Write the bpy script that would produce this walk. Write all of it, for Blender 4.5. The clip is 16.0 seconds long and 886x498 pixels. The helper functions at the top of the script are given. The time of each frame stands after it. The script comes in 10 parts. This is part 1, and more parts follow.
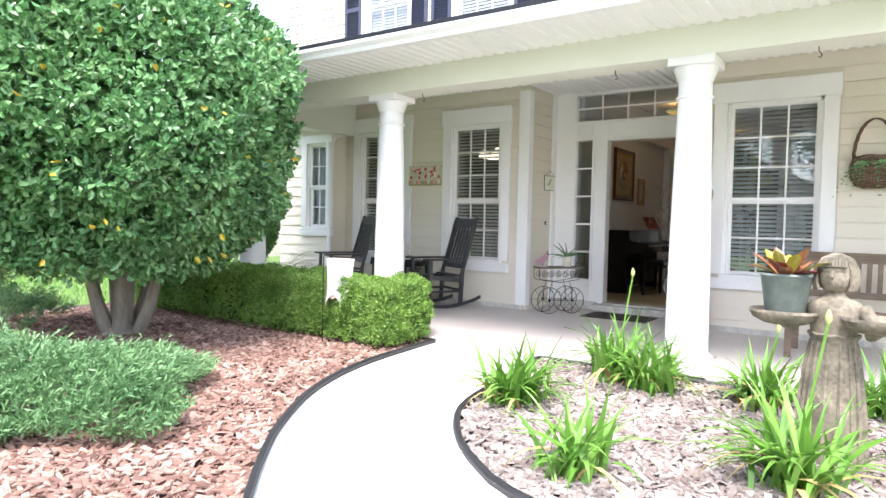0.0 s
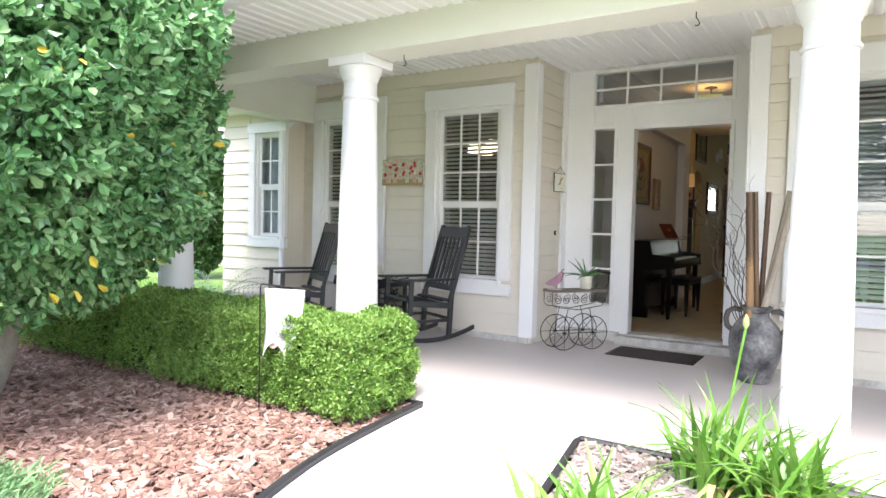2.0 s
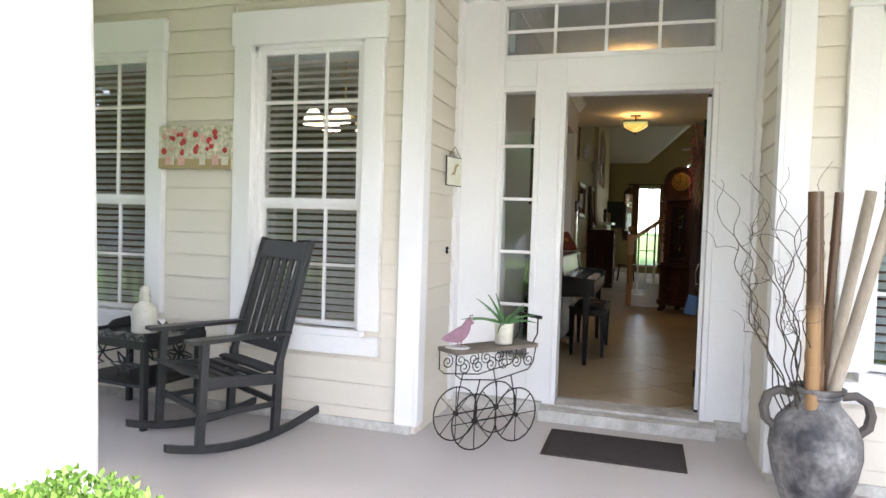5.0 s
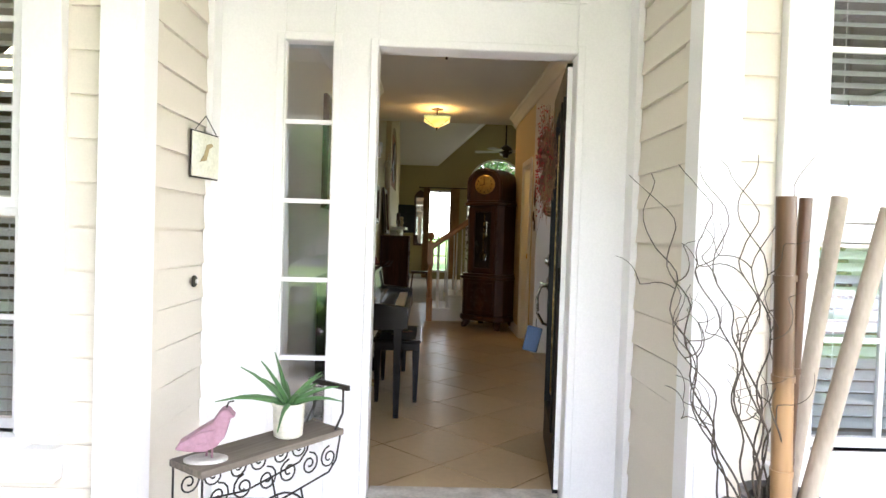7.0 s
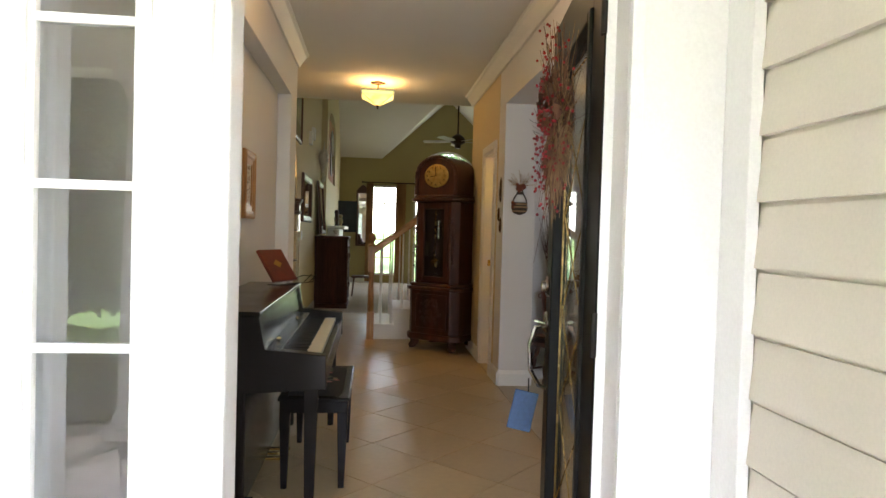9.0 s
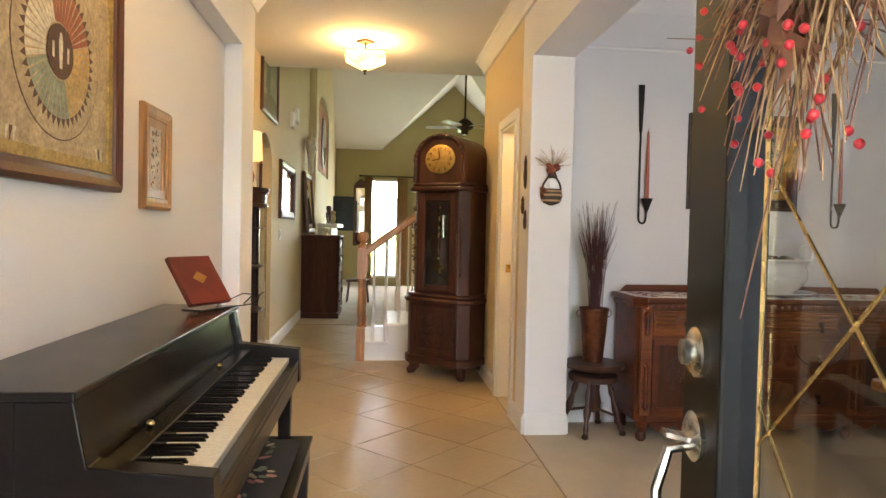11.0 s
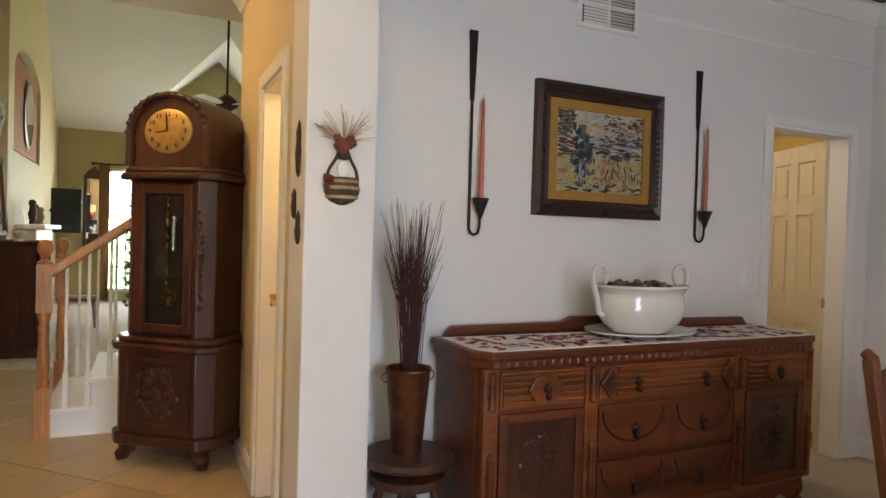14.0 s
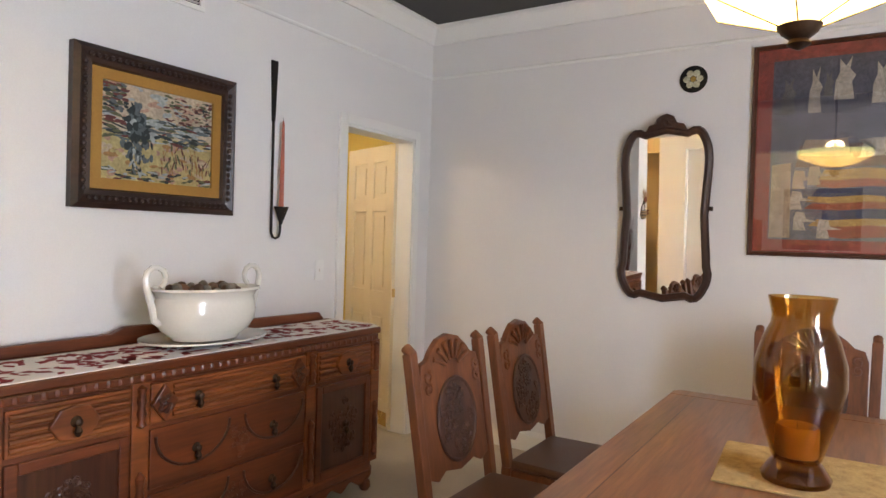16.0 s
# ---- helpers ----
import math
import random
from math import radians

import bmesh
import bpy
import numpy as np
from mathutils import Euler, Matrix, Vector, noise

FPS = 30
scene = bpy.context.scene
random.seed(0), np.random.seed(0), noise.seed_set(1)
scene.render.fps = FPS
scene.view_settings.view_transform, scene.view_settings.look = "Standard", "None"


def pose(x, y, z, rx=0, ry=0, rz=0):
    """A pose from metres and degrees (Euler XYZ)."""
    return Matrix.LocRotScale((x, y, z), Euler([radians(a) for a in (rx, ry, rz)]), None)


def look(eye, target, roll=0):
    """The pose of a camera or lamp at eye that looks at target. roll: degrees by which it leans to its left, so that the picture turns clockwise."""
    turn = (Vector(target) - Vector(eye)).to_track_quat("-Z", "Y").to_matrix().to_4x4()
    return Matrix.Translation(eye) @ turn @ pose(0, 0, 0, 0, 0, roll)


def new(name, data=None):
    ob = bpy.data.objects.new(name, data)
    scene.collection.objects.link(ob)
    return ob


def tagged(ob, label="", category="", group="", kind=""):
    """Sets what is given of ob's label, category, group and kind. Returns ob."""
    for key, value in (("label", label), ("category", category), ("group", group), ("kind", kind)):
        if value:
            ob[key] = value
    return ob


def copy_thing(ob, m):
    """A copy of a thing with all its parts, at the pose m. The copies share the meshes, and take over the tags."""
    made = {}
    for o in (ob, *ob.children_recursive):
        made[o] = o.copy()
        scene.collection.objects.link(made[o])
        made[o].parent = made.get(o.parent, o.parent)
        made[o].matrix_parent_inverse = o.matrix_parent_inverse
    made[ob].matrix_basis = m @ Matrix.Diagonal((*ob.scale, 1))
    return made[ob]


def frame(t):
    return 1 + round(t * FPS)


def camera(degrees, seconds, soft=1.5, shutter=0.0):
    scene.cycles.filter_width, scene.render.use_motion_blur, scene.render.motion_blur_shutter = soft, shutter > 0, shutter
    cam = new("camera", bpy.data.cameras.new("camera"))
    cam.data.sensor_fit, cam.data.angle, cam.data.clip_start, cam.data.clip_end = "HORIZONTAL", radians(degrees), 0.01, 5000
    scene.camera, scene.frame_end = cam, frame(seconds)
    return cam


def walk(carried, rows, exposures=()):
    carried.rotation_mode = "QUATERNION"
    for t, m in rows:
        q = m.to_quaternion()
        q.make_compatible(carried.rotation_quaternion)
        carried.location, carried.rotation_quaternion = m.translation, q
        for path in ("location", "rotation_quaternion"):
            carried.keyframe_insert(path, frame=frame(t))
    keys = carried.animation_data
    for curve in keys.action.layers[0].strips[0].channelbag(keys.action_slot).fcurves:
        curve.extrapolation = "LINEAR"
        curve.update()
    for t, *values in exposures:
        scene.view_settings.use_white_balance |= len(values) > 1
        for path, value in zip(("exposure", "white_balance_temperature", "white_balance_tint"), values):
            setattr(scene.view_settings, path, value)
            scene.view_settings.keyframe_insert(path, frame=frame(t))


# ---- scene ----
cam = camera(68.6, 16.0)
PATH = [
    (0, (-0.101, -0.186, 1.093), (-1.249, 1.449, 1.006), 1.2),
    (0.5, (-0.405, 0.164, 1.07), (-1.543, 1.806, 0.996), 1.2),
    (1, (-0.724, 0.476, 1.09), (-1.849, 2.128, 1.015), 1.4),
    (1.5, (-1.016, 0.828, 1.128), (-2.109, 2.502, 1.053), 1.3),
    (2, (-1.249, 1.21, 1.162), (-2.321, 2.897, 1.083), 1.3),
    (2.5, (-1.486, 1.563, 1.184), (-2.546, 3.257, 1.094), 1.4),
    (3, (-1.724, 1.912, 1.191), (-2.732, 3.638, 1.098), 1.4),
    (3.2, (-1.803, 2.058, 1.2), (-2.792, 3.794, 1.103), 1.4),
    (5.5, (-2.811, 3.746, 1.256), (-3.213, 5.704, 1.196), 1.7),
    (6, (-2.902, 4.067, 1.248), (-3.102, 6.057, 1.196), 1.5),
    (6.5, (-2.907, 4.464, 1.287), (-2.983, 6.462, 1.239), 1.6),
    (7, (-2.932, 4.817, 1.316), (-2.879, 6.816, 1.27), 1.8),
    (7.5, (-2.942, 5.177, 1.338), (-2.748, 7.168, 1.294), 1.8),
    (8, (-2.879, 5.588, 1.367), (-2.655, 7.575, 1.321), 1.7),
    (8.5, (-2.858, 5.952, 1.366), (-2.637, 7.94, 1.319), 1.7),
    (10.8, (-2.731, 7.55, 1.356), (-2.531, 9.539, 1.296), 1.3),
    (11, (-2.702, 7.692, 1.358), (-2.504, 9.682, 1.303), 1.3),
    (11.5, (-2.64, 8.039, 1.354), (-2.465, 10.031, 1.298), 1.4),
    (12, (-2.617, 8.428, 1.397), (-2.454, 10.421, 1.337), 1.3),
    (12.5, (-2.564, 8.696, 1.443), (-2.394, 10.688, 1.38), 1.4),
    (13, (-2.43, 8.956, 1.445), (-2.188, 10.94, 1.387), 1.5),
    (13.5, (-2.328, 9.125, 1.412), (-1.855, 11.067, 1.367), 1.7),
    (14, (-2.308, 9.296, 1.423), (-1.468, 11.112, 1.388), 1.7),
    (14.5, (-2.246, 9.374, 1.437), (-1.092, 11.006, 1.4), 1.5),
    (15, (-2.099, 9.43, 1.454), (-0.728, 10.886, 1.414), 1.8),
    (15.5, (-2.003, 9.408, 1.455), (-0.462, 10.682, 1.412), 2.0),
    (16, (-1.97, 9.345, 1.467), (-0.281, 10.416, 1.435), 1.8),
]
walk(cam, [(t, look(eye, target, roll)) for t, eye, target, roll in PATH],
     exposures=[(0.0, 2.5, 6400, 15), (3.0, 2.85, 6450, 15), (5.5, 3.3, 6450, 16), (6.5, 3.7, 6450, 16), (8.5, 3.95, 6500, 15), (10.8, 5.55, 6600, 17), (13.5, 5.4, 6400, 17), (15.0, 5.85, 6250, 17), (16.0, 6.15, 6250, 17)])

# world: bright overcast sky, broad weak sun
world = bpy.data.worlds.new("sky")
scene.world = world
world.use_nodes = True
wn = world.node_tree.nodes
sky = wn.new("ShaderNodeTexSky")
sky.sky_type = "NISHITA"
sky.sun_disc = False
sky.sun_elevation, sky.sun_rotation = radians(58), radians(157)
sky.air_density, sky.dust_density, sky.ozone_density = 1.0, 1.0, 1.0
hsv = wn.new("ShaderNodeHueSaturation")
hsv.inputs["Saturation"].default_value = 0.62
world.node_tree.links.new(sky.outputs[0], hsv.inputs["Color"])
world.node_tree.links.new(hsv.outputs[0], wn["Background"].inputs["Color"])
wn["Background"].inputs["Strength"].default_value = 0.15

sun_data = bpy.data.lights.new("sun", "SUN")
sun_data.energy, sun_data.angle, sun_data.color = 1.7, radians(25), (1.0, 0.97, 0.93)
sun = new("sun", sun_data)
sun.matrix_world = look((5, -12, 22), (0, 0, 0))


def lamp(name, place, watts, colour, radius):
    data = bpy.data.lights.new(name, "POINT")
    data.energy, data.color, data.shadow_soft_size = watts, colour, radius
    ob = new(name, data)
    ob.location = place
    return ob


WARM = (1.0, 0.65, 0.28)
lamp("foyer_bulb", (-2.82, 9.71, 2.74), 0.54, WARM, 0.06)
lamp("hall_bulb", (-2.84, 13.08, 2.74), 0.56, WARM, 0.06)
lamp("closet_bulb", (-1.1, 12.4, 2.3), 0.62, (1.0, 0.70, 0.30), 0.08)
lamp("table_lamp_bulb", (-3.79, 13.0, 1.98), 0.02, WARM, 0.05)
lamp("dining_bulb", (0.12, 9.5, 2.24), 0.14, WARM, 0.07)
# Unseen lamp without a fixture, added to light the ajar door's face.
lamp("kitchen_fill", (0.7, 13.0, 2.4), 0.42, (1.0, 0.86, 0.66), 0.15)
lamp("side_room_bulb", (-5.08, 8.39, 1.85), 0.05, WARM, 0.06)


def window_light(name, place, turn, w, h, watts, colour=(0.76, 0.87, 1.0)):
    data = bpy.data.lights.new(name, "AREA")
    data.shape, data.size, data.size_y, data.energy, data.color = "RECTANGLE", w, h, watts, colour
    ob = new(name, data)
    ob.matrix_world = pose(*place, *turn)
    return ob


window_light("dining_window_sky", (-1.16, 7.22, 1.47), (90, 0, 0), 0.8, 1.7, 1.35)
# Warm fill lamps added inside the living room windows, tinted for its ceiling.
window_light("living_window_fill", (-1.6, 22.4, 1.7), (-90, 0, 0), 2.4, 2.4, 0.8, (1.0, 0.97, 0.86))
window_light("living_arch_fill", (-1.05, 22.4, 2.95), (-90, 0, 0), 1.4, 0.7, 0.4, (1.0, 0.97, 0.86))


# ---------------------------------------------------------------- materials
def mat(name, c1, c2=None, rough=0.5, metal=0.0, scale=6.0, fine=90.0, bump=0.15, depth=0.002, stretch=(1, 1, 1),
        rnd=0.0, local=False, spec=0.5, fine_amt=0.10, sheen=0.0, emit=0.0, coat=0.0, subsurface=0.0):
    m = bpy.data.materials.new(name)
    m.use_nodes = True
    nt = m.node_tree
    N, L = nt.nodes, nt.links
    p = N["Principled BSDF"]
    c2 = c2 or tuple(c * 0.82 for c in c1)
    if local:
        co = N.new("ShaderNodeTexCoord").outputs["Object"]
    else:
        co = N.new("ShaderNodeNewGeometry").outputs["Position"]
    mp = N.new("ShaderNodeMapping")
    mp.inputs["Scale"].default_value = stretch
    L.new(co, mp.inputs["Vector"])
    n1 = N.new("ShaderNodeTexNoise")
    n1.inputs["Scale"].default_value, n1.inputs["Detail"].default_value = scale, 4
    L.new(mp.outputs[0], n1.inputs["Vector"])
    n2 = N.new("ShaderNodeTexNoise")
    n2.inputs["Scale"].default_value, n2.inputs["Detail"].default_value = fine, 3
    L.new(mp.outputs[0], n2.inputs["Vector"])
    r = N.new("ShaderNodeValToRGB")
    r.color_ramp.elements[0].position, r.color_ramp.elements[1].position = 0.32, 0.68
    r.color_ramp.elements[0].color, r.color_ramp.elements[1].color = (*c2, 1), (*c1, 1)
    L.new(n1.outputs["Fac"], r.inputs["Fac"])
    mx = N.new("ShaderNodeHueSaturation")
    L.new(r.outputs[0], mx.inputs["Color"])
    mr = N.new("ShaderNodeMapRange")
    mr.inputs["From Min"].default_value, mr.inputs["From Max"].default_value = 0.3, 0.7
    mr.inputs["To Min"].default_value, mr.inputs["To Max"].default_value = 1 - fine_amt, 1 + fine_amt
    L.new(n2.outputs["Fac"], mr.inputs["Value"])
    value = mr.outputs[0]
    if rnd:
        oi = N.new("ShaderNodeObjectInfo")
        m2 = N.new("ShaderNodeMapRange")
        m2.inputs["To Min"].default_value, m2.inputs["To Max"].default_value = 1 - rnd, 1 + rnd
        L.new(oi.outputs["Random"], m2.inputs["Value"])
        mu = N.new("ShaderNodeMath")
        mu.operation = "MULTIPLY"
        L.new(value, mu.inputs[0])
        L.new(m2.outputs[0], mu.inputs[1])
        value = mu.outputs[0]
    L.new(value, mx.inputs["Value"])
    L.new(mx.outputs[0], p.inputs["Base Color"])
    rr = N.new("ShaderNodeMapRange")
    rr.inputs["To Min"].default_value, rr.inputs["To Max"].default_value = max(rough - 0.08, 0.02), min(rough + 0.1, 1)
    L.new(n1.outputs["Fac"], rr.inputs["Value"])
    L.new(rr.outputs[0], p.inputs["Roughness"])
    p.inputs["Metallic"].default_value = metal
    p.inputs["Specular IOR Level"].default_value = spec
    p.inputs["Coat Weight"].default_value = coat
    if bump:
        b = N.new("ShaderNodeBump")
        b.inputs["Strength"].default_value, b.inputs["Distance"].default_value = bump, depth
        L.new(n2.outputs["Fac"], b.inputs["Height"])
        L.new(b.outputs[0], p.inputs["Normal"])
    if emit:
        L.new(mx.outputs[0], p.inputs["Emission Color"])
        p.inputs["Emission Strength"].default_value = emit
    return m


def leaf_mat(name, ca, cb, cc, rough=0.35, trans=0.25, scale=2.2):
    """Leaves: colour by island and by a broad noise, some light let through."""
    m = bpy.data.materials.new(name)
    m.use_nodes = True
    N, L = m.node_tree.nodes, m.node_tree.links
    p = N["Principled BSDF"]
    g = N.new("ShaderNodeNewGeometry")
    r = N.new("ShaderNodeValToRGB")
    r.color_ramp.elements[0].color, r.color_ramp.elements[1].color = (*ca, 1), (*cc, 1)
    e = r.color_ramp.elements.new(0.5)
    e.color = (*cb, 1)
    n = N.new("ShaderNodeTexNoise")
    n.inputs["Scale"].default_value, n.inputs["Detail"].default_value = scale, 3
    L.new(g.outputs["Position"], n.inputs["Vector"])
    a = N.new("ShaderNodeMath")
    a.operation = "MULTIPLY_ADD"
    L.new(g.outputs["Random Per Island"], a.inputs[0])
    a.inputs[1].default_value = 0.75
    s2 = N.new("ShaderNodeMath")
    s2.operation = "MULTIPLY_ADD"
    s2.inputs[1].default_value, s2.inputs[2].default_value = 0.9, -0.33
    L.new(n.outputs["Fac"], s2.inputs[0])
    L.new(s2.outputs[0], a.inputs[2])
    L.new(a.outputs[0], r.inputs["Fac"])
    L.new(r.outputs[0], p.inputs["Base Color"])
    p.inputs["Roughness"].default_value = rough
    t = N.new("ShaderNodeBsdfTranslucent")
    L.new(r.outputs[0], t.inputs["Color"])
    mixs = N.new("ShaderNodeMixShader")
    mixs.inputs[0].default_value = trans
    L.new(p.outputs[0], mixs.inputs[1])
    L.new(t.outputs[0], mixs.inputs[2])
    L.new(mixs.outputs[0], N["Material Output"].inputs["Surface"])
    return m


def glass_mat(name, tint=(1, 1, 1), gloss=0.02, ior=1.5):
    m = bpy.data.materials.new(name)
    m.use_nodes = True
    N, L = m.node_tree.nodes, m.node_tree.links
    N.remove(N["Principled BSDF"])
    t = N.new("ShaderNodeBsdfTransparent")
    t.inputs["Color"].default_value = (*tint, 1)
    g = N.new("ShaderNodeBsdfGlossy")
    g.inputs["Roughness"].default_value = gloss
    lw = N.new("ShaderNodeLayerWeight")
    lw.inputs["Blend"].default_value = 0.5
    pw = N.new("ShaderNodeMath")
    pw.operation = "POWER"
    pw.inputs[1].default_value = 4.5
    L.new(lw.outputs["Facing"], pw.inputs[0])
    f = N.new("ShaderNodeMapRange")
    low = ((ior - 1) / (ior + 1)) ** 2
    f.inputs["To Min"].default_value, f.inputs["To Max"].default_value = low, 0.9
    L.new(pw.outputs[0], f.inputs["Value"])
    mx = N.new("ShaderNodeMixShader")
    L.new(f.outputs[0], mx.inputs[0])
    L.new(t.outputs[0], mx.inputs[1])
    L.new(g.outputs[0], mx.inputs[2])
    L.new(mx.outputs[0], N["Material Output"].inputs["Surface"])
    return m


def wood(name, c1, c2, rough=0.4, axis=2, coat=0.0, rnd=0.0, scale=9.0):
    st = [1.0, 1.0, 1.0]
    st[axis] = 0.08
    return mat(name, c1, c2, rough, scale=scale, fine=70, bump=0.2, depth=0.0015, stretch=st, local=True, coat=coat, fine_amt=0.25, rnd=rnd)


SIDING = mat("cream_painted_siding", (0.73, 0.66, 0.56), (0.705, 0.635, 0.535), 0.55, scale=1.2, fine=140, bump=0.12, fine_amt=0.03, rnd=0.02)
WHITE = mat("white_trim_paint", (0.84, 0.815, 0.80), (0.80, 0.775, 0.76), 0.4, scale=2, fine=120, bump=0.06, fine_amt=0.03)
BEAM = mat("cream_beam_paint", (0.76, 0.745, 0.65), (0.73, 0.715, 0.62), 0.5, scale=1.5, fine=100, bump=0.06, fine_amt=0.03)
VINYL = mat("white_soffit_vinyl", (0.85, 0.84, 0.82), (0.82, 0.81, 0.79), 0.45, scale=1.5, fine=80, bump=0.04, fine_amt=0.03)
PORCH = mat("taupe_painted_concrete", (0.53, 0.475, 0.445), (0.49, 0.44, 0.41), 0.55, scale=1.6, fine=120, bump=0.12, fine_amt=0.06)
CONCRETE = mat("pale_concrete", (0.66, 0.65, 0.62), (0.58, 0.57, 0.54), 0.85, scale=2.2, fine=160, bump=0.3, fine_amt=0.08)
EDGING = mat("black_plastic_edging", (0.022, 0.022, 0.024), None, 0.5, scale=5)
SOIL = mat("dark_soil", (0.10, 0.065, 0.045), (0.05, 0.032, 0.024), 0.95, scale=7, fine=50, bump=0.8, depth=0.02)
LAWN = mat("lawn_ground", (0.13, 0.22, 0.045), (0.09, 0.16, 0.035), 0.9, scale=3, fine=60, bump=0.8, depth=0.02, fine_amt=0.4)
ASPHALT = mat("asphalt", (0.06, 0.06, 0.062), (0.045, 0.045, 0.047), 0.9, scale=2, fine=90, bump=0.4)
SHINGLE = mat("dark_roof_shingle", (0.055, 0.06, 0.075), (0.035, 0.038, 0.05), 0.9, scale=3, fine=60, bump=0.5, depth=0.006)
SHUTTER = mat("slate_blue_shutter_paint", (0.055, 0.06, 0.095), (0.045, 0.05, 0.08), 0.5, scale=4)
BLACKWOOD = mat("black_painted_wood", (0.018, 0.018, 0.02), (0.012, 0.012, 0.013), 0.38, scale=8, fine=60, local=True)
DOORBLACK = mat("black_door_paint", (0.013, 0.012, 0.012), (0.009, 0.009, 0.009), 0.4, scale=3, fine=80, bump=0.05, spec=0.2)
IRON = mat("wrought_iron", (0.02, 0.019, 0.018), (0.03, 0.022, 0.016), 0.55, metal=0.6, scale=20)
GLASS = glass_mat("window_glass", (0.93, 0.95, 0.94))
WGLASS = glass_mat("reflective_window_glass", (0.84, 0.87, 0.89), 0.015, 1.85)
BLIND = mat("white_blind_slat", (0.72, 0.71, 0.67), (0.68, 0.67, 0.63), 0.5, scale=3, bump=0.03, fine_amt=0.03)
WALLW = mat("warm_white_wall_paint", (0.76, 0.74, 0.725), (0.74, 0.72, 0.705), 0.7, scale=1.3, fine=220, bump=0.12, fine_amt=0.025)
WALLT = mat("tan_wall_paint", (0.64, 0.51, 0.30), (0.61, 0.485, 0.285), 0.7, scale=1.3, fine=220, bump=0.12, fine_amt=0.03)
# Deep brown carries the side room's dimness in the wall colour.
WALLD = mat("shaded_side_room_wall", (0.13, 0.10, 0.065), (0.11, 0.085, 0.055), 0.7, scale=1.3, fine=220, bump=0.12, fine_amt=0.03)
WALLO = mat("olive_wall_paint", (0.40, 0.34, 0.16), (0.37, 0.315, 0.15), 0.7, scale=1.3, fine=220, bump=0.1, fine_amt=0.03)
WALLY = mat("yellow_wall_paint", (0.75, 0.58, 0.16), (0.72, 0.55, 0.15), 0.7, scale=1.3, fine=200, bump=0.08, fine_amt=0.03)
CEIL = mat("ceiling_paint", (0.78, 0.76, 0.70), (0.75, 0.73, 0.67), 0.85, scale=1.5, fine=130, bump=0.35, depth=0.004, fine_amt=0.05)
CEILD = mat("charcoal_ceiling_paint", (0.075, 0.072, 0.068), (0.065, 0.062, 0.059), 0.85, scale=1.5, fine=130, bump=0.3, fine_amt=0.05)
TRIMIN = mat("white_interior_trim", (0.80, 0.79, 0.76), (0.78, 0.77, 0.74), 0.5, scale=2, fine=100, bump=0.04, fine_amt=0.02)
TILE = mat("beige_floor_tile", (0.47, 0.35, 0.20), (0.43, 0.315, 0.178), 0.32, scale=2.3, fine=28, bump=0.0, fine_amt=0.04, rnd=0.06)
GROUT = mat("brown_grout", (0.26, 0.20, 0.14), (0.22, 0.17, 0.12), 0.9, scale=8)
CARPET = mat("beige_carpet", (0.56, 0.49, 0.38), (0.50, 0.43, 0.33), 0.98, scale=4, fine=260, bump=0.9, depth=0.006, fine_amt=0.2)


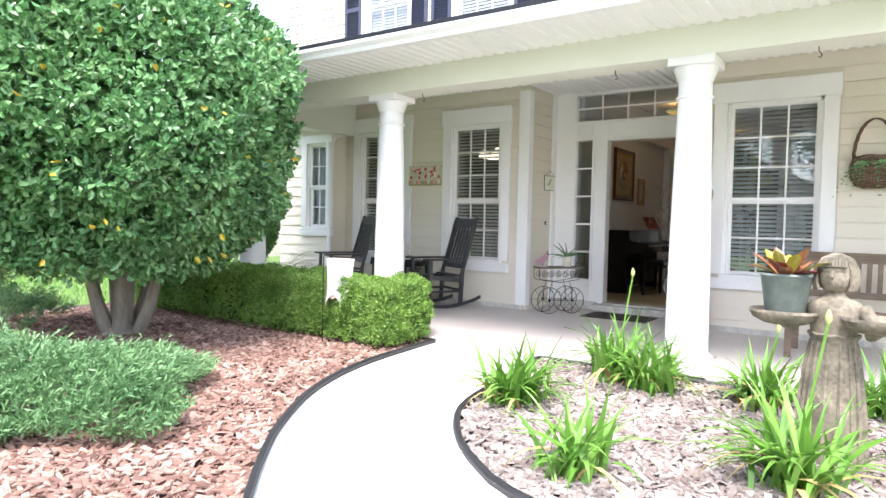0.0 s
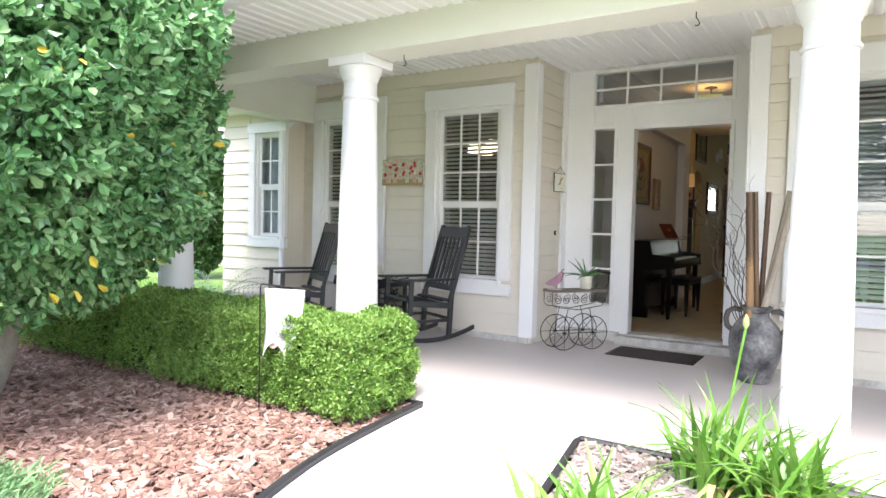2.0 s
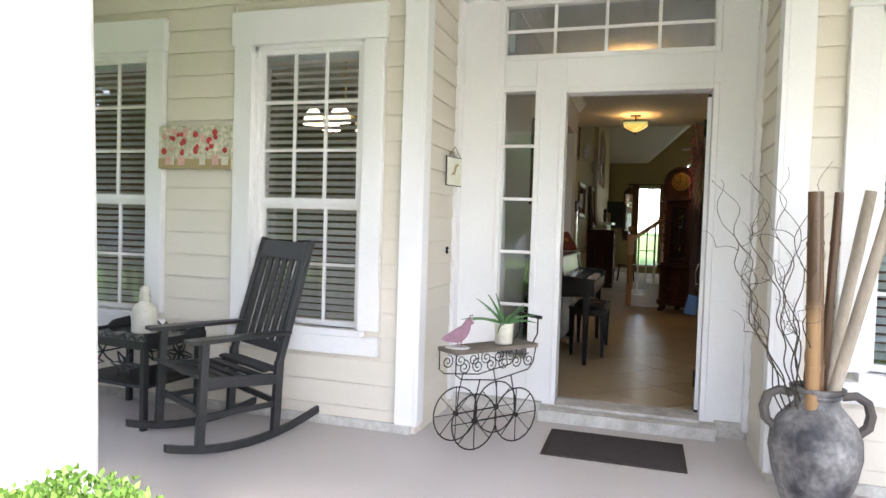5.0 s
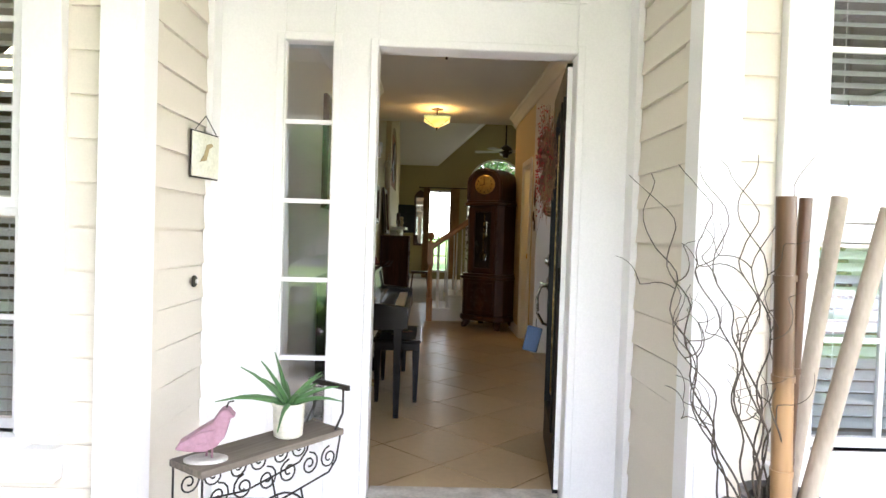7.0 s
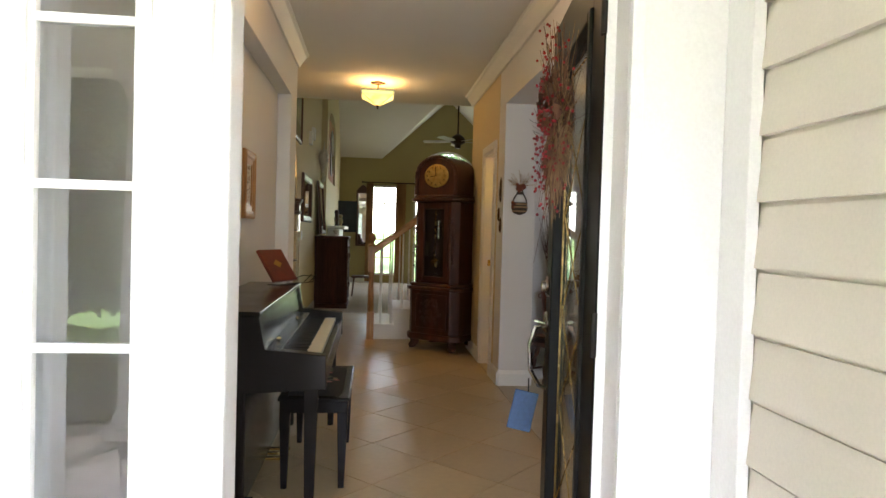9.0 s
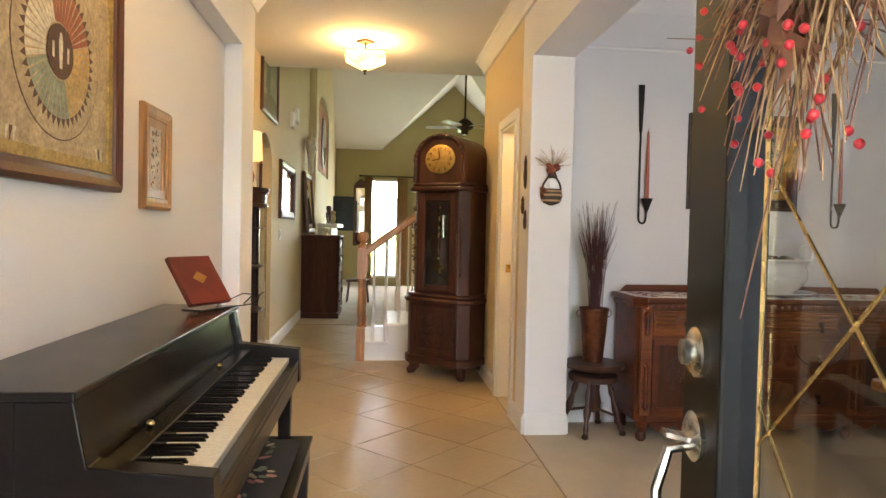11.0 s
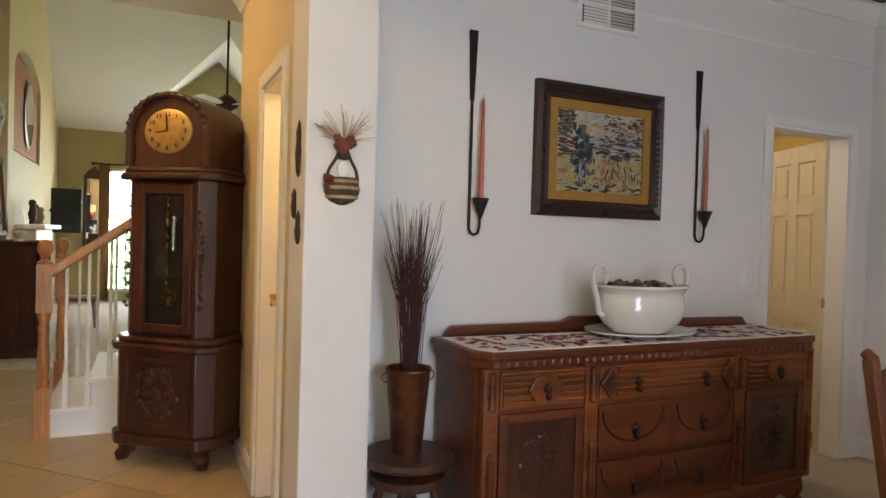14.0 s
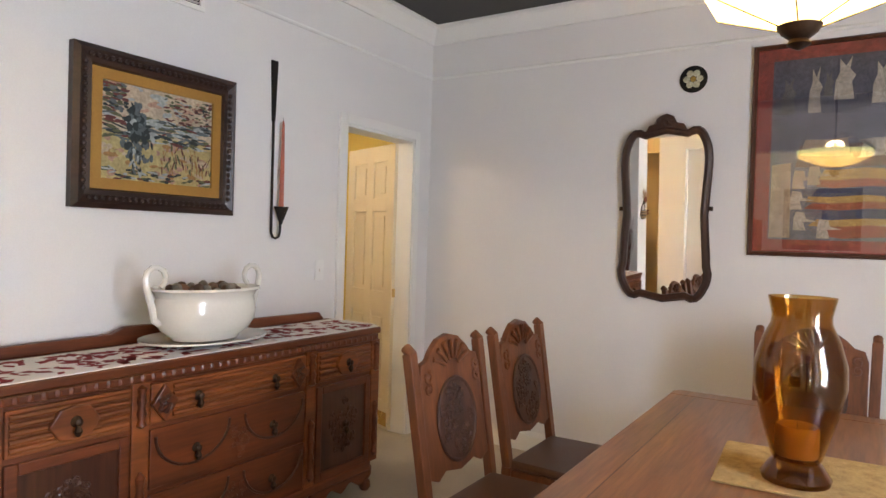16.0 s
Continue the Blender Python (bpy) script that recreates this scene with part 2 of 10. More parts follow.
# ---------------------------------------------------------------- mesh helpers
class Shape:
    """Gathers vertices and faces of one mesh."""

    def __init__(self):
        self.v, self.f = [], []

    def add(self, verts, faces, m=None):
        k = len(self.v)
        self.v += [tuple(m @ Vector(p)) if m else tuple(p) for p in verts]
        self.f += [tuple(i + k for i in f) for f in faces]
        return self

    def box(self, x0, x1, y0, y1, z0, z1, m=None):
        return self.add([(x, y, z) for x in (x0, x1) for y in (y0, y1) for z in (z0, z1)],
                        [(0, 1, 3, 2), (4, 6, 7, 5), (0, 4, 5, 1), (2, 3, 7, 6), (0, 2, 6, 4), (1, 5, 7, 3)], m)

    def beam(self, a, b, w, h, up=(0, 0, 1)):
        """A bar of section w x h from a to b."""
        a, b = Vector(a), Vector(b)
        d = (b - a).normalized()
        s = d.cross(Vector(up))
        s = s.normalized() if s.length > 1e-5 else Vector((1, 0, 0))
        u = s.cross(d)
        vs = [p + s * (i * w / 2) + u * (j * h / 2) for p in (a, b) for i, j in ((-1, -1), (1, -1), (1, 1), (-1, 1))]
        return self.add(vs, [(0, 3, 2, 1), (4, 5, 6, 7), (0, 1, 5, 4), (1, 2, 6, 5), (2, 3, 7, 6), (3, 0, 4, 7)])

    def tube(self, pts, r, n=6, r2=None, cap=True):
        pts = [Vector(p) for p in pts]
        rs = [r + ((r2 if r2 is not None else r) - r) * i / max(len(pts) - 1, 1) for i in range(len(pts))]
        vs, fs = [], []
        ref = None
        for i, p in enumerate(pts):
            d = (pts[min(i + 1, len(pts) - 1)] - pts[max(i - 1, 0)])
            d = d.normalized() if d.length > 1e-7 else Vector((0, 0, 1))
            if ref is None:
                ref = d.orthogonal().normalized()
            ref = ref - d * ref.dot(d)
            ref = ref.normalized() if ref.length > 1e-5 else d.orthogonal().normalized()
            o = d.cross(ref)
            vs += [p + (ref * math.cos(2 * math.pi * k / n) + o * math.sin(2 * math.pi * k / n)) * rs[i] for k in range(n)]
        for i in range(len(pts) - 1):
            fs += [(i * n + k, i * n + (k + 1) % n, (i + 1) * n + (k + 1) % n, (i + 1) * n + k) for k in range(n)]
        if cap:
            fs += [tuple(reversed(range(n))), tuple(range((len(pts) - 1) * n, len(pts) * n))]
        return self.add(vs, fs)

    def lathe(self, prof, n=20, m=None, sx=1.0, sy=1.0):
        """Profile of (radius, z) turned round z."""
        vs, fs = [], []
        for r, z in prof:
            vs += [(r * sx * math.cos(2 * math.pi * k / n), r * sy * math.sin(2 * math.pi * k / n), z) for k in range(n)]
        for i in range(len(prof) - 1):
            fs += [(i * n + k, i * n + (k + 1) % n, (i + 1) * n + (k + 1) % n, (i + 1) * n + k) for k in range(n)]
        fs += [tuple(reversed(range(n))), tuple(range((len(prof) - 1) * n, len(prof) * n))]
        return self.add(vs, fs, m)

    def prism(self, poly, z0, z1, m=None):
        """A polygon in x, y raised from z0 to z1."""
        n = len(poly)
        vs = [(x, y, z0) for x, y in poly] + [(x, y, z1) for x, y in poly]
        fs = [tuple(reversed(range(n))), tuple(range(n, 2 * n))] + [(i, (i + 1) % n, n + (i + 1) % n, n + i) for i in range(n)]
        return self.add(vs, fs, m)

    def sweep(self, pts, prof, up=(0, 0, 1)):
        """A moulding of section prof (side, up) along a straight run a, b."""
        a, b = Vector(pts[0]), Vector(pts[1])
        d = (b - a).normalized()
        s = d.cross(Vector(up)).normalized()
        n = len(prof)
        vs = [p + s * i + Vector(up) * j for p in (a, b) for i, j in prof]
        fs = [(i, (i + 1) % n, n + (i + 1) % n, n + i) for i in range(n)] + [tuple(reversed(range(n))), tuple(range(n, 2 * n))]
        return self.add(vs, fs)

    def mesh(self, name, material, smooth=False):
        me = bpy.data.meshes.new(name)
        me.from_pydata(self.v, [], self.f)
        me.materials.append(material)
        if smooth:
            me.shade_smooth()
            me.set_sharp_from_angle(angle=radians(40))
        me.update()
        return me


def recalc(me):
    bm = bmesh.new()
    bm.from_mesh(me)
    bmesh.ops.recalc_face_normals(bm, faces=bm.faces)
    bm.to_mesh(me)
    bm.free()


def part(name, sh, material, parent, label="", bevel=0.0, smooth=False, fix=True):
    me = sh.mesh(name, material, smooth)
    if fix and len(me.polygons) < 6000:
        recalc(me)
    ob = new(name, me)
    ob.parent = parent
    if bevel:
        b = ob.modifiers.new("edge", "BEVEL")
        b.width, b.segments, b.limit_method = bevel, 2, "ANGLE"
    if label:
        tagged(ob, label)
    return ob


def thing(name, m, label, category, group=""):
    e = new(name)
    e.matrix_world = m
    return tagged(e, label, category, group)


def solid(name, sh, material, label, category="", kind="structure", bevel=0.0, smooth=False, group=""):
    ob = part(name, sh, material, None, "", bevel, smooth)
    return tagged(ob, label, category, group, kind)


def wall_boxes(sh, axis, a0, a1, u0, u1, z0, z1, holes):
    """A wall across axis ('x' or 'y'), thick a0..a1, long u0..u1, with openings (ua, ub, za, zb)."""
    def put(ua, ub, za, zb):
        if ub - ua > 1e-4 and zb - za > 1e-4:
            if axis == "y":
                sh.box(ua, ub, a0, a1, za, zb)
            else:
                sh.box(a0, a1, ua, ub, za, zb)
    u = u0
    for ua, ub, za, zb in sorted(holes):
        put(u, ua, z0, z1)
        put(ua, ub, z0, za)
        put(ua, ub, zb, z1)
        u = ub
    put(u, u1, z0, z1)
    return sh


# ---------------------------------------------------------------- ground
def smooth_curve(pts, step=0.12):
    """A Catmull-Rom curve through points in the plane, sampled."""
    out = []
    p = [pts[0]] + list(pts) + [pts[-1]]
    for i in range(1, len(p) - 2):
        a, b, c, d = (Vector(q) for q in p[i - 1:i + 3])
        n = max(2, int((c - b).length / step))
        for k in range(n):
            t = k / n
            q = 0.5 * ((2 * b) + (c - a) * t + (2 * a - 5 * b + 4 * c - d) * t * t + (3 * b - a - 3 * c + d) * t ** 3)
            out.append(tuple(q))
    return out + [tuple(pts[-1])]


WALK_LEFT = smooth_curve([(-0.3, -0.7), (-0.9, 0.0), (-1.5, 0.7), (-2.0, 1.27), (-2.48, 1.77), (-2.85, 2.22), (-3.23, 2.84), (-3.47, 3.53), (-3.58, 4.25), (-3.62, 4.72)])
WALK_RIGHT = smooth_curve([(0.6, 0.3), (0.1, 1.2), (-0.4, 1.8), (-0.9, 2.02), (-1.38, 2.16), (-1.62, 2.31), (-1.88, 2.54), (-2.10, 2.83), (-2.26, 3.2), (-2.42, 4.1), (-2.52, 4.68)])

g = Shape()
g.add([(-600, -600, -0.09), (600, -600, -0.09), (600, 600, -0.09), (-600, 600, -0.09)], [(0, 1, 2, 3)])
solid("ground", g, LAWN, "wide green lawn round the house", "lawn")
solid("road", Shape().box(-120, 120, -21, -14, -0.12, -0.075), ASPHALT, "grey asphalt street past the front lawn", "road")
solid("driveway", Shape().box(5.5, 10.5, -14, 5.2, -0.12, -0.07), CONCRETE, "pale concrete driveway beside the lawn", "driveway")
s = Shape()
poly = [(p[0], p[1]) for p in WALK_RIGHT] + [(p[0], p[1]) for p in reversed(WALK_LEFT)]
half = max(len(WALK_LEFT), len(WALK_RIGHT))
la = [WALK_LEFT[round(i * (len(WALK_LEFT) - 1) / half)] for i in range(half + 1)]
ra = [WALK_RIGHT[round(i * (len(WALK_RIGHT) - 1) / half)] for i in range(half + 1)]
n = half + 1
s.add([(x, y, z) for row in (la, ra) for z in (-0.05, -0.14) for x, y in row],
      [(i, i + 1, 2 * n + i + 1, 2 * n + i) for i in range(n - 1)] + [(i + 1, i, n + i, n + i + 1) for i in range(n - 1)] + [(2 * n + i, 2 * n + i + 1, 3 * n + i + 1, 3 * n + i) for i in range(n - 1)])
solid("pavement", s, CONCRETE, "curving pale concrete front walkway", "walkway")
solid("pavement_end", Shape().prism([(-0.3, -0.72), (0.6, 0.28), (5.5, -1.4), (5.5, -2.9)], -0.14, -0.05), CONCRETE, "pale concrete walkway towards the driveway", "walkway")
solid("porch_floor", Shape().box(-7.2, 3.6, 4.72, 7.95, -0.13, 0.0), PORCH, "taupe painted concrete porch slab", "porch floor", bevel=0.008)

LEFT_BED = [(p[0] - 0.03, p[1]) for p in WALK_LEFT if p[1] > 0.9] + [(-7.2, 4.72), (-8.4, 4.6), (-8.6, 3.0), (-7.4, 1.2), (-5.2, 0.2), (-3.0, 0.2)]
RIGHT_BED = [(p[0] + 0.03, p[1] + 0.0) for p in WALK_RIGHT if p[1] > 1.9] + [(3.2, 4.68), (3.2, 1.6), (0.6, 1.5)]
solid("soil_bed_near_tree", Shape().prism(LEFT_BED, -0.14, -0.062), SOIL, "dark soil planting bed under bark mulch", "planting bed")
solid("soil_bed_near_porch", Shape().prism(RIGHT_BED, -0.14, -0.062), SOIL, "dark soil planting bed under bark mulch", "planting bed")


def edging(name, pts, label):
    sh = Shape()
    rows = []
    for i, p in enumerate(pts):
        a, b = Vector(pts[max(i - 1, 0)]), Vector(pts[min(i + 1, len(pts) - 1)])
        d = (b - a).normalized()
        nrm = Vector((-d.y, d.x))
        rows.append([(p[0] + nrm.x * u, p[1] + nrm.y * u, z) for u, z in ((-0.014, -0.12), (-0.012, -0.03), (-0.02, -0.02), (-0.012, -0.008), (0.012, -0.008), (0.02, -0.02), (0.012, -0.03), (0.014, -0.12))])
    n = len(rows[0])
    sh.add([v for r in rows for v in r], [(i * n + k, i * n + (k + 1) % n, (i + 1) * n + (k + 1) % n, (i + 1) * n + k) for i in range(len(rows) - 1) for k in range(n)])
    return solid(name, sh, EDGING, label, "garden edging", "", smooth=True)


edging("garden_edging", [(p[0], p[1]) for p in WALK_LEFT if p[1] > 0.9] + [(-3.66, 4.69), (-3.8, 4.69), (-4.2, 4.69)], "black plastic edging along the bark mulch bed by the walkway")
edging("garden_edging", [(3.0, 4.66), (0.0, 4.66), (-2.2, 4.66), (-2.5, 4.66)] + [(p[0], p[1]) for p in reversed(WALK_RIGHT) if 1.95 < p[1] < 4.6], "black plastic edging round the lily bed below the porch")

# ---------------------------------------------------------------- house shell, outside
W1, W2, W3 = (-6.68, -5.86, 0.60, 2.35), (-5.05, -4.28, 0.60, 2.35), (-1.60, -0.74, 0.60, 2.36)
facade = solid("wall_front_west", wall_boxes(Shape(), "y", 7.04, 7.2, -7.0, -3.9, 0.0, 2.9, [W1, W2]), SIDING, "cream lap-sided porch wall", "wall")
facade_e = solid("wall_front_east", wall_boxes(Shape(), "y", 7.04, 7.2, -2.0, 3.5, 0.0, 2.9, [W3]), SIDING, "cream lap-sided porch wall", "wall")
rec_w = solid("wall_recess_west", Shape().box(-4.05, -3.91, 7.2, 7.9, 0.0, 2.9), SIDING, "cream lap-sided side wall of the entry recess", "wall")
rec_e = solid("wall_recess_east", Shape().box(-1.99, -1.85, 7.2, 7.9, 0.0, 2.9), SIDING, "cream lap-sided side wall of the entry recess", "wall")
DOOR, SIDE, TRANS = (-3.17, -2.27, 0.09, 2.15), (-3.59, -3.37, 0.37, 2.165), (-3.59, -2.27, 2.41, 2.74)
entry = Shape()
entry.box(-3.91, -3.59, 7.77, 7.9, 0, 2.9).box(-3.59, -3.37, 7.77, 7.9, 0, 0.37).box(-3.59, -3.37, 7.77, 7.9, 2.165, 2.41)
entry.box(-3.37, -3.17, 7.77, 7.9, 0, 2.41).box(-3.17, -2.27, 7.77, 7.9, 2.15, 2.41).box(-2.27, -1.99, 7.77, 7.9, 0, 2.9).box(-3.59, -2.27, 7.77, 7.9, 2.74, 2.9)
solid("wall_entry", entry, WHITE, "white painted entry wall round the front door", "wall", bevel=0.004)
trim = Shape()
for x0, x1, z0, z1 in (DOOR, SIDE, TRANS):
    b = 0.035
    lo = z0 if z0 < 0.1 else z0 - 0.035
    trim.box(x0 - b, x0, 7.755, 7.768, lo, z1 + b).box(x1, x1 + b, 7.755, 7.768, lo, z1 + b).box(x0, x1, 7.755, 7.768, z1, z1 + b)
    if z0 > 0.1:
        trim.box(x0, x1, 7.755, 7.768, z0 - 0.035, z0)
solid("trim_entry", trim, WHITE, "white moulding round door, sidelight and transom", "trim", bevel=0.004)
SILLM = mat("weathered_white_sill", (0.62, 0.59, 0.54), (0.40, 0.37, 0.33), 0.8, scale=9, fine=60, bump=0.4, depth=0.004)
solid("door_sill", Shape().box(-3.26, -2.18, 7.60, 7.77, 0.0, 0.075).box(-3.17, -2.27, 7.70, 7.93, 0.075, 0.095), SILLM, "weathered white threshold under the front door", "sill", bevel=0.006)
solid("trim_foot", Shape().box(-3.9, -3.26, 7.72, 7.768, 0, 0.09).box(-2.18, -2.0, 7.72, 7.768, 0, 0.09).box(-6.98, -3.93, 7.01, 7.04, 0, 0.055).box(-1.97, 3.5, 7.01, 7.04, 0, 0.055), SILLM, "weathered pale foundation strip at the porch floor", "trim")
corner = Shape()
for x, d in ((-3.9, -1), (-2.0, 1)):
    x0, x1 = sorted((x, x + d * 0.12))
    corner.box(x0, x1, 6.985, 7.04, 0.06, 2.72)
    y0, y1 = (7.04, 7.12)
    corner.box(*(sorted((x, x - d * 0.025))), 6.985, 7.10, 0.06, 2.72)
corner.box(-3.9, -3.87, 7.66, 7.77, 0.06, 2.78).box(-2.03, -2.0, 7.66, 7.77, 0.06, 2.78)
solid("trim_corner", corner, WHITE, "white corner boards of the entry recess", "trim", bevel=0.003)

# porch ceiling, beam, soffit, gutter, roof
ceil = Shape()
x = -7.0
while x < 3.5:
    ceil.add([(x, 5.03, 2.78), (x + 0.045, 5.03, 2.78), (x + 0.055, 5.03, 2.792), (x + 0.09, 5.03, 2.792), (x + 0.1, 5.03, 2.78),
              (x, 7.9, 2.78), (x + 0.045, 7.9, 2.78), (x + 0.055, 7.9, 2.792), (x + 0.09, 7.9, 2.792), (x + 0.1, 7.9, 2.78)],
             [(i, i + 1, 6 + i, 5 + i) for i in range(4)])
    x += 0.1
ceil.box(-7.0, 3.5, 5.03, 7.9, 2.80, 2.84)
solid("ceiling_porch", ceil, VINYL, "white ribbed vinyl porch ceiling", "ceiling")
beam = Shape().box(-7.05, 3.6, 4.73, 5.03, 2.325, 2.80).box(-7.05, -6.80, 5.03, 7.03, 2.325, 2.80).box(3.35, 3.6, 5.03, 7.03, 2.325, 2.8)
solid("porch_beam", beam, BEAM, "cream painted porch beam over the columns", "beam", bevel=0.006)
sof = Shape()
x = -7.3
while x < 3.8:
    sof.add([(x, 4.07, 2.54), (x + 0.06, 4.07, 2.54), (x + 0.07, 4.07, 2.552), (x + 0.1, 4.07, 2.552), (x + 0.11, 4.07, 2.54),
             (x, 4.73, 2.54), (x + 0.06, 4.73, 2.54), (x + 0.07, 4.73, 2.552), (x + 0.1, 4.73, 2.552), (x + 0.11, 4.73, 2.54)], [(i, i + 1, 6 + i, 5 + i) for i in range(4)])
    x += 0.11
sof.box(-7.3, 3.81, 4.07, 4.73, 2.555, 2.57)
solid("ceiling_soffit", sof, VINYL, "white ribbed vinyl soffit under the eave", "soffit")
gut = Shape().sweep([(-7.35, 4.07, 2.53), (3.85, 4.07, 2.53)], [(0.0, 0.0), (0.07, 0.0), (0.085, 0.03), (0.12, 0.06), (0.125, 0.10), (0.115, 0.10), (0.11, 0.065), (0.075, 0.035), (0.065, 0.012), (0.0, 0.012)])
solid("gutter", gut, WHITE, "white metal gutter along the porch eave", "gutter", "")
solid("downspout", Shape().tube([(-6.93, 6.9, 2.36), (-6.97, 6.78, 2.3), (-6.97, 6.66, 2.2), (-6.97, 6.66, 0.1)], 0.035, 8), WHITE, "white downspout at the house corner", "downspout", "", smooth=True)
roof = Shape().add([(-7.4, 3.93, 2.645), (3.9, 3.93, 2.645), (3.9, 7.36, 3.78), (-7.4, 7.36, 3.78), (-7.4, 3.95, 2.61), (3.9, 3.95, 2.61), (3.9, 7.36, 3.70), (-7.4, 7.36, 3.70)],
                   [(0, 1, 2, 3), (7, 6, 5, 4), (0, 4, 5, 1), (1, 5, 6, 2), (2, 6, 7, 3), (3, 7, 4, 0)])
solid("roof_porch", roof, SHINGLE, "dark shingled porch roof edge", "roof")
UW1, UW2 = (-6.91, -6.07, 3.5, 5.1), (-5.24, -4.39, 3.5, 5.1)
upper = solid("wall_upper_front", wall_boxes(Shape(), "y", 7.34, 7.5, -8.6, 3.5, 2.85, 5.7, [UW1, UW2]), SIDING, "cream lap-sided upper storey wall", "wall")
WW = (-7.45, -7.04, 0.96, 2.2)
wing = solid("wall_wing_front", wall_boxes(Shape(), "y", 6.70, 6.86, -8.05, -6.99, -0.09, 2.45, [WW]), SIDING, "cream lap-sided wing wall beside the porch", "wall")
solid("wall_wing_side", Shape().box(-7.15, -6.99, 6.86, 7.2, -0.09, 2.9), SIDING, "cream lap-sided wing return wall", "wall")
solid("wall_wing_end", Shape().box(-8.2, -8.05, 6.86, 11.0, -0.09, 2.85), SIDING, "cream lap-sided wing end wall", "wall")
solid("eave_wing", Shape().box(-8.4, -6.98, 6.45, 7.4, 2.45, 2.52), WHITE, "white eave board of the wing", "eave")
solid("roof_wing", Shape().prism([(-8.45, 6.4), (-6.9, 6.4), (-6.9, 7.4), (-8.45, 7.4)], 2.52, 2.58), SHINGLE, "dark shingled wing roof", "roof")
solid("roof_main", Shape().add([(-9, 6.9, 5.6), (4.2, 6.9, 5.6), (4.2, 23.2, 5.75), (-9, 23.2, 5.75), (-4, 15, 8.4), (0, 15, 8.4)], [(0, 1, 5, 4), (1, 2, 5), (2, 3, 4, 5), (3, 0, 4), (0, 3, 2, 1)]), SHINGLE, "dark shingled main roof", "roof")
solid("wall_house_west", Shape().box(-8.2, -8.05, 11.0, 22.8, -0.09, 5.7).box(-8.2, -8.05, 7.5, 11, 2.85, 5.7), SIDING, "cream house side wall", "wall")
solid("wall_house_east", Shape().box(3.5, 3.65, 7.04, 22.8, -0.09, 5.7), SIDING, "cream house side wall", "wall")

# ---------------------------------------------------------------- inside shell
FZ = 0.08
solid("floor_foyer", Shape().box(-6.0, -1.765, 7.9, 16.4, -0.05, 0.072), GROUT, "brown grout bed of the foyer tile floor", "floor")
foyer_floor = bpy.data.objects["floor_foyer"]
solid("floor_dining", Shape().box(-1.765, 1.97, 7.2, 11.98, -0.05, 0.08), CARPET, "beige carpeted dining room floor", "floor")
solid("floor_living", Shape().box(-8, 3.5, 16.4, 22.5, -0.05, 0.085).box(-1.765, 3.5, 13.3, 16.4, -0.05, 0.08), CARPET, "beige carpeted living room floor", "floor")
solid("floor_side_rooms", Shape().box(-8, -4.06, 7.2, 7.9, -0.05, 0.07).box(-8, -6.0, 7.9, 16.4, -0.05, 0.07).box(-1.765, 3.5, 11.98, 13.3, -0.05, 0.08).box(1.97, 3.5, 7.2, 12.12, -0.05, 0.07), CARPET, "beige floor of the side rooms", "floor")
PX = -3.66
solid("wall_piano", Shape().box(-3.80, PX, 7.9, 12.17, FZ, 2.9), WALLW, "warm white wall behind the piano", "wall")
solid("pilaster_west", Shape().box(PX, -3.55, 11.80, 12.17, FZ, 2.9), WALLW, "warm white wall pier at the end of the foyer", "pier", bevel=0.006)
solid("header_west", Shape().box(PX, -3.55, 7.9, 11.80, 2.47, 2.9), WALLW, "warm white header over the piano alcove", "header", bevel=0.004)
solid("header_east", Shape().box(-1.765, -1.49, 7.9, 11.71, 2.47, 2.98), WALLW, "warm white header over the dining room opening", "header", bevel=0.004)
solid("pillar_east", Shape().box(-1.765, -1.49, 11.71, 11.98, FZ, 2.98), WALLW, "warm white wall pier between foyer and dining room", "pier", bevel=0.006)
HD = (12.12, 12.66, FZ, 2.14)
solid("wall_hall_east", wall_boxes(Shape(), "x", -1.765, -1.63, 11.98, 13.55, FZ, 2.98, [HD]), WALLT, "tan hall wall with a doorway", "wall")
KD = (1.04, 1.76, FZ, 2.15)
solid("wall_dining_back", wall_boxes(Shape(), "y", 11.98, 12.12, -1.63, 1.97, FZ, 2.98, [KD]), WALLW, "cool white dining room wall with a doorway", "wall")
solid("wall_dining_side", Shape().box(1.97, 2.1, 7.2, 12.12, FZ, 2.98), WALLW, "white dining room side wall", "wall")
solid("wall_dining_front_lining", wall_boxes(Shape(), "y", 7.2, 7.22, -1.85, 1.97, FZ, 2.98, [W3]), WALLW, "white lining of the dining room front wall", "wall")
solid("ceiling_dining", Shape().box(-1.49, 2.1, 7.2, 12.12, 2.98, 3.1), CEILD, "charcoal painted dining room ceiling", "ceiling")
solid("ceiling_foyer", Shape().box(-6.0, -1.49, 7.9, 13.95, 2.9, 2.98).box(-6.0, 3.5, 13.95, 14.1, 2.9, 5.7), CEIL, "textured off-white foyer ceiling", "ceiling")
solid("ceiling_rooms", Shape().box(-8.05, -3.8, 7.2, 13.95, 2.98, 3.02).box(-1.49, 3.5, 12.12, 13.95, 2.98, 3.02), CEIL, "off-white ceiling of the side rooms", "ceiling")
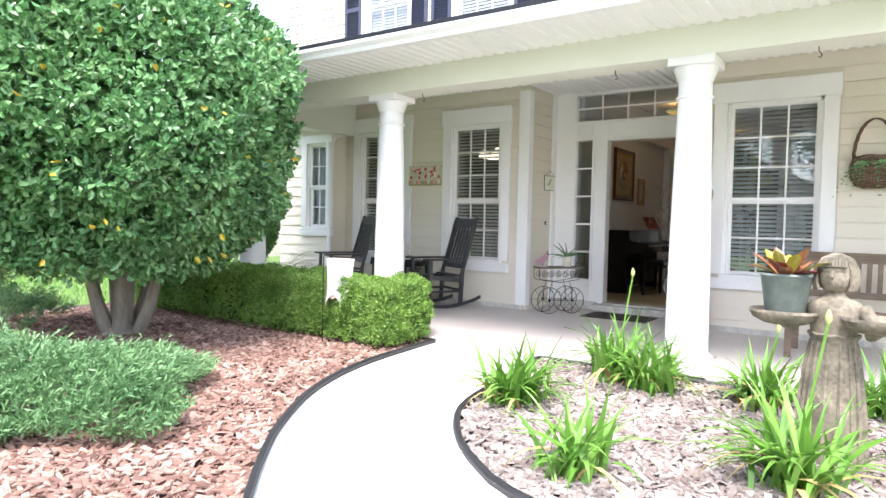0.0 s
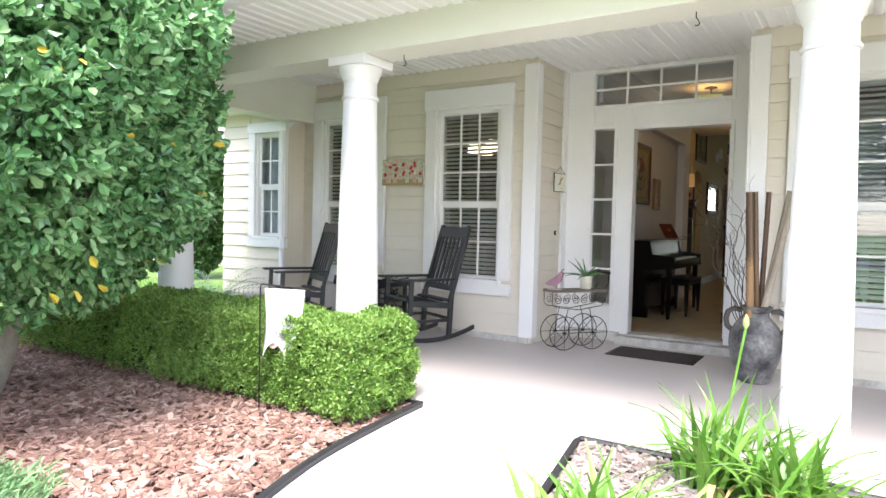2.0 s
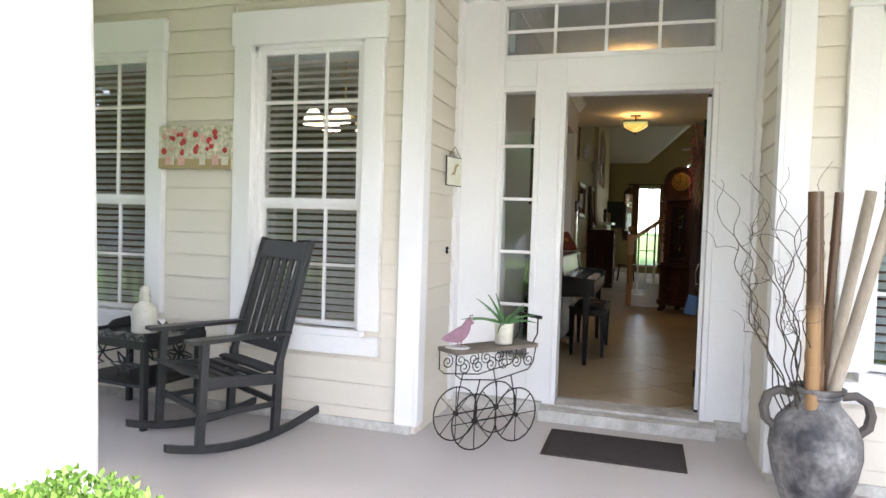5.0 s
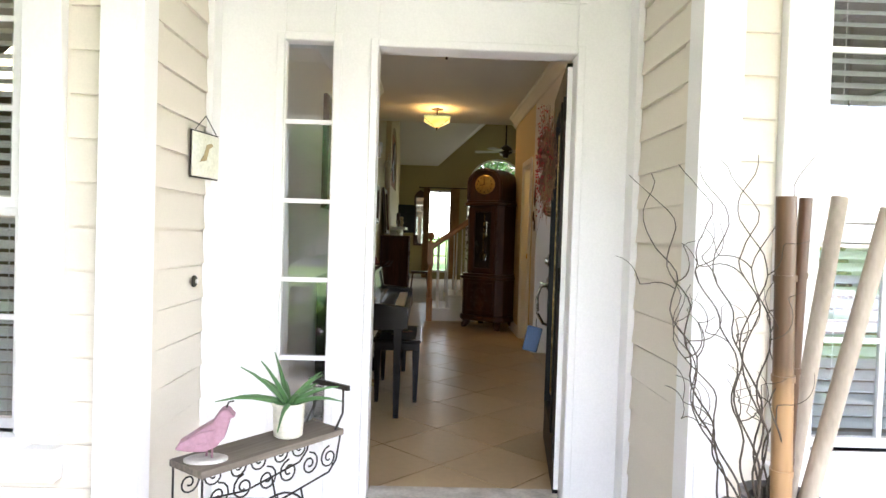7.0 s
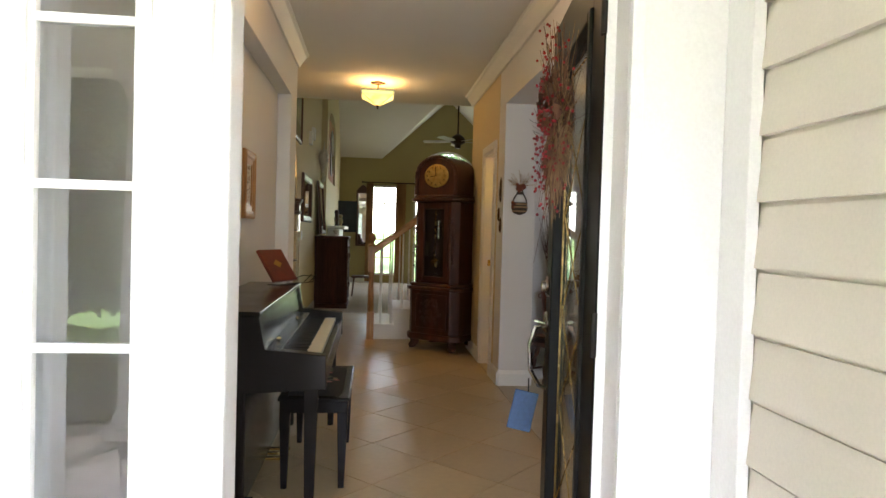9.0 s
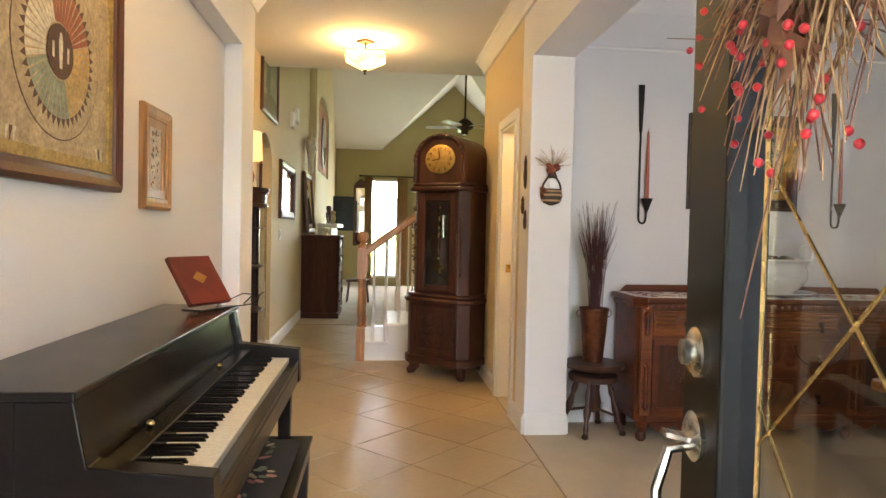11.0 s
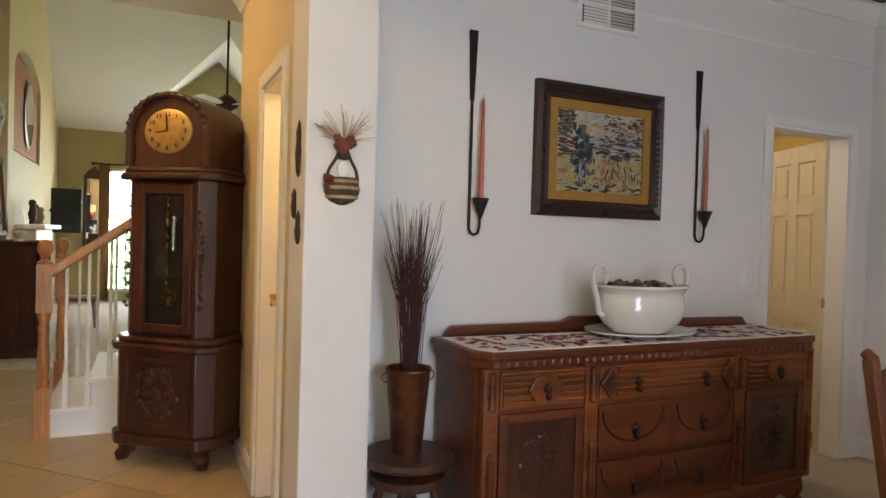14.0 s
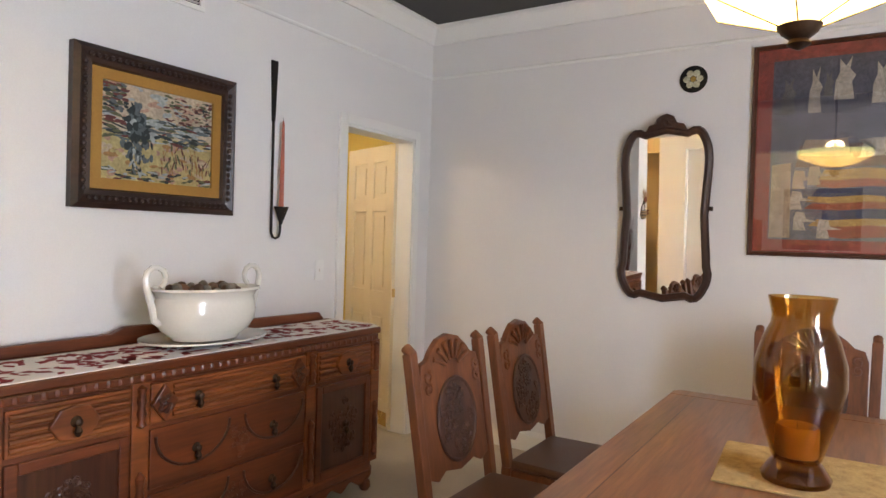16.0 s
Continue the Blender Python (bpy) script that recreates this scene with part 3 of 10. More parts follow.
# hall and living room, west side: doorway, arch, chimney breast
hw = wall_boxes(Shape(), "x", -3.94, -3.79, 12.17, 17.9, FZ, 5.65, [(12.2, 13.45, FZ, 2.47), (13.62, 14.42, FZ, 2.25)])
arc = [(13.62, 2.26), (13.62, 1.98)] + [(14.02 - 0.4 * math.cos(math.pi * k / 14), 1.98 + 0.27 * math.sin(math.pi * k / 14)) for k in range(1, 14)] + [(14.42, 1.98), (14.42, 2.26)]
hw.prism(arc, -3.94, -3.79, Matrix(((0, 0, 1, 0), (1, 0, 0, 0), (0, 1, 0, 0), (0, 0, 0, 1))))
solid("wall_hall_west", hw, WALLT, "tan hall wall with an arched opening", "wall")
br = wall_boxes(Shape(), "x", -3.80, -3.69, 17.9, 22.5, FZ, 5.65, [(18.25, 20.35, 2.29, 3.62)])
br.box(-4.3, -4.2, 18.0, 20.6, 2.1, 4.0).box(-4.2, -3.8, 18.0, 20.6, 2.19, 2.29).box(-4.2, -3.8, 18.15, 18.25, 2.29, 4).box(-4.2, -3.8, 20.35, 20.45, 2.29, 4)
arcn = [(18.25, 3.64), (18.25, 3.25)] + [(19.3 - 1.05 * math.cos(math.pi * k / 14), 3.25 + 0.36 * math.sin(math.pi * k / 14)) for k in range(1, 14)] + [(20.35, 3.25), (20.35, 3.64)]
br.prism(arcn, -3.80, -3.69, Matrix(((0, 0, 1, 0), (1, 0, 0, 0), (0, 1, 0, 0), (0, 0, 0, 1))))
solid("wall_chimney", br, WALLT, "tan chimney wall with an arched niche", "wall")
LW, AW = (-2.92, -2.26, 0.27, 2.5), (-1.85, -0.25, 0.1, 2.5)
CX, RZ, RR = -1.05, 2.6, 0.80
far = wall_boxes(Shape(), "y", 22.5, 22.65, -8.05, 3.5, FZ, 2.56, [LW, AW])
far.box(-8.05, CX - RR, 22.5, 22.65, 2.56, 5.65).box(CX + RR, 3.5, 22.5, 22.65, 2.56, 5.65)
arc = [(CX - RR, 5.65), (CX - RR, RZ)] + [(CX - RR * math.cos(math.pi * k / 20), RZ + RR * math.sin(math.pi * k / 20)) for k in range(1, 20)] + [(CX + RR, RZ), (CX + RR, 5.65)]
far.prism(arc, -22.65, -22.5, Matrix(((1, 0, 0, 0), (0, 0, -1, 0), (0, 1, 0, 0), (0, 0, 0, 1))))
solid("wall_living_far", far, WALLO, "olive living room wall with an arched window", "wall")
vault = Shape()
e0, e1, top, pitch = 22.5, 19.56, 5.6, 0.83
for x0, x1 in ((-3.8, -2.67), (0.57, 3.5)):
    vault.add([(x0, e0, 3.16), (x1, e0, 3.16), (x1, e1, top), (x0, e1, top)], [(0, 1, 2, 3)])
yr = 22.5 - 1.5 / pitch
vault.add([(-2.67, 22.5, 3.16), (CX, 22.5, 4.66), (CX, yr, 4.66), (0.57, 22.5, 3.16), (-2.67, e1, top), (0.57, e1, top)],
          [(0, 1, 2), (3, 2, 1), (0, 2, 4), (2, 5, 4), (2, 3, 5)])
vault.box(-3.94, 3.5, 14.1, e1, top, top + 0.05)
solid("ceiling_living", vault, CEIL, "cream vaulted living room ceiling with a gabled bay", "ceiling")
solid("wall_living_east", Shape().box(1.4, 1.5, 13.3, 22.5, FZ, 5.65), WALLT, "tan living room side wall", "wall")
# rooms seen only through openings
solid("wall_closet", Shape().box(-0.5, -0.4, 12.12, 13.4, FZ, 2.98).box(-1.63, -0.5, 13.2, 13.3, FZ, 2.98).box(-1.63, -0.5, 12.124, 12.16, FZ, 2.98), WALLY, "yellow closet walls", "wall")
solid("wall_kitchen", Shape().box(0.2, 0.3, 12.12, 15.0, FZ, 2.98).box(2.5, 2.6, 12.12, 15.0, FZ, 2.98).box(0.2, 2.6, 15.0, 15.1, FZ, 2.98).box(0.3, 2.5, 13.9, 15, 2.9, 2.98), WALLY, "yellow kitchen passage walls", "wall")
solid("wall_side_room", Shape().box(-7.0, -3.8, 11.0, 11.1, 0.07, 2.98).box(-7.1, -7.0, 7.2, 11.1, 0.07, 2.98), WALLD, "wall of the dim room behind the porch windows, its shade put into the colour", "wall")
solid("wall_alcove", Shape().box(-4.75, -4.65, 12.17, 14.9, FZ, 2.98).box(-4.7, -3.94, 14.85, 14.9, FZ, 2.98), WALLT, "tan wall of the alcove beyond the arch", "wall")

# baseboards, crown, casings
BASE = [(0, 0), (0.016, 0), (0.016, 0.10), (0.009, 0.118), (0.004, 0.13), (0, 0.13)]
CROWN = [(0, 0), (0.018, 0.0), (0.03, 0.025), (0.075, 0.085), (0.095, 0.095), (0.095, 0.115), (0, 0.115)]


def run(name, a, b, prof, material, label, kind="trim"):
    return solid(name, Shape().sweep([a, b], prof), material, label, kind)


for a, b in (((-3.55, 11.80), (-3.55, 12.17)), ((PX, 7.92), (PX, 11.80)), ((PX, 11.80), (-3.55, 11.80)),
             ((-3.79, 14.42), (-3.79, 17.9)), ((-3.69, 17.9), (-3.69, 22.5)), ((-3.69, 22.5), (-2.92, 22.5)), ((-3.94, 14.42), (-3.79, 14.42))):
    run("baseboard", (*a, FZ), (*b, FZ), BASE, TRIMIN, "white baseboard along the wall", "baseboard")
for a, b in (((-1.765, 12.05), (-1.765, 11.71)), ((-1.765, 11.71), (-1.49, 11.71)), ((-1.49, 11.71), (-1.49, 11.98)), ((-1.765, 13.55), (-1.765, 12.74)),
             ((-1.49, 11.98), (0.97, 11.98)), ((1.83, 11.98), (1.97, 11.98)), ((1.97, 11.98), (1.97, 7.22))):
    run("baseboard", (*a, FZ), (*b, FZ), BASE, TRIMIN, "white baseboard along the wall", "baseboard")
run("trim_crown_west", (-3.55, 7.92, 2.785), (-3.55, 12.17, 2.785), CROWN, TRIMIN, "white crown moulding", "crown moulding")
run("trim_crown_east", (-1.765, 13.55, 2.785), (-1.765, 7.92, 2.785), CROWN, TRIMIN, "white crown moulding", "crown moulding")
run("trim_crown_dining", (-1.49, 11.98, 2.86), (1.97, 11.98, 2.86), CROWN, TRIMIN, "white crown moulding", "crown moulding")
run("trim_crown_dining_side", (1.97, 11.98, 2.86), (1.97, 7.22, 2.86), CROWN, TRIMIN, "white crown moulding", "crown moulding")
RAIL = [(0, 0), (0.008, 0.003), (0.012, 0.012), (0.008, 0.021), (0, 0.024)]
run("trim_picture_rail", (-1.49, 11.98, 2.61), (1.97, 11.98, 2.61), RAIL, TRIMIN, "thin white picture rail", "picture rail")
run("trim_picture_rail_side", (1.97, 11.98, 2.61), (1.97, 7.22, 2.61), RAIL, TRIMIN, "thin white picture rail", "picture rail")
cs = Shape()
for y0, y1 in ((HD[0] - 0.07, HD[0]), (HD[1], HD[1] + 0.07)):
    cs.box(-1.785, -1.762, y0, y1, FZ, HD[3] + 0.07)
cs.box(-1.785, -1.762, HD[0], HD[1], HD[3], HD[3] + 0.07)
cs.box(-1.77, -1.62, HD[0], HD[0] + 0.02, FZ, HD[3]).box(-1.77, -1.62, HD[1] - 0.02, HD[1], FZ, HD[3]).box(-1.77, -1.62, HD[0], HD[1], HD[3] - 0.02, HD[3])
solid("trim_hall_door", cs, TRIMIN, "cream door casing in the hall", "door casing", bevel=0.004)
cs = Shape()
cs.box(KD[0] - 0.06, KD[0], 11.962, 11.984, FZ, KD[3] + 0.06).box(KD[1], KD[1] + 0.06, 11.962, 11.984, FZ, KD[3] + 0.06).box(KD[0], KD[1], 11.962, 11.984, KD[3], KD[3] + 0.06)
cs.box(KD[0], KD[0] + 0.018, 11.97, 12.13, FZ, KD[3]).box(KD[1] - 0.018, KD[1], 11.97, 12.13, FZ, KD[3]).box(KD[0], KD[1], 11.97, 12.13, KD[3] - 0.018, KD[3])
# Near-black plate: the shade inside the clock case, put into its colour.
solid("trim_kitchen_door", cs, TRIMIN, "white door casing in the dining room", "door casing", bevel=0.004)


# ---------------------------------------------------------------- windows and blinds
def sash_window(name, x0, x1, z0, z1, y, split, cols, up, low, label, casing=0.13, top=0.21, sill=0.15, wall=0.15):
    w = tagged(new(name), label, "window", kind="structure")
    fr = Shape()
    if casing:
        fr.box(x0 - casing, x0, y - 0.035, y + 0.02, z0, z1).box(x1, x1 + casing, y - 0.035, y + 0.02, z0, z1)
        fr.box(x0 - casing - 0.015, x1 + casing + 0.015, y - 0.045, y + 0.02, z1, z1 + top)
        fr.box(x0 - casing - 0.01, x1 + casing + 0.01, y - 0.05, y + 0.02, z0 - sill, z0 - sill + 0.11)
    part("window_frame", fr if casing else fr.box(x0 - 0.01, x0, y - 0.01, y + 0.02, z0, z1), WHITE, w, bevel=0.004)
    part("window_sill", Shape().box(x0 - 0.03, x1 + 0.03, y - 0.055, y + 0.06, z0 - 0.04, z0), WHITE, w, bevel=0.004)
    jam = Shape().box(x0, x0 + 0.025, y, y + wall, z0, z1).box(x1 - 0.025, x1, y, y + wall, z0, z1).box(x0, x1, y, y + wall, z1 - 0.025, z1)
    part("jamb", jam, WHITE, w)
    for nm, za, zb, rows, yy in (("upper_sash", split, z1 - 0.025, up, y + 0.025), ("lower_sash", z0, split, low, y + 0.05)):
        if rows == 0:
            continue
        s = Shape()
        a, b = x0 + 0.025, x1 - 0.025
        e = 0.035
        s.box(a, a + e, yy, yy + 0.025, za, zb).box(b - e, b, yy, yy + 0.025, za, zb).box(a + e, b - e, yy, yy + 0.025, za, za + e).box(a + e, b - e, yy, yy + 0.025, zb - e * 0.8, zb)
        cw, rh = (b - a - 2 * e) / cols, (zb - za - 1.8 * e) / rows
        for i in range(1, cols):
            s.box(a + e + i * cw - 0.009, a + e + i * cw + 0.009, yy + 0.002, yy + 0.022, za + e, zb - e * 0.8)
        for j in range(1, rows):
            s.box(a + e, b - e, yy + 0.003, yy + 0.021, za + e + j * rh - 0.009, za + e + j * rh + 0.009)
        sash = part(nm, s, WHITE, w)
        me = Shape().box(0, cw - 0.012, -0.002, 0.002, 0, rh - 0.012).mesh("pane", WGLASS)
        for i in range(cols):
            for j in range(rows):
                p = new("pane", me)
                p.parent = sash
                p.location = (a + e + i * cw + 0.006, yy + 0.012, za + e + j * rh + 0.006)
                p.visible_shadow = False
    return w


def blind(x0, x1, z0, z1, y, label, pitch=0.044, tilt=33):
    b = thing("window_blind", pose((x0 + x1) / 2, y, z1), label, "window blind", "blinds behind the windows")
    w = (x1 - x0) / 2 - 0.03
    part("headrail", Shape().box(-w, w, -0.03, 0.03, -0.05, 0), BLIND, b, bevel=0.003)
    part("bottom_rail", Shape().box(-w, w, -0.025, 0.025, z0 - z1 + 0.01, z0 - z1 + 0.03), BLIND, b, bevel=0.003)
    t = radians(tilt)
    c, s = 0.024 * math.cos(t), 0.024 * math.sin(t)
    me = Shape().add([(-w, -c, -s), (w, -c, -s), (w, 0, 0.003), (-w, 0, 0.003), (w, c, s), (-w, c, s), (-w, -c, -s - 0.003), (w, -c, -s - 0.003), (w, c, s - 0.003), (-w, c, s - 0.003)],
                     [(0, 1, 2, 3), (3, 2, 4, 5), (6, 9, 8, 7), (0, 6, 7, 1), (4, 8, 9, 5)]).mesh("slat", BLIND)
    z = -0.075
    while z > z0 - z1 + 0.04:
        o = new("slat", me)
        o.parent, o.location = b, (0, 0, z)
        z -= pitch
    for k in (-0.28, 0.28):
        part("cord", Shape().tube([(k, -0.028, -0.04), (k, -0.028, z0 - z1 + 0.02)], 0.0015, 4), BLIND, b)
    return b


sash_window("window_1", *W1, 7.03, 1.36, 3, 3, 2, "white sash window with muntins on the porch wall")
sash_window("window_2", *W2, 7.03, 1.36, 3, 3, 2, "white sash window with muntins beside the rocking chair")
sash_window("window_3", *W3, 7.03, 1.36, 3, 3, 2, "white sash window with muntins beside the large jar")
for q, lb in ((W1, "white slatted blind, open, in the first porch window"), (W2, "white slatted blind, open, behind the rocking chair"), (W3, "white slatted blind, open, in the dining room window")):
    blind(q[0], q[1], q[2], q[3] - 0.03, 7.15, lb)
sash_window("window_4", *UW1, 7.33, 4.3, 3, 2, 2, "white upstairs sash window between dark shutters", casing=0.06, top=0.08, sill=0.1)
sash_window("window_5", *UW2, 7.33, 4.3, 3, 2, 2, "white upstairs sash window between dark shutters", casing=0.06, top=0.08, sill=0.1)
sash_window("window_6", *WW, 6.69, 1.55, 2, 2, 2, "white sash window on the wing wall", casing=0.11, top=0.12, sill=0.13)
for q in (UW1, UW2):
    blind(q[0], q[1], q[2], q[3] - 0.03, 7.46, "white slatted blind in the upstairs window", tilt=50)
blind(WW[0], WW[1], WW[2], WW[3] - 0.02, 6.81, "white slatted blind, closed, in the wing window", tilt=82)


def shutter(x0, x1, z0, z1, y):
    s = thing("window_shutter", pose((x0 + x1) / 2, y, z0), "slate blue louvred shutter beside the upstairs window", "shutter", "upstairs shutters")
    w, h = (x1 - x0) / 2, z1 - z0
    part("shutter_frame", Shape().box(-w, -w + 0.05, -0.03, 0, 0, h).box(w - 0.05, w, -0.03, 0, 0, h).box(-w + 0.05, w - 0.05, -0.03, 0, 0, 0.09).box(-w + 0.05, w - 0.05, -0.03, 0, h - 0.08, h).box(-w + 0.05, w - 0.05, -0.03, 0, h * 0.48, h * 0.48 + 0.07), SHUTTER, s, bevel=0.003)
    me = Shape().box(-w + 0.05, w - 0.05, -0.004, 0.004, -0.022, 0.022, pose(0, 0, 0, 35)).mesh("slat", SHUTTER)
    z = 0.11
    while z < h - 0.1:
        o = new("slat", me)
        o.parent, o.location = s, (0, -0.015, z)
        z += 0.042


for a, b in ((-7.33, -6.99), (-6.06, -5.73), (-5.66, -5.32), (-4.32, -3.98)):
    shutter(a, b, 3.5, 5.12, 7.335)


# ---------------------------------------------------------------- columns
def column(x, y, label):
    c = thing("porch_column", pose(x, y, 0), label, "column", "porch columns")
    part("plinth", Shape().box(-0.19, 0.19, -0.19, 0.19, 0, 0.075), WHITE, c, bevel=0.006)
    part("base", Shape().lathe([(0.175, 0.075), (0.185, 0.09), (0.188, 0.105), (0.18, 0.125), (0.165, 0.135), (0.162, 0.15)], 36), WHITE, c, smooth=True)
    sh = [(0.155 - 0.035 * (k / 12) ** 1.6, 0.15 + k * 1.88 / 12) for k in range(13)]
    part("shaft", Shape().lathe(sh, 36), WHITE, c, smooth=True)
    part("capital", Shape().lathe([(0.118, 2.03), (0.132, 2.035), (0.134, 2.05), (0.121, 2.065), (0.119, 2.165), (0.128, 2.172), (0.134, 2.19), (0.148, 2.225), (0.156, 2.25), (0.156, 2.262)], 36), WHITE, c, smooth=True)
    part("abacus", Shape().box(-0.166, 0.166, -0.166, 0.166, 2.262, 2.325), WHITE, c, bevel=0.006)


column(-6.45, 4.88, "white round porch column at the wing end")
column(-4.32, 4.88, "white round porch column behind the hedge")
column(-1.39, 4.88, "white round porch column above the lilies")

# ---------------------------------------------------------------- plants
rng = np.random.default_rng(7)


def unit(a):
    return a / np.maximum(np.linalg.norm(a, axis=-1, keepdims=True), 1e-9)


def leaf_cloud(pos, out, size, ratio, flat, fold=0.25, spread=1.0):
    """Folded leaves at pos, tips pointing along out with scatter: two quads a leaf when flat is 0, one when 1."""
    n = len(pos)
    d = unit(out + rng.normal(0, 0.45 * spread, (n, 3)))
    r = unit(np.cross(d, rng.normal(0, 1, (n, 3))))
    u = np.cross(r, d)
    L = (size * rng.uniform(0.7, 1.25, n))[:, None]
    W = L * ratio
    if flat:
        v = np.stack([pos, pos + d * L * 0.5 + r * W * 0.5, pos + d * L, pos + d * L * 0.5 - r * W * 0.5], 1)
        f = np.arange(n * 4).reshape(n, 4)
    else:
        mid, tip = pos + d * L * 0.55 - u * L * 0.05, pos + d * L - u * L * 0.16
        v = np.stack([pos, pos + d * L * 0.3 + r * W * 0.38 + u * W * fold, pos + d * L * 0.72 + r * W * 0.5 + u * W * fold - u * L * 0.06, tip, pos + d * L * 0.72 - r * W * 0.5 + u * W * fold - u * L * 0.06, pos + d * L * 0.3 - r * W * 0.38 + u * W * fold, mid], 1)
        b = np.arange(n)[:, None] * 7
        f = np.concatenate([b + np.array([0, 1, 2, 6]), b + np.array([6, 2, 3, 3])[:4], b + np.array([0, 6, 4, 5]), b + np.array([6, 3, 4, 4])], 1).reshape(-1, 4)
    return v.reshape(-1, 3), f


def cloud_mesh(name, v, f, material, parent, label=""):
    me = bpy.data.meshes.new(name)
    faces = [tuple(q) if q[2] != q[3] else tuple(q[:3]) for q in f.tolist()]
    me.from_pydata(v.tolist(), [], faces)
    me.materials.append(material)
    me.update()
    ob = new(name, me)
    ob.parent = parent
    if label:
        tagged(ob, label)
    return ob


LEAF_TREE = leaf_mat("holly_leaf", (0.045, 0.13, 0.045), (0.13, 0.29, 0.105), (0.29, 0.46, 0.21), 0.24, 0.25)
LEAF_YELLOW = mat("yellowed_leaf", (0.55, 0.42, 0.04), (0.45, 0.30, 0.03), 0.5)
LEAF_BOX = leaf_mat("boxwood_leaf", (0.06, 0.14, 0.02), (0.18, 0.32, 0.055), (0.34, 0.50, 0.14), 0.5, 0.3, 3.0)
LEAF_JUN = leaf_mat("juniper_needle", (0.05, 0.13, 0.045), (0.13, 0.26, 0.10), (0.25, 0.40, 0.18), 0.55, 0.2)
LEAF_LILY = leaf_mat("lily_leaf", (0.08, 0.20, 0.025), (0.15, 0.32, 0.05), (0.26, 0.45, 0.10), 0.35, 0.3, 5.0)
LEAF_FAR = leaf_mat("far_tree_leaf", (0.02, 0.055, 0.012), (0.04, 0.10, 0.022), (0.08, 0.16, 0.04), 0.5, 0.2, 0.6)
BARK = mat("grey_bark", (0.30, 0.26, 0.21), (0.19, 0.165, 0.135), 0.9, scale=10, fine=60, bump=0.6, depth=0.01, stretch=(1, 1, 0.3))


def sphere_points(n):
    return unit(rng.normal(0, 1, (n, 3)))


def round_tree(x, y):
    t = thing("holly_tree", pose(x, y, -0.06), "round clipped evergreen tree with glossy leaves", "tree")
    tr = Shape()
    stems = [((-0.10, 0.03), (-0.55, 0.15, 1.0), (-0.9, 0.2, 1.7)), ((0.08, -0.06), (0.45, -0.25, 1.0), (0.8, -0.5, 1.9)), ((0.02, 0.09), (0.1, 0.5, 1.1), (0.2, 0.9, 2.0)),
             ((-0.02, -0.1), (-0.15, -0.5, 1.0), (-0.3, -0.9, 1.9)), ((0.03, 0.0), (0.15, 0.05, 1.2), (0.1, 0.1, 2.6)), ((0.12, 0.06), (0.6, 0.3, 1.05), (1.0, 0.5, 1.8))]
    for (ax, ay), b, c in stems:
        pts = [(ax, ay, 0.0), (ax * 1.3 + b[0] * 0.15, ay * 1.3 + b[1] * 0.15, 0.3), (b[0] * 0.55, b[1] * 0.55, 0.65), b, ((b[0] + c[0]) / 2, (b[1] + c[1]) / 2, (b[2] + c[2]) / 2), c]
        tr.tube(pts, 0.075, 9, 0.02)
        for k in range(4):
            q = Vector(b).lerp(Vector(c), k / 4)
            e = q + Vector(rng.uniform(-0.6, 0.6, 3).tolist()) + Vector((0, 0, 0.3))
            tr.tube([q, q.lerp(e, 0.5) + Vector((0, 0, 0.06)), e], 0.022, 6, 0.006)
    tr.lathe([(0.26, -0.02), (0.2, 0.03), (0.13, 0.12), (0.06, 0.2)], 12)
    part("trunk", tr, BARK, t, "pale grey multi-stemmed trunk", smooth=True)
    n = 21000
    d = sphere_points(n)
    lump = np.array([noise.noise(Vector((p * 2.3).tolist())) * 0.13 + noise.noise(Vector((p * 6.0).tolist())) * 0.07 for p in d])
    depth = rng.random(n) ** 1.8 * 0.32
    rad = (1.0 + lump - depth)[:, None]
    c = np.array([0.35, -0.3, 1.97])
    p = c + d * rad * np.array([1.54, 1.54, 1.56])
    keep = p[:, 2] > 0.60 + 0.25 * rng.random(n)
    p, d = p[keep], d[keep]
    k = 6
    tips = np.repeat(p, k, 0) + rng.normal(0, 0.018, (len(p) * k, 3))
    dirs = np.repeat(d, k, 0) * 0.7 + unit(rng.normal(0, 1, (len(p) * k, 3))) * 1.0
    v, f = leaf_cloud(tips, unit(dirs), 0.064, 0.56, 0, 0.2, 0.5)
    cloud_mesh("crown", v, f, LEAF_TREE, t, "dense crown of glossy dark green leaves")
    yp = c + sphere_points(150) * 1.56
    yp = yp[yp[:, 2] > 0.7]
    v, f = leaf_cloud(yp, unit(yp - c), 0.07, 0.5, 0, 0.2, 1.0)
    cloud_mesh("yellow_leaf", v, f, LEAF_YELLOW, t, "scattered yellowed leaves")
    return t


round_tree(-6.12, 3.1)


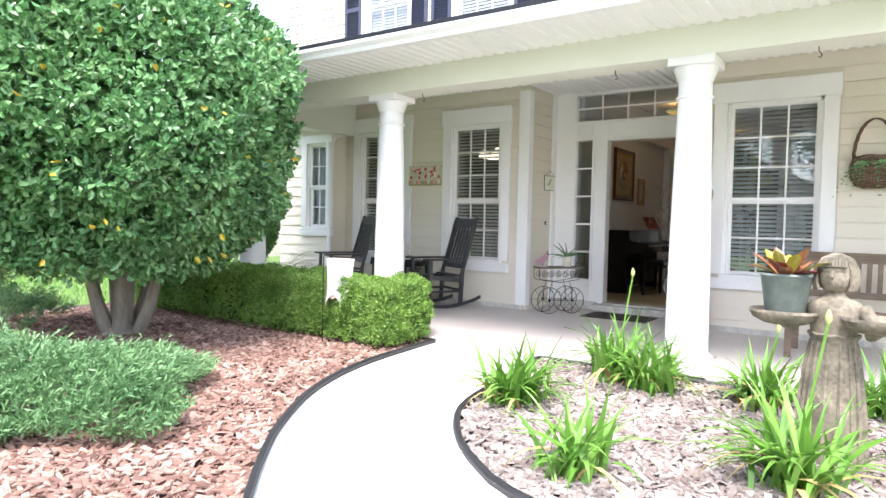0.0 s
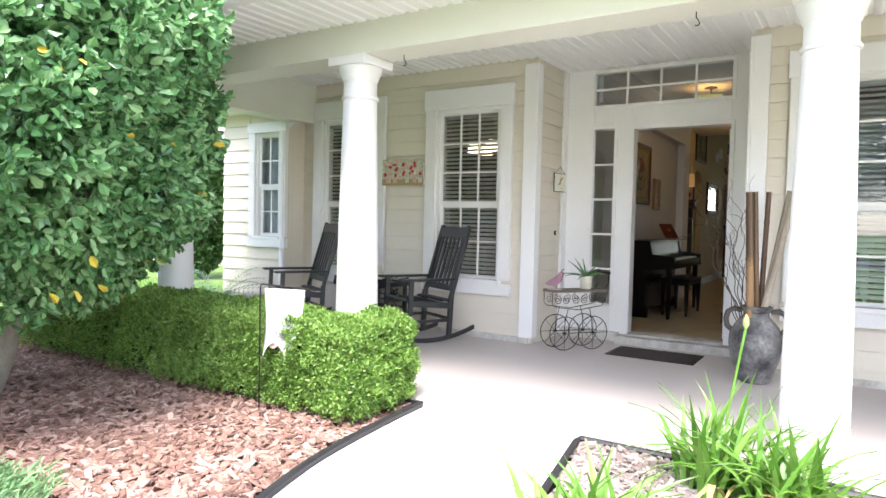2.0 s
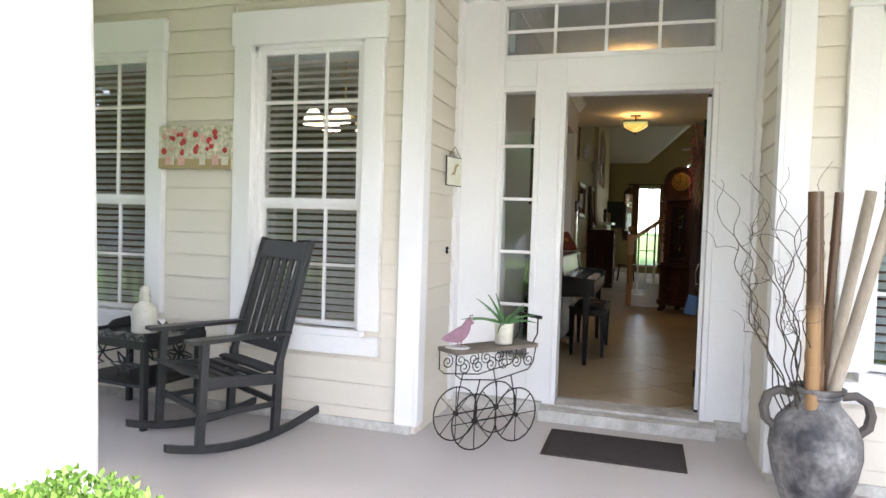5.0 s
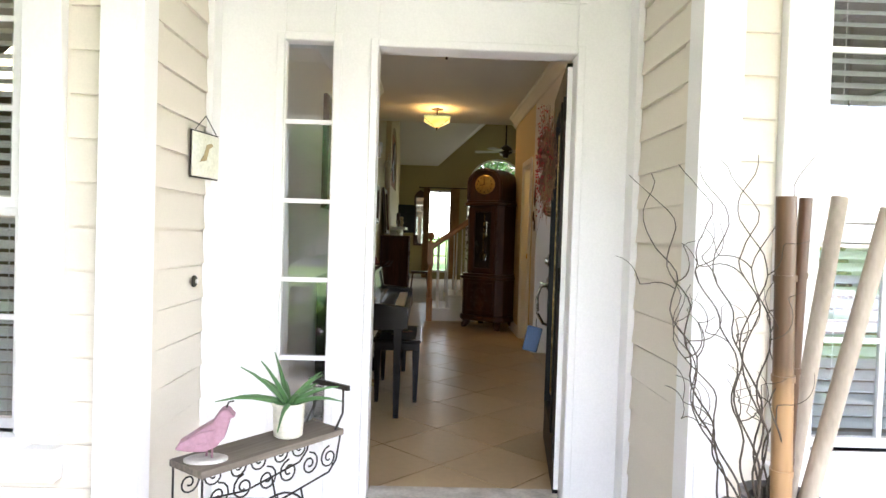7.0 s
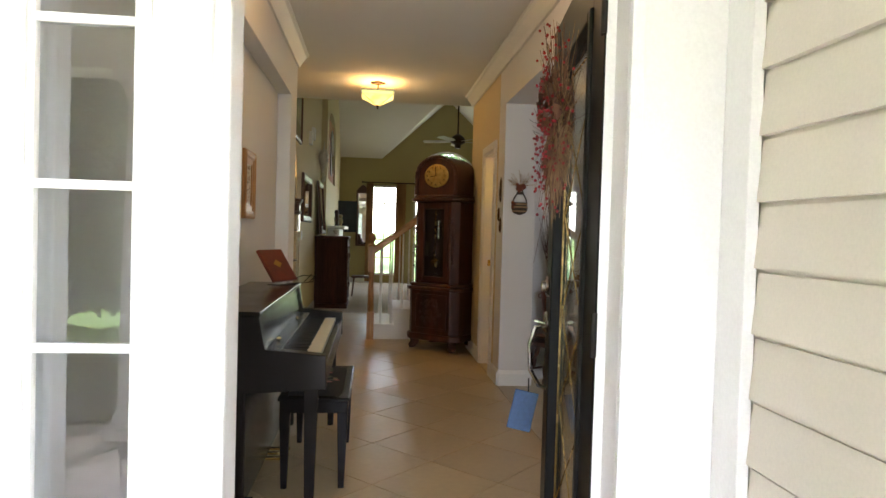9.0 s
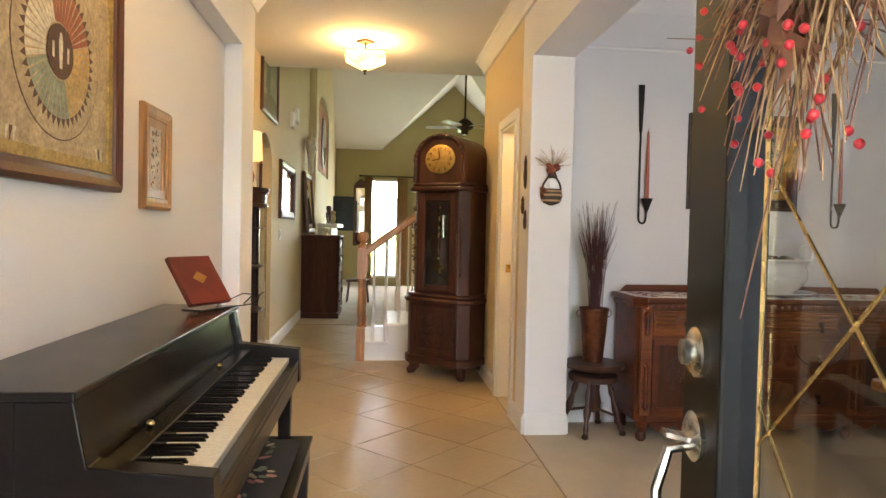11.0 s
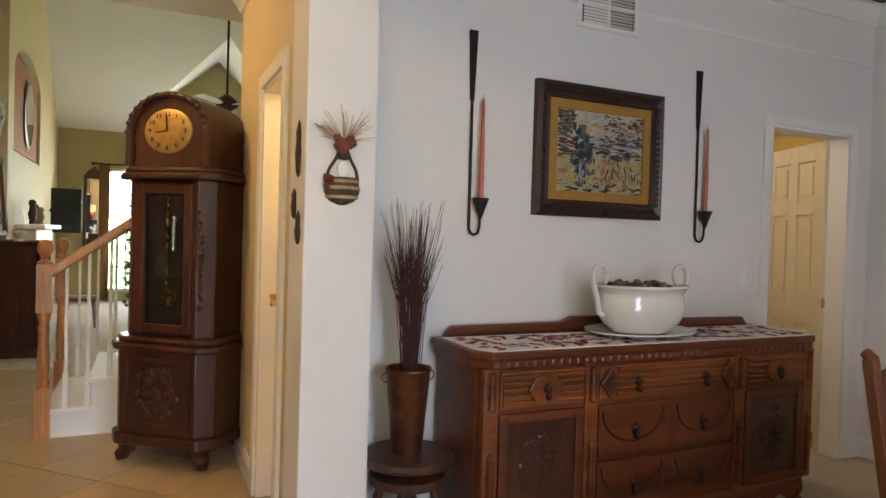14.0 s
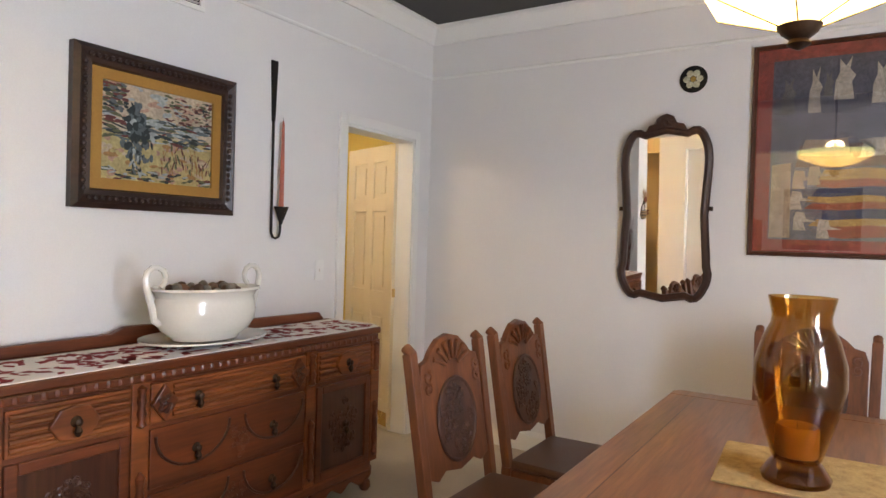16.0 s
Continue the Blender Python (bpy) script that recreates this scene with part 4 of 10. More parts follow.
def hedge():
    h = thing("boxwood_hedge", pose(0, 0, -0.06), "low clipped boxwood hedge with bright green leaves", "hedge")
    x0, x1, y0, y1, z1 = -7.7, -3.68, 4.06, 4.74, 0.58
    st = Shape()
    for i in range(26):
        x, y = x0 + 0.15 + i * 0.145, 4.38 + 0.1 * math.sin(i * 2.1)
        for k in range(3):
            st.tube([(x, y, 0), (x + rng.uniform(-0.1, 0.1), y + rng.uniform(-0.15, 0.15), 0.25), (x + rng.uniform(-0.2, 0.2), y + rng.uniform(-0.25, 0.25), 0.5)], 0.009, 5, 0.003)
    part("stem", st, BARK, h, "thin woody stems")
    # Dark box within the hedge stands for the shade between the leaves.
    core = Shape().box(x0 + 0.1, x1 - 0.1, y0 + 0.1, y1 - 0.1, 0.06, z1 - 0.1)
    part("shaded_core", core, mat("hedge_inner_shade", (0.03, 0.06, 0.012), (0.015, 0.03, 0.008), 0.9, scale=30, bump=0.9, depth=0.02), h)
    n = 66000
    fx, fy, fz = x1 - x0, y1 - y0, z1
    u = rng.random((n, 3)) * np.array([fx, fy, fz]) + np.array([x0, y0, 0.0])
    face = rng.choice(5, n, p=[0.36, 0.03, 0.13, 0.40, 0.08])
    nm = np.zeros((n, 3))
    dep = rng.random(n) ** 2 * 0.09
    for k, (ax, val, sg) in enumerate(((1, y0, -1), (0, x0, -1), (0, x1, 1), (2, z1, 1), (1, y1, 1))):
        m = face == k
        u[m, ax] = val - sg * dep[m]
        nm[m, ax] = sg
    # denser towards the end that the path passes
    m = (face != 2) & (rng.random(n) < 0.35)
    u[m, 0] = x1 - (x1 - u[m, 0]) * 0.45
    lump = np.array([noise.noise(Vector((q * 4.0).tolist())) * 0.07 + noise.noise(Vector((q * 13).tolist())) * 0.045 for q in u])
    u += nm * lump[:, None]
    cz = (u[:, 2] > 0.42) & (face != 3)
    u[cz] -= nm[cz] * ((u[cz, 2] - 0.42) * 0.25)[:, None]
    keep = u[:, 2] > 0.05 + 0.1 * rng.random(n)
    u, nm = u[keep], nm[keep]
    k = 3
    tips = np.repeat(u, k, 0) + rng.normal(0, 0.008, (len(u) * k, 3))
    v, f = leaf_cloud(tips, unit(np.repeat(nm, k, 0) + np.array([0, 0, 0.5]) + rng.normal(0, 0.5, tips.shape)), 0.022, 0.6, 1, 0, 1.0)
    cloud_mesh("foliage", v, f, LEAF_BOX, h, "small bright green boxwood leaves")


hedge()


def juniper(x, y, rx, ry, hgt, n, label):
    j = thing("juniper_shrub", pose(x, y, -0.06), label, "shrub", "low junipers")
    st = Shape()
    pos, dirs = [], []
    for i in range(n):
        a, r = rng.random() * 2 * math.pi, math.sqrt(rng.random())
        ro = r * (0.88 + 0.16 * math.sin(5 * a + 1.0))
        e = Vector((rx * ro * math.cos(a), ry * ro * math.sin(a), hgt * (1.05 - 0.7 * r * r) * rng.uniform(0.7, 1.1) * (0.85 + 0.4 * math.sin(4 * a + 5 * r) * math.sin(7 * r + 2 * a))))
        o = Vector((math.cos(a), math.sin(a), 0.55)).normalized()
        ln = rng.uniform(0.09, 0.20)
        if i % 14 == 0:
            st.tube([(e.x * 0.2, e.y * 0.2, 0.0), (e.x * 0.6, e.y * 0.6, e.z * 0.5), e], 0.008, 5, 0.002)
        for k in range(16):
            t = k / 16
            pos.append(e + o * ln * t)
            side = Vector(rng.normal(0, 1, 3).tolist())
            dirs.append((o * 0.9 + side * 0.5).normalized())
    part("stem", st, BARK, j, "thin woody stems")
    v, f = leaf_cloud(np.array([tuple(q) for q in pos]), np.array([tuple(q) for q in dirs]), 0.045, 0.20, 1, 0, 0.5)
    cloud_mesh("foliage", v, f, LEAF_JUN, j, "feathery grey-green sprays")


juniper(-4.2, 1.5, 1.05, 0.92, 0.30, 4200, "low spreading grey-green juniper on the mulch")
juniper(-7.3, 2.2, 0.9, 0.8, 0.45, 1100, "low juniper beyond the tree trunk")


def lily(x, y, n, size, label, stalk=0):
    c = thing("lily_clump", pose(x, y, -0.055), label, "plant", "strap-leaved lilies")
    vs, fs = [], []
    dv, df = [], []
    for i in range(n):
        a = rng.random() * 2 * math.pi
        lean, L, w = rng.uniform(0.15, 1.0), size * rng.uniform(0.6, 1.15), rng.uniform(0.012, 0.019)
        tv, tf = (dv, df) if lean > 0.93 else (vs, fs)
        b = len(tv)
        p = Vector((0.07 * rng.normal(), 0.07 * rng.normal(), 0))
        el = math.pi / 2 - lean * 0.55
        s = Vector((-math.sin(a), math.cos(a), 0))
        for k in range(7):
            t = k / 6
            ww = w * (0.75 + 0.5 * t if t < 0.5 else 2.0 * (1 - t) + 0.02)
            tv += [tuple(p - s * ww), tuple(p + Vector((0, 0, -0.004))), tuple(p + s * ww)]
            p = p + Vector((math.cos(a) * math.cos(el), math.sin(a) * math.cos(el), math.sin(el))) * (L / 6)
            el -= lean * 0.38
        for k in range(6):
            q = b + 3 * k
            tf += [(q, q + 1, q + 4, q + 3), (q + 1, q + 2, q + 5, q + 4)]
    part("leaf", Shape().add(vs, fs), LEAF_LILY, c, "arching bright green strap leaves", smooth=True, fix=False)
    if dv:
        part("dry_leaf", Shape().add(dv, df), mat("straw_leaf", (0.42, 0.34, 0.13), (0.30, 0.22, 0.08), 0.7), c, "yellowed strap leaves", fix=False)
    if stalk:
        part("flower_stalk", Shape().tube([(0, 0, 0), (0.03, 0.02, stalk * 0.5), (0.09, 0.02, stalk)], 0.006, 6), LEAF_LILY, c)
        part("flower_bud", Shape().lathe([(0.004, -0.005), (0.014, 0.015), (0.013, 0.035), (0.004, 0.06)], 8, pose(0.09, 0.02, stalk)), mat("pale_green_bud", (0.40, 0.42, 0.15), None, 0.5), c, smooth=True)


for x, y, n, sz, lb, stk in ((-2.0, 3.35, 60, 0.46, "bright green lily clump at the walkway's edge", 0), (-1.74, 4.37, 55, 0.52, "bright green lily clump with a bud stalk by the column", 0.78),
                             (-1.45, 4.24, 50, 0.48, "bright green lily clump below the white column", 0), (-1.25, 2.5, 32, 0.44, "small upright lily clump in the mulch", 0),
                             (-0.78, 4.28, 46, 0.42, "lily clump with a bud below the bench", 0.5), (-0.42, 2.95, 50, 0.52, "tall lily clump in front of the statue", 0.75), (-0.12, 4.5, 40, 0.45, "lily clump beside the statue", 0)):
    lily(x, y, int(n * 2.0), sz * 1.02, lb, stk)


def big_tree(x, y, h, r, label, mesh_from=None):
    t = thing("shade_tree", pose(x, y, -0.09), label, "tree", "trees round the house")
    tr = Shape().tube([(0, 0, 0), (0.1, 0.05, h * 0.25), (0, 0.1, h * 0.5), (0.2, 0, h * 0.8)], 0.24, 9, 0.05)
    for k in range(9):
        a = k * 2.4
        z = h * (0.32 + 0.05 * k)
        tr.tube([(0.05, 0.05, z), (math.cos(a) * r * 0.4, math.sin(a) * r * 0.4, z + h * 0.1), (math.cos(a) * r * 0.8, math.sin(a) * r * 0.8, z + h * 0.16)], 0.08, 6, 0.02)
    part("trunk", tr, BARK, t, smooth=True)
    n = 260
    cc = sphere_points(n) * (0.45 + 0.55 * rng.random((n, 1))) * np.array([r, r, h * 0.33]) + np.array([0, 0, h * 0.63])
    k = 40
    off = sphere_points(n * k) * 0.55 * r / 3
    p = np.repeat(cc, k, 0) + off
    v, f = leaf_cloud(p, unit(off), 0.20, 0.55, 1, 0, 1.0)
    cloud_mesh("crown", v, f, LEAF_FAR, t)
    return t


bt = big_tree(-9.0, -24.0, 9.0, 3.6, "broad green shade tree across the street")
copy_thing(bt, pose(-1.5, -26, -0.09, 0, 0, 70))
copy_thing(bt, pose(5.0, -11.5, -0.09, 0, 0, 140))
copy_thing(bt, pose(-20.0, 22.0, -0.09, 0, 0, 30))
copy_thing(bt, pose(-5.2, 31.0, -0.09, 0, 0, 200))
copy_thing(bt, pose(0.2, 29.5, -0.09, 0, 0, 90))
copy_thing(bt, pose(-27.0, 6.0, -0.09, 0, 0, 300))
for tx_, ty_, ta_ in ((-17.0, -7.0, 20), (-21.0, -1.0, 110), (-14.5, -10.5, 250), (-36.0, -34.0, 60), (-19.0, -36.0, 160)):
    copy_thing(bt, pose(tx_, ty_, -0.09, 0, 0, ta_))
bush = thing("topiary_bush", pose(-12.6, 9.8, -0.09), "tall dark green bush beyond the wing", "bush")
part("stem", Shape().tube([(0, 0, 0), (0, 0, 1.2)], 0.04, 6, 0.015), BARK, bush)
d = sphere_points(15000)
p = d * (1 - 0.35 * rng.random((15000, 1))) * np.array([0.62, 0.62, 1.4]) + np.array([0, 0, 1.5])
v, f = leaf_cloud(p, d, 0.10, 0.55, 1, 0, 1.0)
cloud_mesh("foliage", v, f, LEAF_FAR, bush)


# Unseen bush copies, added to block bright sky reflected in the porch windows.
for k, (bx, by, bs) in enumerate(((-16.5, -4.5, 1.5), (-18.5, -2.0, 1.8), (-15.0, -7.5, 1.6), (-20.0, 1.5, 1.7), (-13.0, -9.8, 1.5), (-22.0, 4.5, 1.6), (-17.2, -6.2, 1.9))):
    copy_thing(bush, pose(bx, by, -0.09, 0, 0, 50 * k) @ Matrix.Diagonal((bs * 1.8, bs * 1.8, bs, 1.0)))


def plain_house(name, m, w, dpt, h, rise, label, garage=False):
    o = thing(name, m, label, "house")
    part("wall", Shape().box(-w, w, -dpt, dpt, 0, h).prism([(-w, h), (w, h), (0, h + rise)], -dpt, dpt, Matrix(((1, 0, 0, 0), (0, 0, 1, 0), (0, 1, 0, 0), (0, 0, 0, 1)))), SIDING, o)
    part("roof", Shape().add([(-w - 0.5, -dpt - 0.5, h - 0.35), (0, -dpt - 0.5, h + rise + 0.12), (0, dpt + 0.5, h + rise + 0.12), (-w - 0.5, dpt + 0.5, h - 0.35), (w + 0.5, -dpt - 0.5, h - 0.35), (w + 0.5, dpt + 0.5, h - 0.35)], [(0, 1, 2, 3), (1, 4, 5, 2)]), mat("grey_shingle", (0.22, 0.21, 0.21), (0.16, 0.155, 0.155), 0.9, scale=3, bump=0.4), o)
    for x in ((-w * 0.5, w * 0.45) if not garage else (-w * 0.3,)):
        win = part("window", Shape().box(x - 0.5, x + 0.5, -dpt - 0.04, -dpt, 0.9, 2.2), WHITE, o)
        part("pane", Shape().box(x - 0.42, x + 0.42, -dpt - 0.05, -dpt - 0.04, 0.98, 2.12), DOORBLACK, win)
    if garage:
        part("garage_door", Shape().box(w * 0.1, w * 0.85, -dpt - 0.05, -dpt, 0, 2.2), WHITE, o)


plain_house("neighbour_house", pose(-20.5, 15.5, -0.09, 0, 0, 10), 4.5, 5.0, 3.6, 2.2, "cream neighbouring house with a grey roof beyond the lawn")
plain_house("house_across_street", pose(-9.0, -31, -0.09, 0, 0, 180), 6.0, 4.0, 3.2, 2.8, "white gabled house across the street", True)
plain_house("house_across_street", pose(-28.0, -27.0, -0.09, 0, 0, 148), 5.0, 4.0, 3.2, 2.8, "white gabled house across the street", True)
plain_house("house_across_street", pose(9.0, -30, -0.09, 0, 0, 180), 6.0, 4.0, 3.2, 2.8, "white gabled house across the street", True)


# bark mulch: loose chips
def inside(poly, px, py):
    c = np.zeros(len(px), bool)
    j = len(poly) - 1
    for i in range(len(poly)):
        (xi, yi), (xj, yj) = poly[i], poly[j]
        if yi != yj:
            c ^= ((yi > py) != (yj > py)) & (px < (xj - xi) * (py - yi) / (yj - yi) + xi)
        j = i
    return c


def chips(name, poly, box, n, material, label, z=-0.058):
    x, y = rng.uniform(box[0], box[1], n), rng.uniform(box[2], box[3], n)
    k = inside(poly, x, y)
    x, y = x[k], y[k]
    n = len(x)
    L, W, T = rng.uniform(0.014, 0.055, n), rng.uniform(0.007, 0.021, n), rng.uniform(0.002, 0.005, n)
    a, ti, tj = rng.uniform(0, 2 * math.pi, n), rng.normal(0, 0.28, n), rng.normal(0, 0.35, n)
    zz = z + rng.uniform(0.004, 0.026, n)
    ex = np.stack([np.cos(a) * np.cos(ti), np.sin(a) * np.cos(ti), np.sin(ti)], 1)
    ey = unit(np.stack([-np.sin(a), np.cos(a), np.tan(tj) * np.ones(n)], 1))
    ez = np.cross(ex, ey)
    c = np.stack([x, y, zz], 1)
    v = []
    for i, j, h in ((-1, -0.7, 0), (0.9, -1, 0), (1, 0.6, 0), (-0.8, 1, 0), (-1, -0.7, 1), (0.9, -1, 1), (1, 0.6, 1), (-0.8, 1, 1)):
        v.append(c + ex * (L * i)[:, None] + ey * (W * j)[:, None] + ez * (T * 2 * h)[:, None])
    v = np.stack(v, 1).reshape(-1, 3)
    b = np.arange(n)[:, None] * 8
    f = np.concatenate([b + np.array(q) for q in ((4, 5, 6, 7), (0, 1, 5, 4), (1, 2, 6, 5), (2, 3, 7, 6), (3, 0, 4, 7))], 1).reshape(-1, 4)
    ob = cloud_mesh(name, v, f, material, None)
    return tagged(ob, label, "mulch", kind="stuff")


BARKCHIP = leaf_mat("bark_chip", (0.095, 0.05, 0.036), (0.235, 0.132, 0.098), (0.42, 0.30, 0.245), 0.9, 0.0, 3.0)
BARKGREY = leaf_mat("weathered_bark_chip", (0.13, 0.10, 0.085), (0.25, 0.205, 0.18), (0.42, 0.37, 0.34), 0.9, 0.0, 3.0)
chips("bark_mulch", LEFT_BED, (-8.0, -2.0, 0.9, 4.72), 42000, BARKCHIP, "reddish brown bark mulch round the tree")
chips("bark_mulch", RIGHT_BED, (-2.6, 1.2, 1.9, 4.68), 26000, BARKGREY, "greyish weathered bark mulch round the lilies")
# lawn blades near the beds
n = 26000
gx, gy = rng.uniform(-16, -7.4, n), rng.uniform(-2, 9, n)
keep = ~inside(LEFT_BED, gx, gy) & ~((gx > -8.3) & (gy > 4.4))
gp = np.stack([gx[keep], gy[keep], np.full(keep.sum(), -0.09)], 1)
v, f = leaf_cloud(gp, np.tile((0, 0, 1.0), (len(gp), 1)), 0.08, 0.12, 1, 0, 0.8)
tagged(cloud_mesh("grass", v, f, LEAF_LILY, None), "green lawn grass beyond the tree", "grass", kind="stuff")


# ---------------------------------------------------------------- porch things
def rocking_chair(m, label):
    c = thing("rocking_chair", m, label, "rocking chair", "rocking chairs on the porch")
    for sx in (-1, 1):
        x = sx * 0.27
        pts = [(x, -0.44 + k * 0.091, 0.022 + 0.085 * ((k - 4.4) / 5) ** 2) for k in range(11)]
        edge = [(p_[1], p_[2] - 0.021) for p_ in pts] + [(p_[1], p_[2] + 0.021) for p_ in reversed(pts)]
        r = Shape().prism(edge, x - 0.016, x + 0.016, Matrix(((0, 0, 1, 0), (1, 0, 0, 0), (0, 1, 0, 0), (0, 0, 0, 1))))
        part("rocker", r, BLACKWOOD, c, bevel=0.004)
        part("front_leg", Shape().beam((x, -0.26, 0.05), (x, -0.24, 0.60), 0.042, 0.042, (0, 1, 0)), BLACKWOOD, c, bevel=0.004)
        part("back_post", Shape().beam((x, 0.18, 0.04), (x, 0.20, 0.45), 0.042, 0.045, (0, 1, 0)).beam((x, 0.20, 0.44), (x * 0.97, 0.40, 1.14), 0.042, 0.036, (0, 1, 0)), BLACKWOOD, c, bevel=0.004)
        part("arm", Shape().prism([(x - 0.05, -0.33), (x + 0.05, -0.33), (x + 0.055, -0.2), (x + 0.035, 0.26), (x - 0.035, 0.26), (x - 0.055, -0.2)], 0.60, 0.622), BLACKWOOD, c, bevel=0.005)
        part("side_stretcher", Shape().beam((x, -0.25, 0.21), (x, 0.19, 0.21), 0.022, 0.03), BLACKWOOD, c, bevel=0.003)
        part("seat_rail", Shape().beam((x, -0.26, 0.39), (x, 0.21, 0.35), 0.024, 0.06), BLACKWOOD, c, bevel=0.003)
    part("front_stretcher", Shape().beam((-0.27, -0.25, 0.24), (0.27, -0.25, 0.24), 0.022, 0.032), BLACKWOOD, c, bevel=0.003)
    part("back_stretcher", Shape().beam((-0.27, 0.19, 0.22), (0.27, 0.19, 0.22), 0.022, 0.032), BLACKWOOD, c, bevel=0.003)
    slat = Shape().beam((-0.27, 0, 0), (0.27, 0, 0), 0.045, 0.016).mesh("seat_slat", BLACKWOOD)
    for k in range(9):
        o = new("seat_slat", slat)
        t = k / 8
        o.parent, o.location, o.rotation_euler = c, (0, -0.27 + t * 0.45, 0.425 - 0.055 * math.sin(math.pi * min(t * 1.15, 1)) - 0.02 * t), (radians(-14 + 22 * t), 0, 0)
    q = lambda z: 0.20 + (z - 0.44) * 0.2857
    part("top_rail", Shape().beam((-0.26, q(1.07), 1.07), (0.26, q(1.07), 1.07), 0.03, 0.11, (0, 0.28, 1)), BLACKWOOD, c, bevel=0.004)
    part("lower_rail", Shape().beam((-0.26, q(0.52), 0.52), (0.26, q(0.52), 0.52), 0.026, 0.06, (0, 0.28, 1)), BLACKWOOD, c, bevel=0.004)
    bs = Shape().beam((0, q(0.53), 0.53), (0, q(1.03), 1.03), 0.042, 0.014, (0, 1, -0.28)).mesh("back_slat", BLACKWOOD)
    for k in range(6):
        o = new("back_slat", bs)
        o.parent, o.location = c, (-0.2 + 0.08 * k, 0, 0)
    return c


rc = rocking_chair(pose(-4.93, 6.60, 0, 0, 0, -28), "black slatted rocking chair beside the tray table")
copy_thing(rc, pose(-6.45, 6.42, 0, 0, 0, -30))


def tray_table(m):
    t = thing("tray_table", m, "black tray side table with fretwork sides", "side table")
    TOPM = mat("dark_glazed_tray", (0.05, 0.055, 0.05), (0.03, 0.034, 0.03), 0.25, scale=6)
    part("tray", Shape().box(-0.31, 0.31, -0.22, 0.22, 0.50, 0.52), TOPM, t, bevel=0.004)
    for sy in (-1, 1):
        s = Shape().box(-0.33, 0.33, sy * 0.235 - 0.012, sy * 0.235 + 0.012, 0.48, 0.53)
        for k in range(9):
            u = -0.3 + k * 0.075
            s.tube([(u - 0.03, sy * 0.235, 0.53), (u, sy * 0.235, 0.555), (u + 0.03, sy * 0.235, 0.53)], 0.006, 5)
        part("tray_rim", s, BLACKWOOD, t)
    for sx in (-1, 1):
        s = Shape().box(sx * 0.325 - 0.012, sx * 0.325 + 0.012, -0.235, 0.235, 0.48, 0.53)
        for k in (-1, 1):
            s.prism([(k * 0.23, 0.53), (k * 0.06, 0.53), (k * 0.10, 0.56), (k * 0.23, 0.575)], sx * 0.325 - 0.01, sx * 0.325 + 0.01, Matrix(((0, 0, 1, 0), (1, 0, 0, 0), (0, 1, 0, 0), (0, 0, 0, 1))))
        part("tray_rim", s, BLACKWOOD, t)
    part("shelf", Shape().box(-0.3, 0.3, -0.21, 0.21, 0.24, 0.26), BLACKWOOD, t, bevel=0.003)
    for x in (-0.3, 0.3):
        for y in (-0.21, 0.21):
            part("leg", Shape().beam((x, y, 0), (x, y, 0.5), 0.035, 0.035, (0, 1, 0)), BLACKWOOD, t, bevel=0.003)
    for y in (-0.21, 0.21):
        f = Shape()
        for x0 in (-0.14, 0.14):
            for k in range(6):
                a = k * math.pi / 3
                f.tube([(x0, y, 0.37), (x0 + 0.05 * math.cos(a) - 0.02 * math.sin(a), y, 0.37 + 0.04 * math.sin(a) + 0.015 * math.cos(a)), (x0 + 0.11 * math.cos(a), y, 0.37 + 0.085 * math.sin(a)), (x0 + 0.05 * math.cos(a) + 0.02 * math.sin(a), y, 0.37 + 0.04 * math.sin(a) - 0.015 * math.cos(a)), (x0, y, 0.37)], 0.006, 5)
        part("fretwork", f, BLACKWOOD, t)
    for x in (-0.3, 0.3):
        f = Shape()
        for k in range(6):
            a = k * math.pi / 3
            f.tube([(x, 0, 0.37), (x, 0.06 * math.cos(a), 0.37 + 0.05 * math.sin(a)), (x, 0.16 * math.cos(a), 0.37 + 0.1 * math.sin(a))], 0.006, 5)
        part("fretwork", f, BLACKWOOD, t)


tray_table(pose(-5.66, 6.72, 0, 0, 0, -6))
jug = thing("stoneware_jug", pose(-5.62, 6.74, 0.52), "cream stoneware jug on the tray table", "jug")
CREAMC = mat("cream_stoneware", (0.66, 0.62, 0.52), (0.56, 0.52, 0.42), 0.45, scale=12)
part("body", Shape().lathe([(0.065, 0), (0.075, 0.01), (0.076, 0.13), (0.07, 0.16), (0.045, 0.185), (0.03, 0.2), (0.03, 0.215), (0.037, 0.225), (0.035, 0.24)], 20), CREAMC, jug, smooth=True)
part("stopper", Shape().lathe([(0.026, 0.24), (0.033, 0.255), (0.028, 0.28), (0.01, 0.295)], 14), CREAMC, jug, smooth=True)

# flower painting on the porch wall
PINK, RED, OCHRE = mat("pale_pink_paint", (0.72, 0.42, 0.36), None, 0.6), mat("red_paint", (0.52, 0.05, 0.05), None, 0.6), mat("ochre_paint", (0.42, 0.32, 0.16), None, 0.6)
fp = thing("canvas_painting", pose(-5.46, 7.0, 1.71), "small canvas of red and pink poppies on the siding", "painting")
part("canvas", Shape().box(-0.28, 0.28, -0.02, 0.008, -0.14, 0.14), mat("painted_canvas", (0.62, 0.58, 0.45), (0.45, 0.43, 0.30), 0.8, scale=9, fine=40, local=True, fine_amt=0.3), fp, bevel=0.003)
part("lower_band", Shape().box(-0.28, 0.28, -0.0225, -0.0195, -0.14, -0.075), OCHRE, fp)
